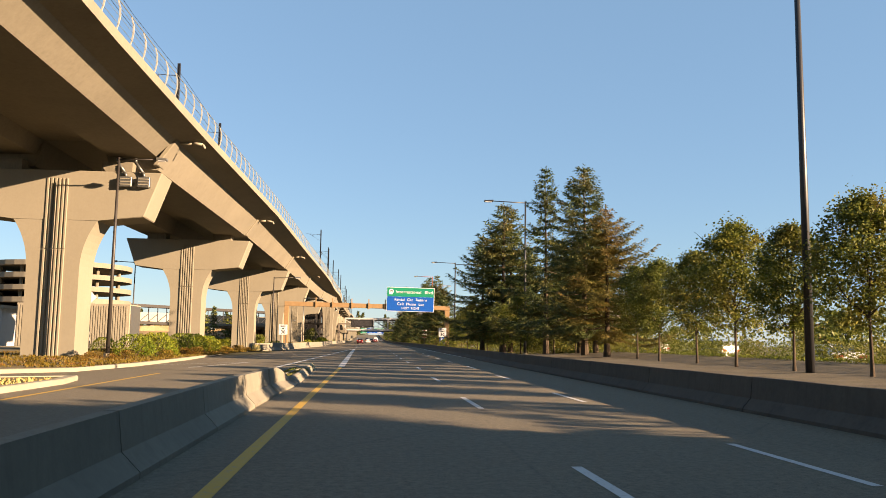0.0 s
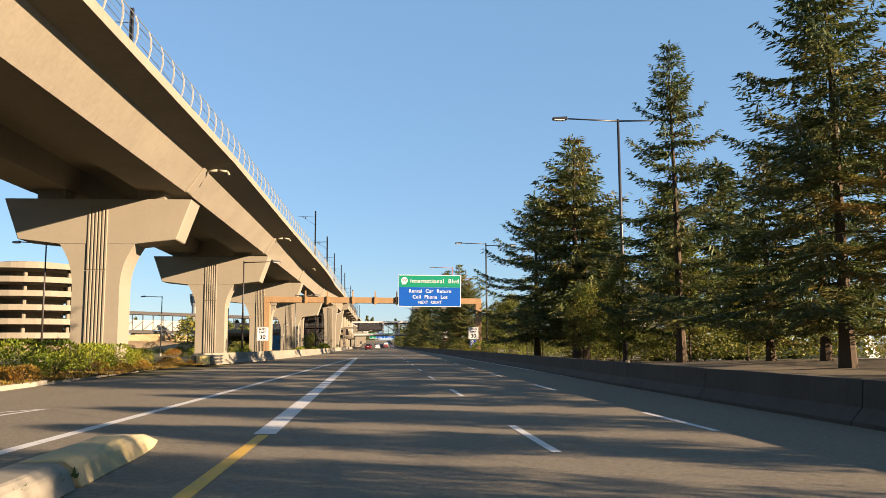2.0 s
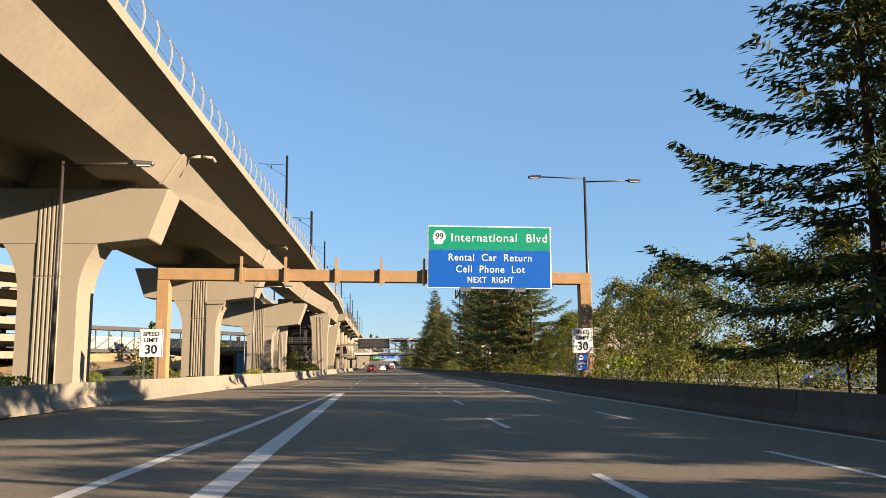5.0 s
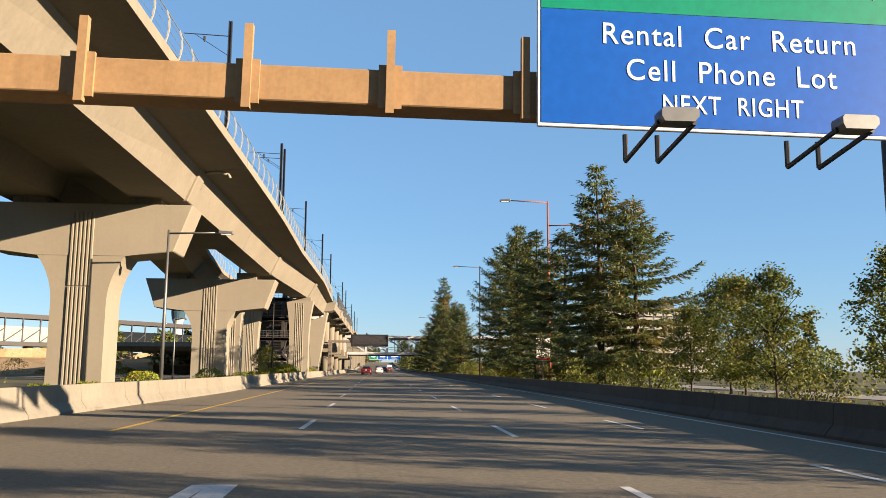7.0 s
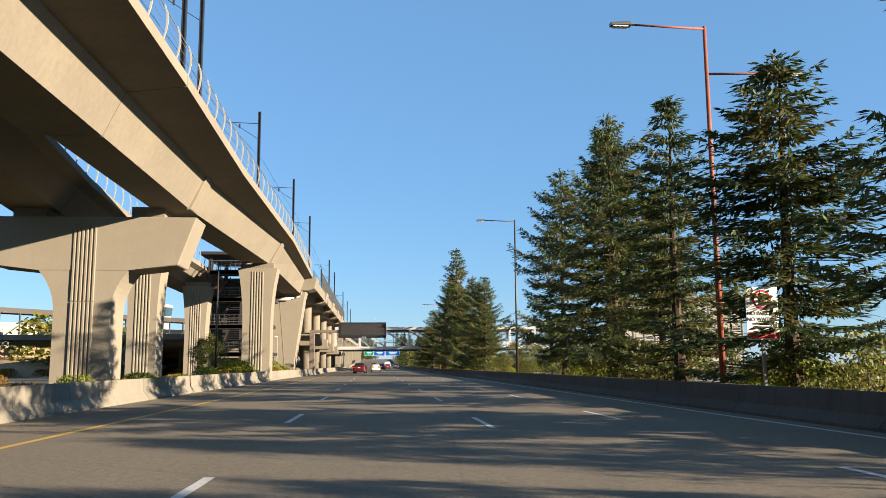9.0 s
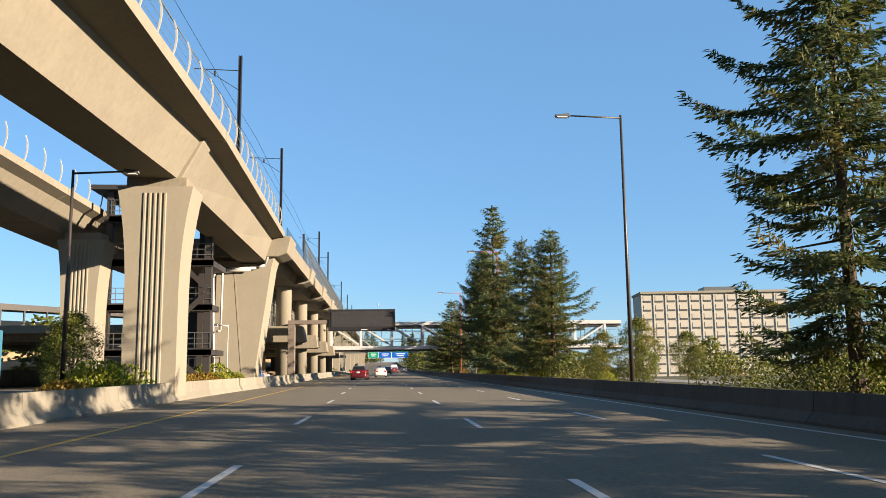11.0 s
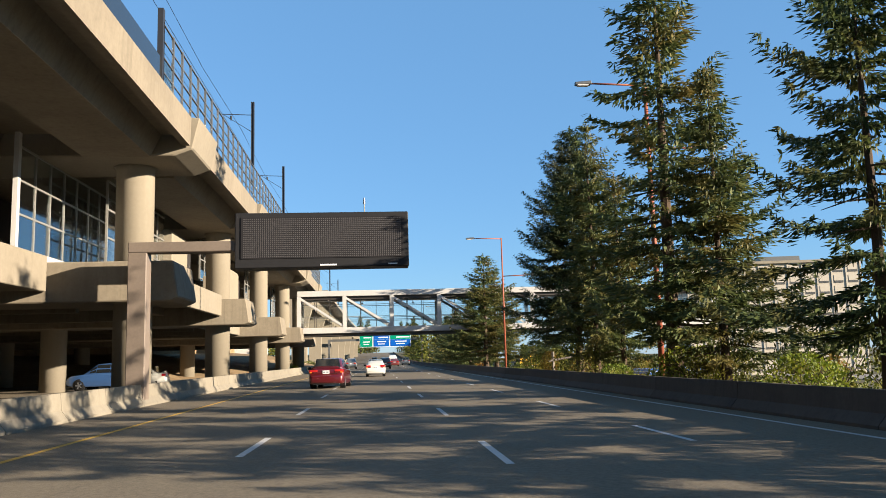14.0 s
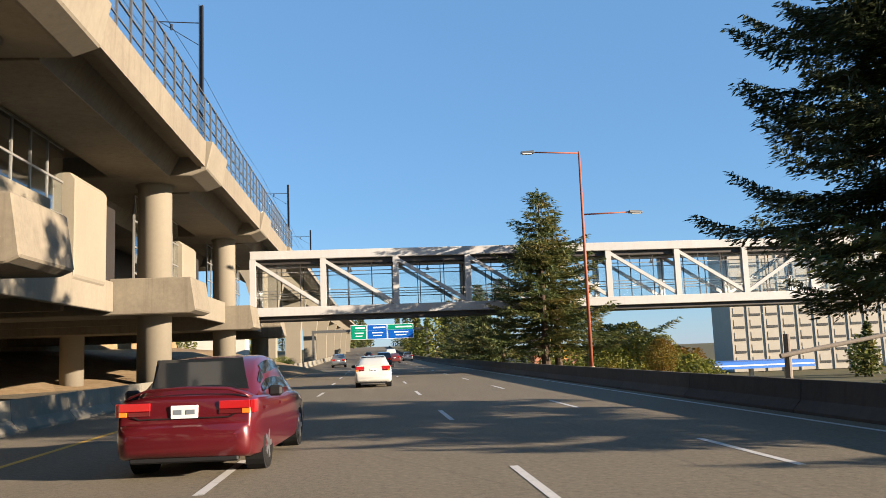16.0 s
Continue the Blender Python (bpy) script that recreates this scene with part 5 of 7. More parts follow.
leafy = [make_leafy(41), make_leafy(43, count=125, r=2.0), make_leafy(47, count=170, r=2.7, z0=1.2)]
DENSE = "dense dark olive-green street tree on a thin bare trunk"
leafy += [make_leafy(51, None, 250, 2.4, 2.1, DENSE, 0.155, 66), make_leafy(53, None, 220, 2.05, 2.2, DENSE, 0.155, 66)]
LEAFY = [
    (13.2, 28.6, 4.9, 4), (13.0, 32.4, 4.9, 3), (13.4, 36.6, 5.0, 4), (13.0, 24.6, 5.5, 3), (13.0, 20.6, 4.9, 4), (13.1, 16.8, 5.2, 3), (13.0, 12.6, 5.1, 4), (12.6, 8.2, 5.3, 3), (13.8, 109.8, 5.6, 0), 
    (13.0, 66.0, 5.7, 1), (12.3, 70.5, 4.8, 0), (13.2, 94.6, 5.2, 0), (14.0, 91.8, 5.6, 2), (12.6, 100.0, 5.4, 2), (13.8, 105.5, 6.4, 2), (13.4, 113.2, 5.9, 1),
    (13.6, 119.0, 4.6, 1), (13.2, 125.0, 4.8, 1), (14.2, 129.5, 4.9, 2), (15.8, 134.5, 5.5, 0), (13.0, 132.0, 4.0, 1), 
    (13.0, 211.0, 2.4, 2), (14.8, 208.0, 2.4, 2), (16.5, 214.0, 4.2, 2), (19.0, 211.0, 2.4, 0), (22.0, 220.0, 3.6, 2), (15.0, 216.5, 3.6, 1),
    (15.0, 62.0, 6.0, 1), (15.5, 57.0, 4.8, 1), (16.4, 69.0, 4.2, 2), (15.2, 74.0, 3.6, 0), (16.6, 79.0, 4.0, 1), (15.4, 84.0, 3.8, 2), (16.8, 88.0, 4.4, 0), (-13.4, 201.0, 3.9, 2), (-14.9, 203.5, 3.6, 0), (-18.5, 193.0, 3.2, 2),
]
used = set()
for i, (x, y, h, k) in enumerate(LEAFY):
    m = pose(x, y, -0.05 + (verge_height(x, y) if x > 0 else 0), 0, 0, 51 * i)
    h -= 0.4 if 0 < x and y < 110 else 0
    if k in used:
        t = copy_thing(leafy[k], m)
    else:
        used.add(k)
        t = leafy[k]
        t.matrix_basis = m
    t.scale = (h / 7.5, h / 7.5, h / 7.5)


# ---------------------------------------------------------------- shrubs and ground cover
def make_shrub(seed, r, h, mat, count=620, leaf=0.10, shell=0.4):
    rng = random.Random(seed)
    bm = bmesh.new()
    for i in range(count):
        a, q = rng.random() * 6.28, rng.random() ** shell
        zz = rng.random()
        k = math.sqrt(max(0.0, 1 - (zz * 0.95) ** 2)) * rng.uniform(0.86, 1.08)
        o = Vector((math.cos(a) * r * k * q, math.sin(a) * r * k * q, h * (0.08 + 0.9 * zz)))
        t = (o.normalized() * 0.6 + Vector((rng.uniform(-1, 1), rng.uniform(-1, 1), rng.uniform(-0.2, 1)))).normalized()
        w = t.cross(Vector((rng.uniform(-1, 1), rng.uniform(-1, 1), 0.6))).normalized()
        spray(bm, o, t, w, leaf * rng.uniform(0.8, 1.6), leaf * rng.uniform(0.3, 0.5))
    return bm


def shrub_thing(seed, r, h, mat, label, count=700, shell=0.4):
    s = empty("shrub", pose(0, 0, 0), label, "shrub", "shrubs along the road")
    st = bmesh.new()
    rng = random.Random(seed)
    for i in range(7):
        a = 6.28 * i / 7
        tube(st, (0, 0, 0), (math.cos(a) * r * 0.6, math.sin(a) * r * 0.6, h * 0.7), 0.02, 0.008, 4)
    part("stem", st, M_BARK, s)
    part("leaves", make_shrub(seed, r, h, mat, count, 0.085, shell), mat, s)
    return s


GREEN, DRY, DARK = "rounded bright green shrub in the planting bed", "low dry yellow-brown shrub in the planting bed", "dark green bushy undergrowth behind the barrier"
bush = [shrub_thing(61, 1.1, 1.2, M_SHRUB, GREEN, 1150, 0.14), shrub_thing(67, 0.9, 0.75, M_AUTUMN, DRY), shrub_thing(71, 1.2, 1.5, M_LEAF, DARK)]
rng = random.Random(5)
DOMES = [(-13.3, 44.0, 0, 1.02), (-12.7, 47.0, 0, 1.02), (-13.8, 51.0, 0, 1.13), (-13.3, 56.2, 0, 1.13), (-13.5, 60.5, 0, 1.13), (-13.3, 64.0, 0, 1.02), (-14.3, 68.0, 0, 1.02), (-14.5, 72.0, 0, 1.02), (-13.9, 74.0, 0, 0.82), (-16.5, 58.0, 0, 1.23), (-16.0, 66.0, 0, 1.13), (-16.0, 72.5, 0, 1.23), (-16.2, 27.0, 0, 0.7), (-20.0, 36.0, 0, 1.33), (-23.0, 45.0, 0, 1.23), (-20.5, 62.0, 0, 1.23), (-22.5, 70.0, 0, 1.13)]
SHRUBS = [(x, y, k, (1.08 if x > -15 else 0.75) * sc) for x, y, k, sc in DOMES]
for i in range(22):
    SHRUBS.append((-11.5 - 3.5 * rng.random(), 30 + 49 * rng.random(), 1, rng.uniform(0.4, 0.75)))
for i in range(54):
    y = 92 + 134 * rng.random()
    SHRUBS.append((lerp_table(y, [(p[1], p[0]) for p in LEFT_LINE])[0] - 0.9 - 1.6 * rng.random(), y, rng.choice((0, 1, 1)), rng.uniform(0.65, 1.05)))
for i in range(34):
    SHRUBS.append((-10.5 - 1.0 * rng.random(), 193 + i + rng.random(), rng.choice((1, 1, 1, 0)), rng.uniform(1.2, 1.55)))
BACK = []
for i in range(30):
    BACK.append((-18 - 16 * rng.random(), 88 + 100 * rng.random(), rng.choice((0, 1, 2)), rng.uniform(0.8, 1.6)))
for i in range(62):
    y = 52 + 210 * rng.random()
    if 184 < y < 206 or y < 96:
        continue
    SHRUBS.append((lerp_table(y, [(p[1], p[0]) for p in RIGHT_LINE])[0] + 1.6 + 5.5 * rng.random() ** 1.5, y, rng.choice((2, 2, 2, 0)), rng.uniform(0.7, 1.5)))
for i in range(38):
    y = rng.choice((138 + 48 * rng.random(), 214 + 32 * rng.random()))
    SHRUBS.append((11.8 + 5 * rng.random(), y, rng.choice((2, 0, 0)), rng.uniform(0.8, 1.4)))
for i in range(34):
    u, v = rng.uniform(-30, 62), rng.uniform(27, 44)
    BACK.append((-92 + 0.547 * u + 0.837 * v, 235 + 0.837 * u - 0.547 * v, rng.choice((1, 1, 2)), rng.uniform(1.2, 2.2)))
for i in range(16):
    BACK.append((15 + 3 * rng.random(), 186 + 25 * rng.random(), 2, rng.uniform(1.0, 1.35)))
for i in range(14):
    BACK.append((-9.6 - 2 * rng.random(), 318 + 40 * rng.random(), rng.choice((0, 2)), rng.uniform(0.9, 1.4)))
used = set()
for i, (x, y, k, sc) in enumerate(SHRUBS):
    m = pose(x, y, 0.1 if x < -9.5 and y < 84 else -0.06, 0, 0, 71 * i)
    if k in used:
        t = copy_thing(bush[k], m)
    else:
        used.add(k)
        t = bush[k]
        t.matrix_basis = m
    t.scale = (sc, sc, sc)


for i in range(26):
    BACK.append((22.2 + 0.3 * math.sin(i), -10 + 6.2 * i, 2, 2.0))
for i in [*range(50), *range(50, 96, 2)]:
    BACK.append((16.3 + 0.15 * math.sin(2 * i), -6 + 1.15 * i, 2, 0.62 if i < 50 else 1.25))


def joined_growth(k, spots, label):
    """Undergrowth too far off to tell plant from plant, as one object."""
    src = [c for c in bush[k].children if c.name.startswith("leaves")][0].data
    co = np.empty(len(src.vertices) * 3)
    src.vertices.foreach_get("co", co)
    co = co.reshape(-1, 3)
    verts, faces = [], []
    for i, (x, y, sc) in enumerate(spots):
        a, z = 1.3 * i, -0.06 + (verge_height(x, y) if x > 0 else 0)
        base = len(verts)
        verts += [(x + sc * (p[0] * math.cos(a) - p[1] * math.sin(a)), y + sc * (p[0] * math.sin(a) + p[1] * math.cos(a)), z + sc * 0.85 * p[2]) for p in co]
        faces += [[base + v for v in f.vertices] for f in src.polygons]
    me = bpy.data.meshes.new("undergrowth")
    me.from_pydata(verts, [], faces)
    me.materials.append(src.materials[0])
    tagged(new("undergrowth", me), label, "undergrowth", kind="stuff")


for k, lab in ((0, "bright green undergrowth behind the road"), (1, "dry yellow-brown undergrowth behind the road"), (2, "dark green undergrowth behind the road")):
    joined_growth(k, [(x, y, sc) for x, y, kk, sc in BACK if kk == k], lab)


def ground_cover(name, n, area, mat, label, hgt, seed):
    rng = random.Random(seed)
    bm = bmesh.new()
    for i in range(n):
        x, y = area(rng)
        for j in range(3):
            t = Vector((rng.uniform(-1, 1), rng.uniform(-1, 1), rng.uniform(0.5, 1.6))).normalized()
            w = t.cross(Vector((rng.uniform(-1, 1), rng.uniform(-1, 1), 0.3))).normalized()
            spray(bm, Vector((x + rng.uniform(-0.05, 0.05), y + rng.uniform(-0.05, 0.05), 0.10)), t, w, hgt * rng.uniform(0.5, 1.2), hgt * 0.18)
    return tagged(part(name, bm, mat), label, "ground cover", kind="stuff")


ground_cover("ground_cover", 2600, lambda r: (r.uniform(-3.10, -2.60) + 0.08 * r.random(), r.uniform(20.3, 29.5) + 2.5 * r.random() ** 3), M_LEAF, "low dull green ground cover in the median", 0.12, 3)
ground_cover("bed_cover", 6500, lambda r: (-10.9 - 14 * r.random() ** 1.6, r.uniform(28, 82)), M_AUTUMN, "dry russet ground cover in the planting bed", 0.15, 4)
ground_cover("dry_grass", 4500, lambda r: (-8.8 - 14 * r.random() ** 1.4, r.uniform(-4, 19.5)), surface("straw", (0.22, 0.17, 0.06), (0.38, 0.30, 0.12), 0.5, 9, 0.9, relief=0), "dry straw-yellow grass", 0.12, 6)
ground_cover("verge_grass", 5000, lambda r: (10.4 + 7 * r.random(), r.uniform(46, 262)), M_LEAF, "rough grass and weeds along the barrier", 0.2, 7)
b = bmesh.new()
rows = [[b.verts.new((x, y, verge_height(x, y) - 0.04)) for x in (7.9 + max(0, y - 43) * 0.0185, 8.1 + max(0, y - 43) * 0.0185, 9.8, 12, 14, 16, 17.6, 19.5, 21.6)] for y in range(-50, 124, 3)]
for ra, rb in zip(rows, rows[1:]):
    for j in range(8):
        b.faces.new((ra[j], ra[j + 1], rb[j + 1], rb[j]))
tagged(part("planted_verge", b, surface("tan_mulch", (0.05, 0.042, 0.028), (0.15, 0.122, 0.083), 0.7, 22, 0.95, relief=0.5), smooth=True), "bare tan mulch under the street trees", "ground", kind="structure")
ground_cover("kerb_grass", 1500, lambda r: (16.9 + 0.9 * r.random(), r.uniform(-5, 46)), M_SHRUB, "short yellow-green grass beside the side road", 0.16, 9).location.z = 0.66


# ---------------------------------------------------------------- cars
def car_paint(name, c, flake=0.3):
    m, n, l, b = nodes_of(name)
    b.inputs["Base Color"].default_value = (*c, 1)
    b.inputs["Roughness"].default_value, b.inputs["Metallic"].default_value = 0.32, flake
    b.inputs["Coat Weight"].default_value, b.inputs["Coat Roughness"].default_value = 0.8, 0.06
    pos = n.new("ShaderNodeNewGeometry").outputs["Position"]
    d = noise_tex(n, l, pos, 3.0, 5.0, 0.6)
    l.new(ramp(n, l, d, 0.35, 0.75, tuple(v * 0.9 for v in c), c), b.inputs["Base Color"])
    return m


M_TYRE = plain("tyre_rubber", (0.012, 0.012, 0.012), 0.9, spec=0.1)
M_RIM = plain("alloy_rim", (0.42, 0.42, 0.43), 0.35, 0.9)
M_TRIM = plain("black_plastic_trim", (0.012, 0.012, 0.012), 0.7, spec=0.12)
M_TAIL = plain("red_tail_lens", (0.30, 0.008, 0.010), 0.12, coat=0.4, emit=0.03)
M_AMBER = plain("amber_lens", (0.6, 0.16, 0.015), 0.12, coat=0.4, emit=0.03)
M_TAIL_DARK = plain("dark_red_lens", (0.085, 0.006, 0.008), 0.12, coat=0.4)
M_CLEAR = plain("clear_lens", (0.6, 0.6, 0.6), 0.1)
M_RED_CAR = car_paint("dark_red_car_paint", (0.0878, 0.00527, 0.00885))
M_WHITE_CAR = car_paint("white_car_paint", (0.422, 0.422, 0.389), 0.0)
M_SILVER_CAR = car_paint("silver_car_paint", (0.211, 0.217, 0.211), 0.6)
M_BLACK_CAR = car_paint("black_car_paint", (0.015, 0.015, 0.017))
M_MAROON_CAR = car_paint("maroon_car_paint", (0.12, 0.025, 0.02))
M_BLUE_CAR = car_paint("blue_car_paint", (0.05, 0.12, 0.3))

# station: (y, half width, underside, shoulder, centre top); cabin: (y, belt half width, roof half width, belt, roof)
SEDAN = dict(body=[(0.0, 0.66, 0.35, 0.55, 0.56), (0.02, 0.745, 0.30, 0.62, 0.63), (0.07, 0.80, 0.27, 0.655, 0.66), (0.11, 0.815, 0.25, 0.67, 0.675), (0.135, 0.815, 0.25, 0.87, 0.915), (0.18, 0.828, 0.24, 0.925, 0.975), (0.26, 0.85, 0.23, 0.955, 1.005), (0.55, 0.862, 0.21, 0.955, 1.005), (0.95, 0.868, 0.19, 0.95, 0.99), (1.6, 0.872, 0.18, 0.925, 0.96), (2.3, 0.875, 0.18, 0.91, 0.94), (3.0, 0.87, 0.18, 0.90, 0.94), (3.5, 0.862, 0.18, 0.885, 0.945), (4.05, 0.85, 0.19, 0.80, 0.87), (4.35, 0.82, 0.22, 0.72, 0.78), (4.52, 0.76, 0.26, 0.62, 0.66), (4.6, 0.68, 0.34, 0.54, 0.56)],
             cabin=[(0.72, 0.80, 0.735, 0.95, 0.995), (1.0, 0.805, 0.68, 0.945, 1.19), (1.42, 0.81, 0.61, 0.93, 1.40), (1.75, 0.815, 0.60, 0.92, 1.46), (2.15, 0.815, 0.595, 0.91, 1.48), (2.75, 0.815, 0.59, 0.91, 1.44), (3.1, 0.80, 0.63, 0.91, 1.22), (3.5, 0.78, 0.69, 0.91, 0.96)], panes=(0, 2, 4, 5), wheels=(0.95, 3.62), r=0.31, spoiler=True, tail=(0.118, 0.765, 0.925))
HATCH = dict(body=[(0.0, 0.74, 0.36, 0.58, 0.59), (0.03, 0.80, 0.30, 0.68, 0.69), (0.08, 0.84, 0.27, 0.74, 0.75), (0.11, 0.85, 0.25, 0.98, 1.0), (0.2, 0.86, 0.24, 1.02, 1.05), (0.7, 0.87, 0.2, 1.02, 1.05), (1.6, 0.875, 0.18, 0.97, 1.0), (2.5, 0.872, 0.18, 0.93, 0.96), (3.5, 0.86, 0.18, 0.92, 0.98), (4.1, 0.83, 0.2, 0.78, 0.84), (4.35, 0.74, 0.28, 0.64, 0.68), (4.42, 0.64, 0.36, 0.56, 0.58)],
             cabin=[(0.14, 0.80, 0.70, 1.01, 1.06), (0.45, 0.80, 0.66, 1.0, 1.25), (0.75, 0.805, 0.61, 0.99, 1.385), (1.2, 0.81, 0.60, 0.97, 1.46), (1.8, 0.81, 0.595, 0.95, 1.49), (2.5, 0.81, 0.585, 0.94, 1.44), (3.1, 0.79, 0.63, 0.93, 1.2), (3.65, 0.76, 0.69, 0.92, 0.98)], panes=(0, 2, 4, 5), wheels=(0.85, 3.55), r=0.31, spoiler=False, tail=(0.095, 0.76, 1.0))
SUV = dict(body=[(0.0, 0.80, 0.42, 0.66, 0.67), (0.03, 0.86, 0.37, 0.76, 0.77), (0.08, 0.90, 0.34, 0.80, 0.81), (0.11, 0.905, 0.32, 1.04, 1.06), (0.2, 0.915, 0.31, 1.08, 1.1), (1.0, 0.92, 0.28, 1.08, 1.1), (2.5, 0.92, 0.27, 1.05, 1.08), (3.4, 0.91, 0.27, 1.03, 1.1), (4.2, 0.88, 0.3, 0.95, 1.0), (4.48, 0.80, 0.38, 0.80, 0.84), (4.58, 0.70, 0.46, 0.70, 0.72)],
           cabin=[(0.12, 0.86, 0.80, 1.06, 1.1), (0.2, 0.865, 0.74, 1.06, 1.4), (0.36, 0.87, 0.68, 1.06, 1.64), (0.8, 0.87, 0.67, 1.06, 1.71), (1.6, 0.87, 0.665, 1.05, 1.74), (2.5, 0.87, 0.655, 1.05, 1.69), (2.95, 0.85, 0.69, 1.04, 1.4), (3.35, 0.83, 0.75, 1.03, 1.10)], panes=(0, 2, 4, 5), wheels=(0.85, 3.6), r=0.36, spoiler=False, tail=(0.095, 0.82, 1.05))


def patch(bm, a, b, c, d, out, n=4, inset=0.06):
    """A pane over the quad a b c d, a little proud of it."""
    a, b, c, d, out = (Vector(v) for v in (a, b, c, d, out))
    rows = []
    for i in range(n + 1):
        u = inset + (1 - 2 * inset) * i / n
        row = []
        for j in range(n + 1):
            v = inset + (1 - 2 * inset) * j / n
            p = (a * (1 - u) + b * u) * (1 - v) + (d * (1 - u) + c * u) * v
            row.append(bm.verts.new(p + out * 0.012))
        rows.append(row)
    for ra, rb in zip(rows, rows[1:]):
        for j in range(n):
            bm.faces.new((ra[j], ra[j + 1], rb[j + 1], rb[j]))
    return bm


def make_car(style, paint, m, label, scale=1.0):
    car = empty("car", m, label, "car", "cars on the road")
    car.scale = (scale, scale, scale)
    S = style
    bm = bmesh.new()
    rings = []
    for y, w, zb, zs, zt in S["body"]:
        half = [(0.90 * w, zb), (0.965 * w, zb + 0.03), (0.99 * w, zb + 0.10), (1.0 * w, zb + 0.5 * (zs - zb)), (0.99 * w, zs - 0.10), (0.97 * w, zs - 0.035), (0.935 * w, zs - 0.006), (0.6 * w, zs + 0.7 * (zt - zs)), (0.2 * w, zt)]
        rings.append([(-x, y, z) for x, z in half] + [(x, y, z) for x, z in reversed(half)])
    loft(bm, rings)
    body = part("body", bm, paint, car, smooth=True)
    body.data.set_sharp_from_angle(angle=radians(42))
    C = S["cabin"]
    bm = bmesh.new()
    rings = []
    for y, hb, hr, zb, zr in C:
        rings.append([(-hb, y, zb - 0.06), (-(hb * 0.55 + hr * 0.45), y, zb + 0.5 * (zr - zb)), (-hr, y, zr - 0.04), (-hr * 0.93, y, zr - 0.012), (-hr * 0.6, y, zr), (hr * 0.6, y, zr), (hr * 0.93, y, zr - 0.012), (hr, y, zr - 0.04), (hb * 0.55 + hr * 0.45, y, zb + 0.5 * (zr - zb)), (hb, y, zb - 0.06)])
    loft(bm, rings)
    part("cabin", bm, paint, car, smooth=True).data.set_sharp_from_angle(angle=radians(42))

    def corner(i, s, k):
        y, hb, hr, zb, zr = C[i]
        return (s * (hb + (hr - hb) * k), y, zb + (zr - 0.035 - zb) * k)

    def top(i, s):
        return (s * C[i][2] * (0.95 if i > 2 else 0.86), C[i][1], C[i][4] - 0.004)
    k = len(C) - 1
    for nm, ids, out in (("rear_window", (0, 1, 2), (0, -0.6, 0.8)), ("windscreen", (k, k - 1, k - 2), (0, 0.6, 0.8))):
        gl = bmesh.new()
        for i, j in zip(ids, ids[1:]):
            patch(gl, top(i, -1), top(i, 1), top(j, 1), top(j, -1), out, n=3, inset=0.0)
        bmesh.ops.remove_doubles(gl, verts=gl.verts, dist=0.002)
        part(nm, gl, M_DARK_GLASS, car, smooth=True)
    for s in (-1, 1):
        for ids in ((2, 3, 4), (4, 5)):
            g = bmesh.new()
            for i, j in zip(ids, ids[1:]):
                patch(g, corner(i, s, 0.12), corner(j, s, 0.12), corner(j, s, 0.93), corner(i, s, 0.93), (s, 0, 0.3), inset=0.02)
            part("side_window", g, M_DARK_GLASS, car, smooth=True)
        y0 = C[5][1]
        for i, j in ((1, 2), (5, 6)):
            g = bmesh.new()
            patch(g, corner(i, s, 0.14), corner(j, s, 0.14), corner(j, s, 0.86), corner(i, s, 0.86), (s, 0, 0.3), inset=0.06)
            part("quarter_window", g, M_DARK_GLASS, car)
        mr = bmesh.new()
        box(mr, s * 0.86 if s > 0 else -1.04, 1.04 if s > 0 else s * 0.86, y0 + 0.15, y0 + 0.27, 0.92, 1.06)
        part("mirror", bevelled(mr, 0.03), M_BLACK, car)
        hd = bmesh.new()
        yb = (C[1][1] + C[2][1]) / 2
        for yy in (yb - 0.15, yb + 0.95):
            box(hd, s * 0.872 - 0.012, s * 0.872 + 0.012, yy, yy + 0.2, 0.78, 0.815)
        part("door_handle", hd, paint, car)
    for yw in S["wheels"]:
        for s in (-1, 1):
            r = S["r"]
            w = S["body"][9][1] if len(S["body"]) > 12 else S["body"][5][1]
            ar = bmesh.new()
            tube(ar, (s * (w - 0.25), yw, r + 0.01), (s * (w - 0.018), yw, r + 0.01), r * 1.13, r * 1.11, 24)
            part("wheel_arch", ar, M_TRIM, car)
            ty = bmesh.new()
            x0, x1 = s * (w - 0.22), s * (w - 0.012)
            loft(ty, [[(x, yw + rr * math.cos(6.2832 * i / 24), r + rr * math.sin(6.2832 * i / 24)) for i in range(24)] for x, rr in ((x0, r * 0.6), (x0, r * 0.96), (x0 + s * 0.03, r), (x1 - s * 0.03, r), (x1, r * 0.95), (x1, r * 0.66))], caps=False)
            wh = part("wheel", ty, M_TYRE, car, smooth=True)
            rim = bmesh.new()
            tube(rim, (s * (w - 0.05), yw, r), (s * (w - 0.022), yw, r), r * 0.66, r * 0.64, 24)
            for q in range(5):
                a = 6.2832 * q / 5
                beam(rim, (s * (w - 0.016), yw, r), (s * (w - 0.016), yw + r * 0.6 * math.cos(a), r + r * 0.6 * math.sin(a)), 0.02, 0.07)
            part("rim", rim, M_RIM, wh)
    yb, z0, zt = S["tail"]
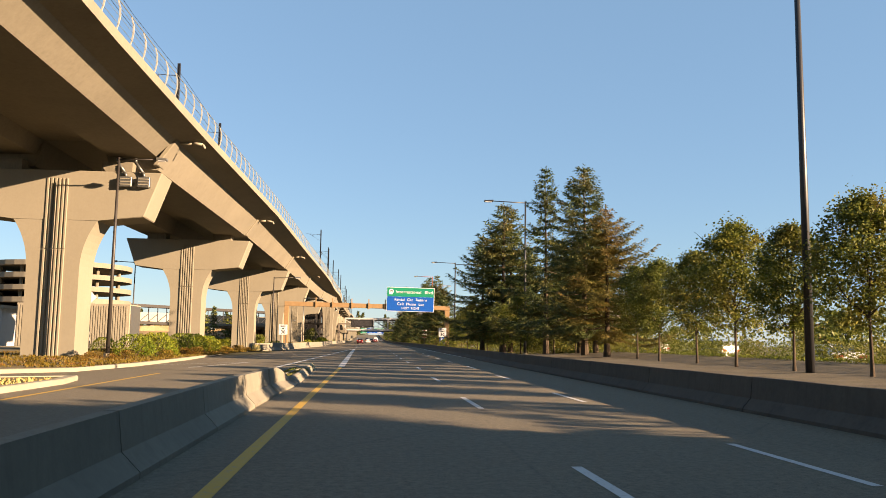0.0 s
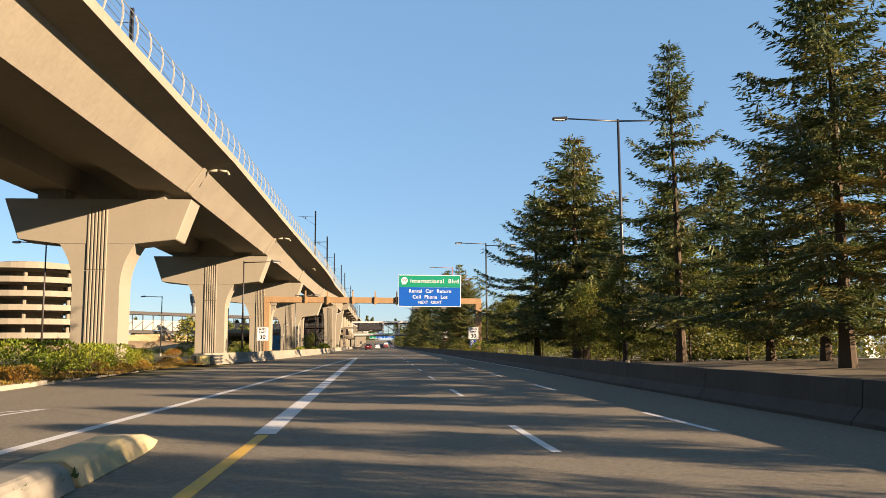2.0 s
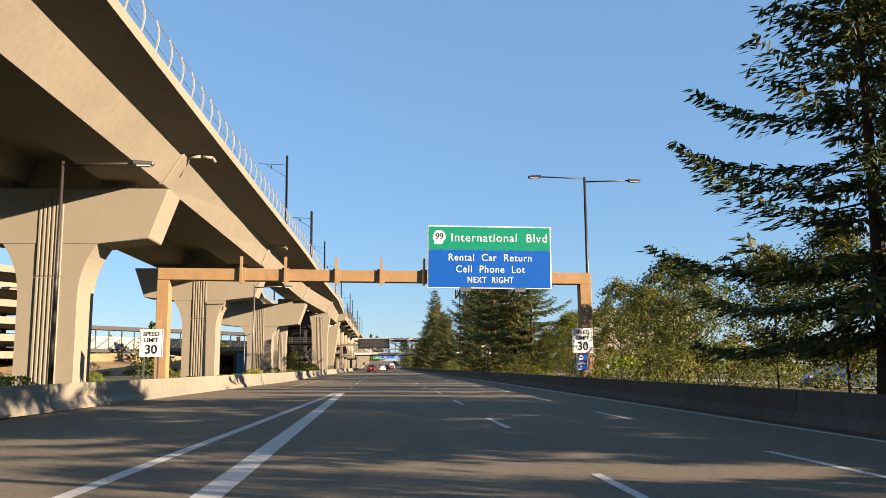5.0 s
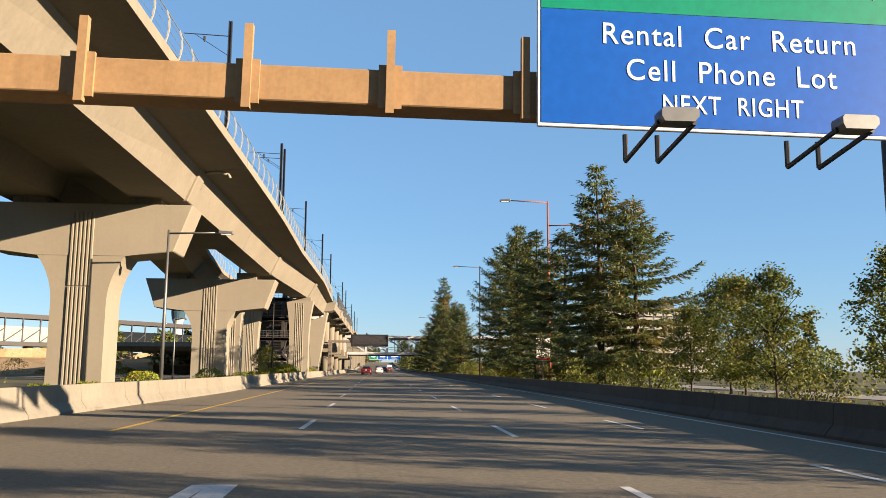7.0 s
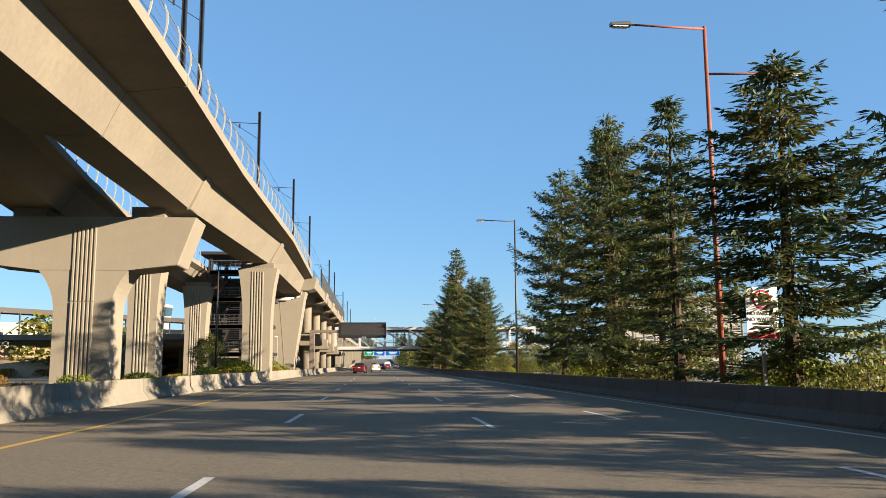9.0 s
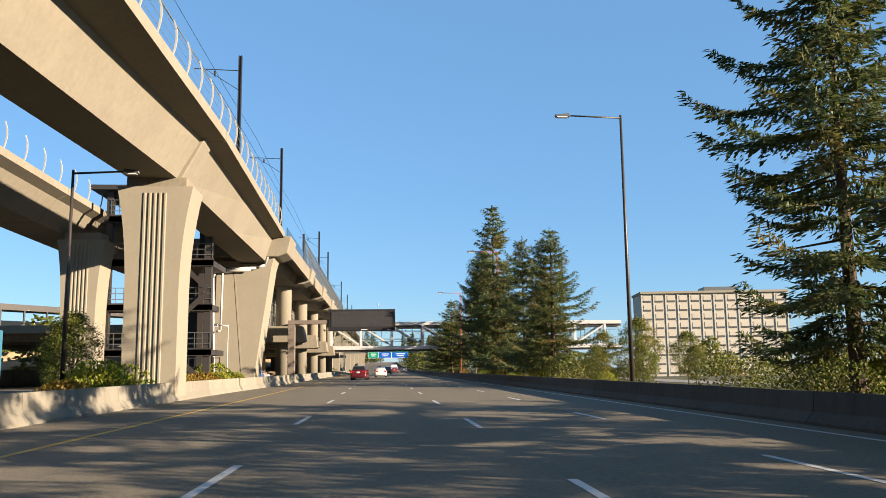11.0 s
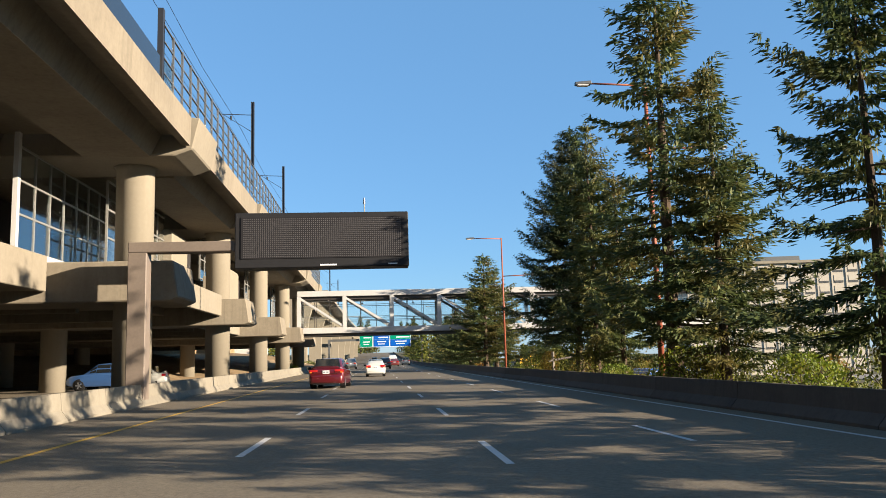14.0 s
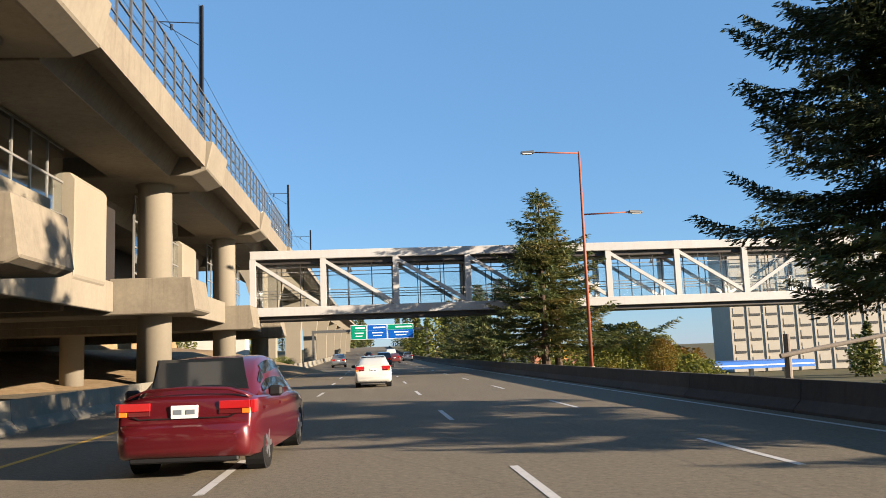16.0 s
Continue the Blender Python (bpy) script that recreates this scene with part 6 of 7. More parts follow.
    for s in (-1, 1):
        t = bmesh.new()
        zm = z0 + 0.38 * (zt - z0)
        box(t, min(s * 0.42, s * 0.80), max(s * 0.42, s * 0.80), yb - 0.012, yb + 0.05, zm, zt)
        box(t, min(s * 0.80, s * 0.853), max(s * 0.80, s * 0.853), yb + 0.02, yb + 0.24, z0, zt)
        tl = part("tail_light", bevelled(t, 0.008), M_TAIL, car)
        a = bmesh.new()
        box(a, min(s * 0.70, s * 0.80), max(s * 0.70, s * 0.80), yb - 0.011, yb + 0.05, z0, zm - 0.004)
        part("indicator", bevelled(a, 0.006), M_AMBER, tl)
        a = bmesh.new()
        box(a, min(s * 0.42, s * 0.695), max(s * 0.42, s * 0.695), yb - 0.011, yb + 0.05, z0, zm - 0.004)
        part("reversing_lens", bevelled(a, 0.006), M_TAIL_DARK, tl)
        hl = bmesh.new()
        yf = S["body"][-2][0]
        box(hl, min(s * 0.45, s * 0.76), max(s * 0.45, s * 0.76), yf - 0.1, yf + 0.07, 0.58, 0.70)
        part("headlight", bevelled(hl, 0.03), M_CLEAR, car)
    b = bmesh.new()
    box(b, -0.66, 0.66, 0.08, 0.2, S["body"][1][2] - 0.10, S["body"][1][2] - 0.01)
    part("bumper_skirt", bevelled(b, 0.02), M_BLACK, car)
    p = bmesh.new()
    box(p, -0.165, 0.165, yb - 0.02, yb + 0.05, z0 - 0.04, z0 + 0.12)
    pl = part("plate", bevelled(p, 0.005), M_SIGN_WHITE, car)
    q = bmesh.new()
    box(q, -0.13, -0.03, yb - 0.024, yb - 0.021, z0 + 0.012, z0 + 0.068)
    box(q, 0.02, 0.13, yb - 0.024, yb - 0.021, z0 + 0.012, z0 + 0.068)
    part("plate_bar", q, plain("grey_print", (0.12, 0.14, 0.16), 0.5), pl)
    if S["spoiler"]:
        sp = bmesh.new()
        loft(sp, [[(x, 0.14 + dy + 0.10 * (x / 0.78) ** 2, z + 0.07 - 0.14 * (x / 0.78) ** 4) for dy, z in ((0, zt + 0.08), (0.17, zt + 0.095), (0.17, zt + 0.12), (0, zt + 0.11))] for x in (-0.78, -0.7, -0.5, 0.0, 0.5, 0.7, 0.78)])
        part("spoiler", sp, paint, car, smooth=True)
        ln = bmesh.new()
        for a0, b0 in (((-0.62, yb - 0.02, z0), (-0.55, yb - 0.012, z0 - 0.035)), ((-0.55, yb - 0.012, z0 - 0.035), (0.55, yb - 0.012, z0 - 0.035)), ((0.55, yb - 0.012, z0 - 0.035), (0.62, yb - 0.02, z0))):
            beam(ln, a0, b0, 0.012, 0.012)
        part("boot_seam", ln, M_TRIM, car)
    return car


make_car(SEDAN, M_RED_CAR, pose(-2.23, 258.6, 0.0, 0, 0, -4), "dark red sedan with boot spoiler driving in lane", 1.10)
make_car(HATCH, M_WHITE_CAR, pose(0.45, 286.3, 0.0), "white hatchback driving in lane")
make_car(SUV, M_BLACK_CAR, pose(1.95, 342.0, rise(342)), "black sport utility car far ahead in lane")
make_car(SUV, M_SILVER_CAR, pose(-3.6, 352.0, rise(352)), "silver sport utility car far ahead in lane")
make_car(HATCH, M_MAROON_CAR, pose(4.1, 371.0, rise(371)), "maroon car far ahead in lane")
make_car(SEDAN, M_SILVER_CAR, pose(7.0, 390.0, rise(390)), "silver sedan far ahead in lane")
make_car(SUV, M_WHITE_CAR, pose(4.6, 410.0, rise(412), 0.6), "white van far ahead in lane", 1.2)
make_car(SEDAN, M_BLACK_CAR, pose(0.2, 430.0, rise(432), 0.6), "dark sedan far ahead in lane")
make_car(SUV, M_BLUE_CAR, pose(-14.5, 268.0, 0, 0, 0, 80), "blue parked car under the station deck")
make_car(SEDAN, M_WHITE_CAR, pose(-14.2, 274.0, 0, 0, 0, 95), "white parked car under the station deck")
make_car(SUV, M_SILVER_CAR, pose(-24.0, 262.0, 0, 0, 0, 85), "silver parked car under the station deck")
for i, (x, y, c, st) in enumerate(((24.5, 36, M_WHITE_CAR, SEDAN), (25.5, 52, M_SILVER_CAR, SUV), (24.8, 63, M_WHITE_CAR, SUV), (24.5, 84, M_SILVER_CAR, SEDAN), (24.0, 104, M_BLUE_CAR, SEDAN), (26.0, 300, M_BLUE_CAR, SUV), (30.0, 296, M_WHITE_CAR, SEDAN))):
    make_car(st, c, pose(x, y, lie(x, y), 0, 0, 20 * i), "car parked behind the roadside trees")

# ---------------------------------------------------------------- beyond the barriers
fr = tagged(strip("frontage_road", [-60 + 20 * i for i in range(17)], lambda y: 23.0, lambda y: 27.0, lambda y: 0.0, surface("pale_asphalt", (0.16, 0.145, 0.125), (0.24, 0.22, 0.19), 0.4, 20, 0.85), lift=-0.03), "pale side road behind the roadside trees", "road", kind="structure")
# ground under the station and walkway
yard = tagged(strip("station_yard", [200, 240, 300, 365], lambda y: -46, lambda y: -9.0, lambda y: 0.0, M_ASPHALT, lift=-0.02), "shaded asphalt yard under the station", "pavement", kind="structure")


def garage(x, y):
    """A round parking ramp: stacked spiral decks with parapets."""
    g = empty("parking_garage", pose(x, y, 0), "round multi-storey parking ramp of pale concrete", "parking garage")
    n = 40
    for k in range(6):
        z = 3.4 + 3.3 * k
        b = bmesh.new()
        R, r = 19.0, 8.0
        prof = [(r, z), (R, z), (R, z + 1.35), (R - 0.3, z + 1.35), (R - 0.3, z + 0.4), (r, z + 0.4)]
        rows = []
        for i in range(n + 1):
            a = 6.2832 * i / n
            rows.append([(math.cos(a) * q, math.sin(a) * q, h) for q, h in prof])
        loft(b, rows, caps=False)
        part("ramp_deck", b, M_CONCRETE, g)
    for i in range(10):
        a = 6.2832 * i / 10
        b = bmesh.new()
        tube(b, (math.cos(a) * 16, math.sin(a) * 16, 0), (math.cos(a) * 16, math.sin(a) * 16, 20), 0.5, 0.5, 8)
        part("column", b, M_OLD_CONCRETE, g)
    b = bmesh.new()
    tube(b, (0, 0, 0), (0, 0, 22.5), 7.9, 7.9, 24)
    part("core", b, M_OLD_CONCRETE, g)
    for k in range(5):
        b = bmesh.new()
        z = 3.4 + 3.3 * k
        box(b, -90, -14, -14, 20, z, z + 1.3)
        part("parking_deck", b, M_CONCRETE, g)
    # Plain dark backing across the rear of the parking decks.
    b = bmesh.new()
    box(b, -88, -12, 14, 18, 0, 18)
    part("rear_wall", b, M_DARK_STEEL, g)
    return g


garage(-88.0, 240.0)
cont = empty("site_container", pose(-24.2, 66.0, 0.05), "pale grey corrugated steel site container", "container")
b = bmesh.new()
box(b, -4.6, 4.4, 0, 3.2, 0.25, 3.9)
part("shell", bevelled(b, 0.03), M_KERB, cont)
for i in range(44):
    b = bmesh.new()
    box(b, -4.5 + 0.2 * i, -4.38 + 0.2 * i, -0.04, 0.0, 0.4, 3.75)
    part("rib", b, M_KERB, cont)
b = bmesh.new()
box(b, 4.4, 4.45, 0.2, 3.0, 0.35, 3.8)
part("end_door", b, M_LAMP_STEEL, cont)
dia = empty("diamond_sign", pose(-22.0, 62.0, 0), "white diamond traffic board on a stand", "sign board")
b = bmesh.new()
loft(b, [[(x, yy, 4.3 + z) for x, z in ((0, -0.75), (0.75, 0), (0, 0.75), (-0.75, 0))] for yy in (-0.02, 0.02)])
part("board", b, M_SIGN_WHITE, dia)
b = bmesh.new()
for dx in (-0.5, 0.5):
    tube(b, (dx, 0.1, 0), (0, 0.05, 3.8), 0.03, 0.03, 6)
part("stand", b, M_LAMP_STEEL, dia)
hut = empty("low_building", pose(-47.0, 92.0, 0), "low white building with a flat roof", "building")
b = bmesh.new()
box(b, -14, 6, 0, 8, 0, 4.2)
part("wall", b, M_WHITE_STEEL, hut)
b = bmesh.new()
box(b, -14.4, 6.4, -0.4, 8.4, 4.2, 4.6)
part("roof", b, M_KERB, hut)
b = bmesh.new()
box(b, 2.0, 3.6, -0.05, 0.0, 0.9, 2.6)
part("window", b, M_DARK_GLASS, hut)

# long enclosed walkway on the far side of the yard
# Cream colour gives the first walkway panes their bright reflection.
M_REFLECTING_PANE = surface("cream_reflection_pane", (0.20, 0.185, 0.155), (0.30, 0.28, 0.24), 0.25, 2.0, 0.4, relief=0.02)
wk = tagged(new("covered_walkway"), "long dark steel and glass elevated walkway", "walkway")
X0, Y0, X1, Y1 = -92.0, 235.0, -30.0, 330.0
dirv = Vector((X1 - X0, Y1 - Y0, 0))
ln = dirv.length
wk.matrix_basis = Matrix.Translation((X0, Y0, 0)) @ pose(0, 0, 0, 0, 0, math.degrees(math.atan2(Y1 - Y0, X1 - X0)))
for z0, z1, nm, mt in ((5.2, 6.0, "floor_beam", M_DARK_STEEL), (10.6, 11.5, "roof", M_DARK_STEEL)):
    b = bmesh.new()
    box(b, 0, ln, -2, 2, z0, z1)
    part(nm, b, mt, wk)
nb = 30
for i in range(nb):
    a, c = ln * i / nb, ln * (i + 1) / nb
    b = bmesh.new()
    box(b, a + 0.12, c - 0.12, -1.9, -1.85, 6.1, 9.0)
    part("pane", b, M_REFLECTING_PANE if i < 15 else M_DARK_GLASS, wk)
    b = bmesh.new()
    box(b, a - 0.12, a + 0.12, -2.0, -1.8, 6.0, 10.6)
    part("mullion", b, M_BLACK_POLE, wk)
    b = bmesh.new()
    beam(b, (a, -2.02, 6.0), (c, -2.02, 8.6), 0.1, 0.18)
    part("brace", b, M_BLACK_POLE, wk)
for i in range(7):
    b = bmesh.new()
    x = ln * (i + 0.5) / 7
    box(b, x - 0.6, x + 0.6, -0.8, 0.8, 0, 5.2)
    part("pier", b, M_OLD_CONCRETE, wk)
# the dry slope and low wall below the walkway
b = bmesh.new()
rng = random.Random(29)
rows = []
for k in range(37):
    x = -55 + 5.0 * k
    crest = 4.6 + 0.3 * math.sin(0.7 * k)
    rows.append([b.verts.new((x + 0.6 * math.sin(2.1 * k + i), y - 0.8 * math.sin(1.3 * k), z + (0.25 * math.sin(1.7 * k + 2 * i) if 0 < i < 3 else 0))) for i, (y, z) in enumerate(((-24, -0.1), (-17, 1.1), (-10, 2.3), (-4, 3.0), (-3.9, crest), (6, crest)))])
for ra, rb in zip(rows, rows[1:]):
    for i in range(5):
        b.faces.new((ra[i], rb[i], rb[i + 1], ra[i + 1]))
bank = tagged(part("retaining_bank", b, surface("dry_bank", (0.105, 0.06, 0.022), (0.27, 0.205, 0.125), 0.13, 1.6, 0.95, relief=0.6)), "ochre dry slope with a pale wall below the walkway", "bank", kind="structure")
bank.matrix_basis = wk.matrix_basis.copy()

tower = empty("control_tower", pose(-167.0, 800.0, 0), "distant white airport control tower", "control tower")
b = bmesh.new()
loft(b, [[(r * math.cos(6.2832 * i / 16), r * math.sin(6.2832 * i / 16), z) for i in range(16)] for r, z in ((4.4, 0), (4.0, 38), (5.2, 41))])
part("shaft", b, M_WHITE_STEEL, tower)
b = bmesh.new()
loft(b, [[(r * math.cos(6.2832 * i / 16), r * math.sin(6.2832 * i / 16), z) for i in range(16)] for r, z in ((5.2, 41), (6.0, 47), (5.4, 48))])
part("cab", b, M_BLUE_GLASS, tower)
b = bmesh.new()
loft(b, [[(r * math.cos(6.2832 * i / 16), r * math.sin(6.2832 * i / 16), z) for i in range(16)] for r, z in ((6.2, 48), (6.2, 49.5), (2.0, 51))])
part("roof", b, M_WHITE_STEEL, tower)
eq = empty("water_tank", pose(-22.0, 208.0, 0), "dark equipment enclosure with blue tarpaulin", "enclosure")
b = bmesh.new()
box(b, -1.8, 1.8, -1.5, 1.5, 0, 3.6)
part("body", bevelled(b, 0.05), plain("blue_tarpaulin", (0.02, 0.10, 0.16), 0.6), eq)


M_HOTEL = surface("pale_render", (0.33, 0.30, 0.245), (0.39, 0.36, 0.30), 0.3, 4.0, 0.8, relief=0.05, streak=0.3, streak_col=(0.27, 0.24, 0.19))


M_HOTEL_PANE = plain("curtained_hotel_glass", (0.075, 0.072, 0.066), 0.25)


def hotel(x, y):
    """A slab hotel with bays, spandrels and a flat roof."""
    h = empty("hotel", pose(x, y, -6.9, 0, 0, -8), "pale grey concrete hotel slab with many windows", "hotel")
    b = bmesh.new()
    box(b, 0, 53.2, 0.3, 18, 0, 34.5)
    part("wall", b, M_HOTEL, h)
    win = None
    for f in range(10):
        for c in range(12):
            if win is None:
                b = bmesh.new()
                box(b, 0.75, 3.55, 0.2, 0.28, 0.6, 2.9)
                win = part("window", b, M_HOTEL, h, "pale blind over a strip of dark glass")
                pn = bmesh.new()
                box(pn, 0.8, 2.1, 0.14, 0.19, 0.62, 1.25)
                box(pn, 2.2, 3.5, 0.14, 0.19, 0.62, 1.25)
                pane = part("pane", pn, M_HOTEL_PANE, win)
                ob = win
            else:
                ob = new("window", win.data)
                ob.parent = h
                cc = new("pane", pane.data)
                cc.parent = ob
            ob.matrix_basis = pose(0.1 + 4.4 * c, 0, 1.0 + 3.3 * f)
    for c in range(13):
        b = bmesh.new()
        box(b, 4.4 * c, 4.4 * c + 0.4, 0.08, 0.29, 0, 34.2)
        part("pilaster", b, M_HOTEL, h)
    b = bmesh.new()
    box(b, -0.4, 53.6, -0.5, 18.4, 34.5, 35.3)
    part("roof", b, M_KERB, h)
    b = bmesh.new()
    box(b, 24, 36, 3, 12, 35.3, 37.0)
    part("plant_room", b, M_LAMP_STEEL, h)
    return h


hotel(97.5, 460.0)
fuel = empty("fuel_station", pose(54.0, 372.0, -6.95), "fuel station canopy with blue and white edge", "fuel station")
b = bmesh.new()
box(b, 0, 16.5, 0, 10, 4.0, 5.1)
part("canopy", b, plain("blue_canopy", (0.02, 0.12, 0.42), 0.4), fuel)
b = bmesh.new()
box(b, -0.04, 16.54, -0.04, 10.04, 4.4, 4.62)
part("canopy_stripe", b, M_SIGN_WHITE, fuel)
for x in (2, 8, 14):
    b = bmesh.new()
    box(b, x - 0.3, x + 0.3, 4, 4.6, 0, 4.0)
    part("post", b, M_SIGN_WHITE, fuel)
ys = empty("roadside_board", pose(40.0, 420.0, -6.9), "yellow roadside board on a post", "sign board")
b = bmesh.new()
box(b, -3, 3, 0, 0.4, 6.0, 8.6)
part("board", b, plain("yellow_board", (0.7, 0.36, 0.02), 0.5), ys)
b = bmesh.new()
tube(b, (0, 0.5, 0), (0, 0.5, 6.5), 0.2, 0.2, 8)
part("post", b, M_LAMP_STEEL, ys)
for x, y, w, hh, c in ((62, 520, 16, 7, (0.35, 0.16, 0.1)), (44, 500, 10, 6, (0.45, 0.4, 0.34)), (-60, 520, 40, 12, (0.42, 0.38, 0.33))):
    bl = empty("distant_building", pose(x, y, lie(x, y)), "plain distant low building", "building")
    b = bmesh.new()
    box(b, -w / 2, w / 2, 0, 10, -3, hh)
    part("wall", b, surface("distant_wall", tuple(v * 0.85 for v in c), c, 0.3, 3, 0.85), bl)
    b = bmesh.new()
    box(b, -w / 2 - 0.4, w / 2 + 0.4, -0.4, 10.4, hh, hh + 0.5)
    part("roof", b, M_KERB, bl)

# the three guide signs far ahead
far_g = tagged(new("far_sign_gantry"), "distant sign gantry with three green and blue signs", "sign gantry")
FY = 395.0
b = bmesh.new()
box(b, -9.8, 11.0, FY, FY + 0.5, 5.6, 6.1)
part("beam", b, M_LAMP_STEEL, far_g)
for x in (-9.6, 10.8):
    b = bmesh.new()
    box(b, x - 0.2, x + 0.2, FY, FY + 0.4, 0, 5.6)
    part("post", b, M_LAMP_STEEL, far_g)
for x0, x1, top in ((-2.9, -0.05, M_SIGN_GREEN), (0.05, 3.6, M_SIGN_BLUE), (3.7, 8.3, M_SIGN_GREEN)):
    fs = empty("guide_sign", pose(x0, FY - 0.4, 4.2), "distant green and blue guide sign with white marks", "road sign", "signs on the far gantry")
    w = x1 - x0
    b = bmesh.new()
    box(b, 0, w, 0, 0.1, 0, 2.6)
    part("panel", b, M_SIGN_WHITE, fs)
    b = bmesh.new()
    box(b, 0.08, w - 0.08, -0.02, -0.001, 0.08, 1.6)
    part("lower_field", b, M_SIGN_BLUE if x0 > 0 else M_SIGN_GREEN, fs)
    b = bmesh.new()
    box(b, 0.08, w - 0.08, -0.02, -0.001, 1.62, 2.52)
    part("upper_field", b, top, fs)
    for xa, xb, za, zb in ((0.3 * w, w - 0.3, 1.95, 2.2), (0.25 * w, w * 0.8, 1.05, 1.25), (0.3 * w, w * 0.72, 0.55, 0.72)):
        b = bmesh.new()
        box(b, xa, xb, -0.03, -0.022, za, zb)
        part("white_bar", b, M_SIGN_WHITE, fs)

# the line goes on beyond the footbridge, swinging over to the right
ext = tagged(new("far_viaduct"), "pale concrete viaduct curving away beyond the footbridge", "viaduct")
pts = [(-10.6 + 0.00006 * (y - 336) ** 2, y) for y in range(336, 600, 31)]
for (xa, ya), (xb, yb) in zip(pts, pts[1:]):
    b = bmesh.new()
    loft(b, [[(x - 2.0, y, 9.6), (x + 1.4, y, 9.6), (x + 2.2, y, 11.0), (x + 4.2, y, 11.4), (x + 4.2, y, 11.9), (x - 5.0, y, 11.9), (x - 5.0, y, 11.4), (x - 2.8, y, 11.0)] for x, y in ((xa, ya + 0.03), (xb, yb - 0.03))])
    part("box_girder", b, M_CONCRETE, ext)
    b = bmesh.new()
    loft(b, [[(xa - w, ya - 0.9, z), (xa + w, ya - 0.9, z), (xa + w, ya + 0.9, z), (xa - w, ya + 0.9, z)] for z, w in ((-0.1, 1.05), (5.2, 1.1), (7.6, 1.4), (9.58, 2.0))])
    part("pier", b, M_PIER, ext)


# ---------------------------------------------------------------- far trees
def far_tree_mesh(seed, h, r, pointed, count=560, leaf=1.0):
    rng = random.Random(seed)
    bm = bmesh.new()
    for i in range(count):
        f = rng.random()
        k = (1 - f) ** 0.8 if pointed else math.sin(math.pi * (0.1 + 0.85 * f)) ** 0.6
        a, q = rng.random() * 6.28, rng.random() ** 0.5
        o = Vector((math.cos(a) * r * k * q, math.sin(a) * r * k * q, h * (0.05 + 0.93 * f)))
        t = Vector((rng.uniform(-1, 1), rng.uniform(-1, 1), rng.uniform(-0.6, 0.6))).normalized()
        w = t.cross(Vector((rng.uniform(-1, 1), rng.uniform(-1, 1), 0.8))).normalized()
        spray(bm, o, t, w, leaf * rng.uniform(0.7, 1.3), leaf * rng.uniform(0.25, 0.45))
    return bm


far_kinds = []
for s, (h, r, pt, mt) in enumerate(((13, 3.0, True, M_NEEDLE), (10, 4.2, False, M_LEAF), (9, 4.0, False, M_AUTUMN), (16, 3.2, True, M_NEEDLE), (8, 3.6, False, M_LEAF), (7, 3.4, False, M_AUTUMN))):
    t = empty("distant_tree", pose(0, 0, 0), "distant tree on the skyline", "tree", "distant trees")
    part("trunk", trunk_mesh(h * 0.8, 0.25, s), M_BARK, t)
    part("crown", far_tree_mesh(90 + s, h, r, pt, 3600 if s > 3 else 560, 0.36 if s > 3 else 1.0), mt, t)
    far_kinds.append(t)
rng = random.Random(17)
FAR = []
for i in range(70):
    FAR.append((rng.uniform(25, 130), rng.uniform(380, 520), rng.choice((0, 1, 1, 2, 3)), rng.uniform(0.5, 0.95)))
for i in range(60):
    FAR.append((rng.uniform(-120, 130), rng.uniform(600, 700), rng.choice((0, 1, 3, 3)), rng.uniform(0.7, 1.2)))
for i in range(40):
    FAR.append((rng.uniform(-170, -40), rng.uniform(380, 560), rng.choice((0, 1, 3)), rng.uniform(0.6, 1.0)))
for i in range(46):
    FAR.append((rng.uniform(32, 80), rng.uniform(10, 330), rng.choice((1, 1, 0, 2)), rng.uniform(0.35, 0.55)))
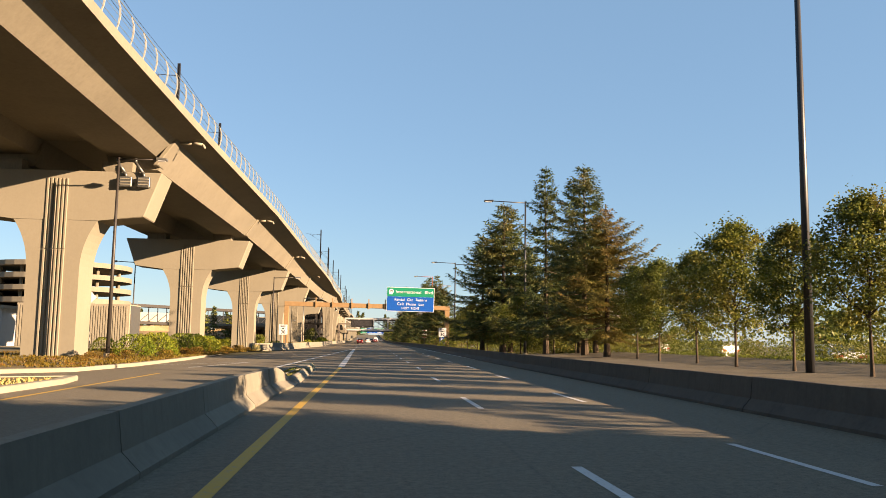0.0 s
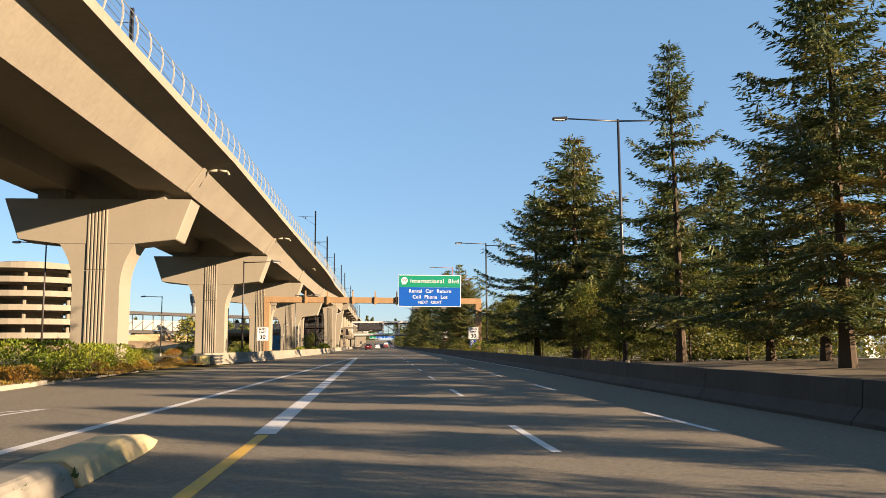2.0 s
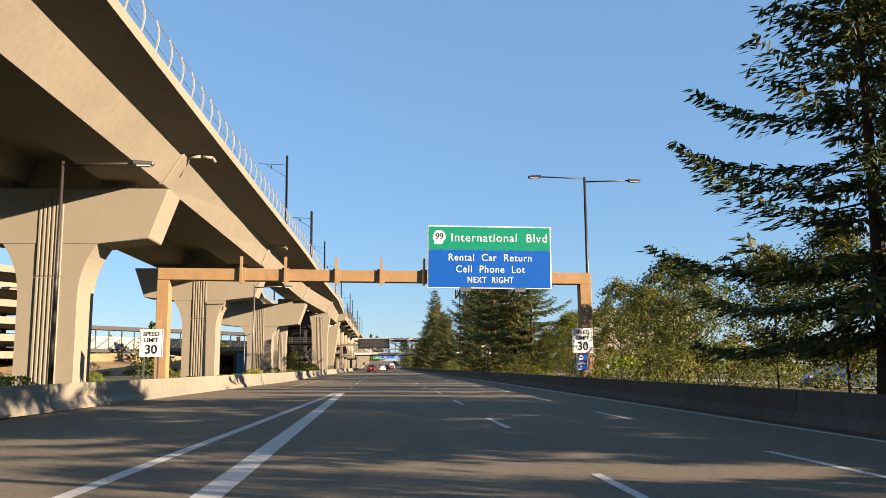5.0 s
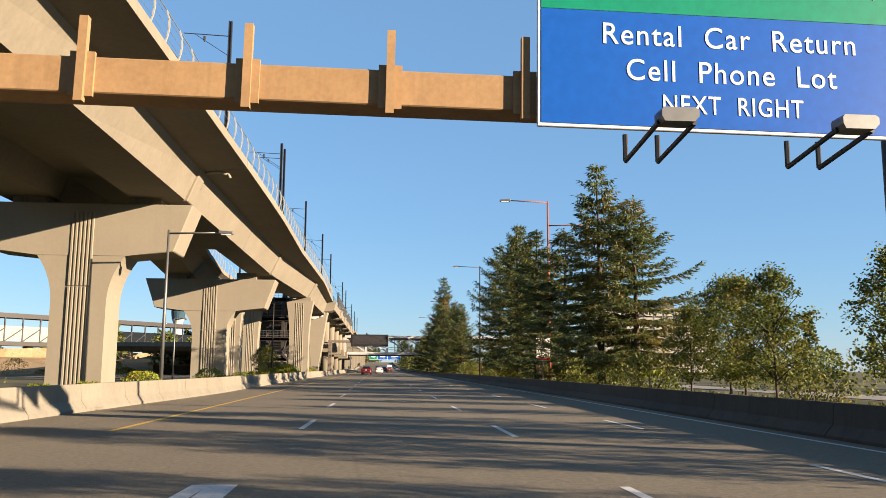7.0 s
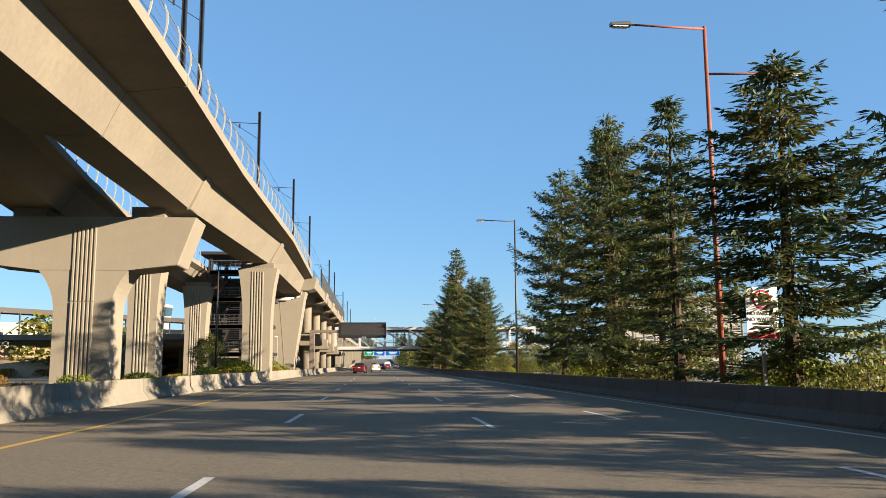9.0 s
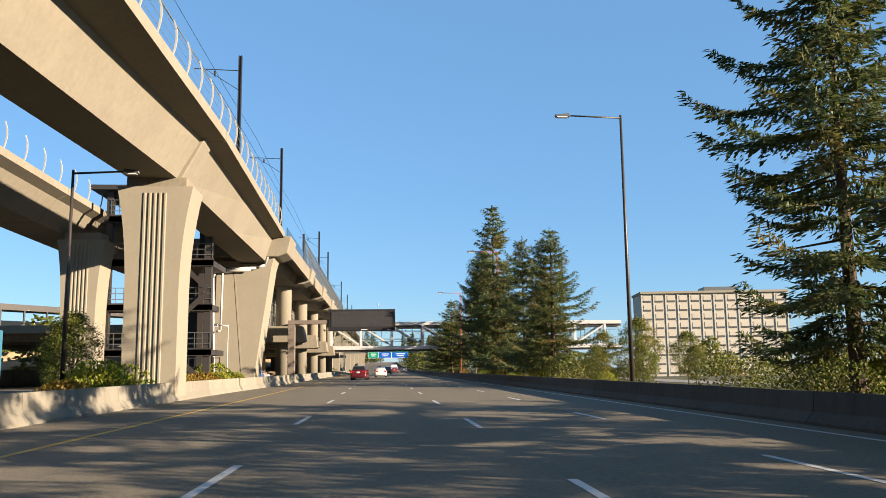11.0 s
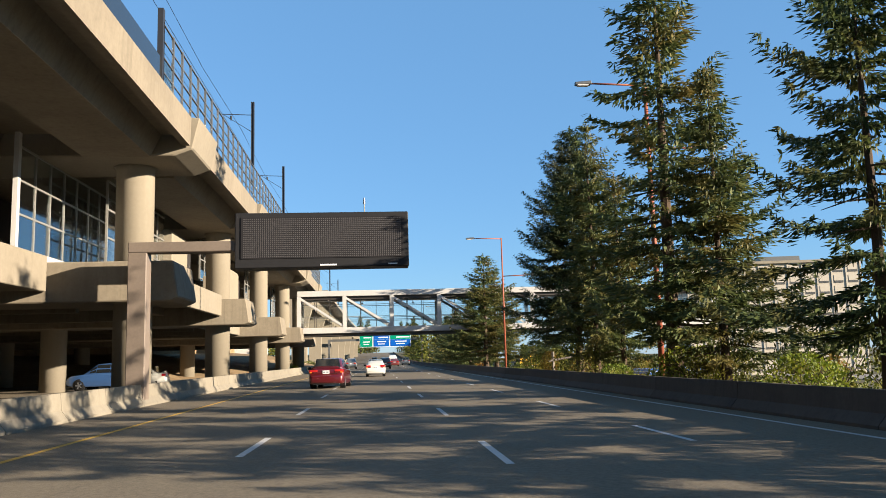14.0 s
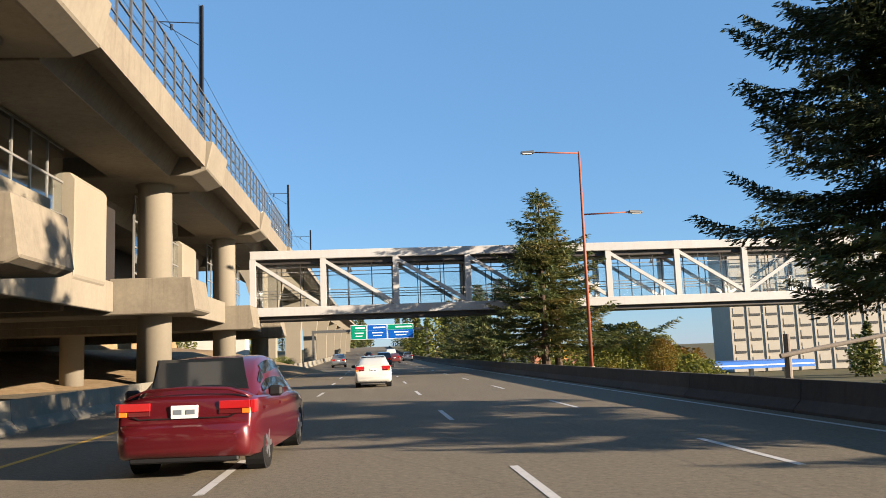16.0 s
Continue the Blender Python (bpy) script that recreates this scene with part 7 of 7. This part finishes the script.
for i in range(12):
    FAR.append((rng.uniform(11.5, 16), 395 + 14 * i, rng.choice((0, 3, 1)), rng.uniform(0.6, 0.9)))
for x, y, k, s in ((-40, 215, 3, 0.6), (28, 331, 5, 0.9), (31, 334, 5, 0.95), (33.5, 331, 4, 0.9), (36, 333, 4, 0.85), (30, 338, 5, 0.85), (23, 318, 4, 0.7), (20.5, 316, 4, 0.55), (25, 322, 4, 0.7), (18, 296, 5, 0.3), (19.5, 300, 4, 0.35), (-42, 290, 1, 0.8), (-46, 280, 1, 0.9), (-52, 300, 1, 0.9), (-48, 312, 0, 0.8), (-55, 270, 1, 1.0), (-44, 330, 1, 0.9)):
    FAR.append((x, y, k, s))
used = set()
for i, (x, y, k, s) in enumerate(FAR):
    if 90 < x < 180 and 440 < y < 500 or 340 < y < 500 and 0.41 < x / (y - 247) < 0.62:
        continue
    m = pose(x, y, lie(x, y) - 0.05, 0, 0, 33 * i)
    if k in used:
        t = copy_thing(far_kinds[k], m)
    else:
        used.add(k)
        t = far_kinds[k]
        t.matrix_basis = m
    t.scale = (s, s, s)


def timber_rail(x, y, h, z, run, end):
    r = empty("timber_rail", pose(x, y, lie(x, y)), "weathered grey timber post with a long rail", "post")
    b = bmesh.new()
    tube(b, (0, 0, 0), (0.03, 0, h), 0.11, 0.10, 10)
    part("post", b, M_TIMBER, r)
    b = bmesh.new()
    tube(b, (-0.3, -0.16, z), (run, -0.16, end), 0.07, 0.06, 10)
    part("rail", b, M_TIMBER, r)


M_TIMBER = surface("weathered_timber", (0.11, 0.095, 0.08), (0.19, 0.165, 0.14), 1.0, 14, 0.9, relief=0.4)
timber_rail(12.9, 271.2, 1.75, 1.1, 5.0, 1.9)
low = empty("retaining_wall", pose(-38.0, 300.0, 0), "pale sunlit concrete wall behind the station yard", "wall")
for k in range(9):
    b = bmesh.new()
    box(b, 0, 0.4, -60 + 12 * k + 0.03, -48 + 12 * k - 0.03, -0.1, 1.6)
    part("panel", b, M_BARRIER, low)
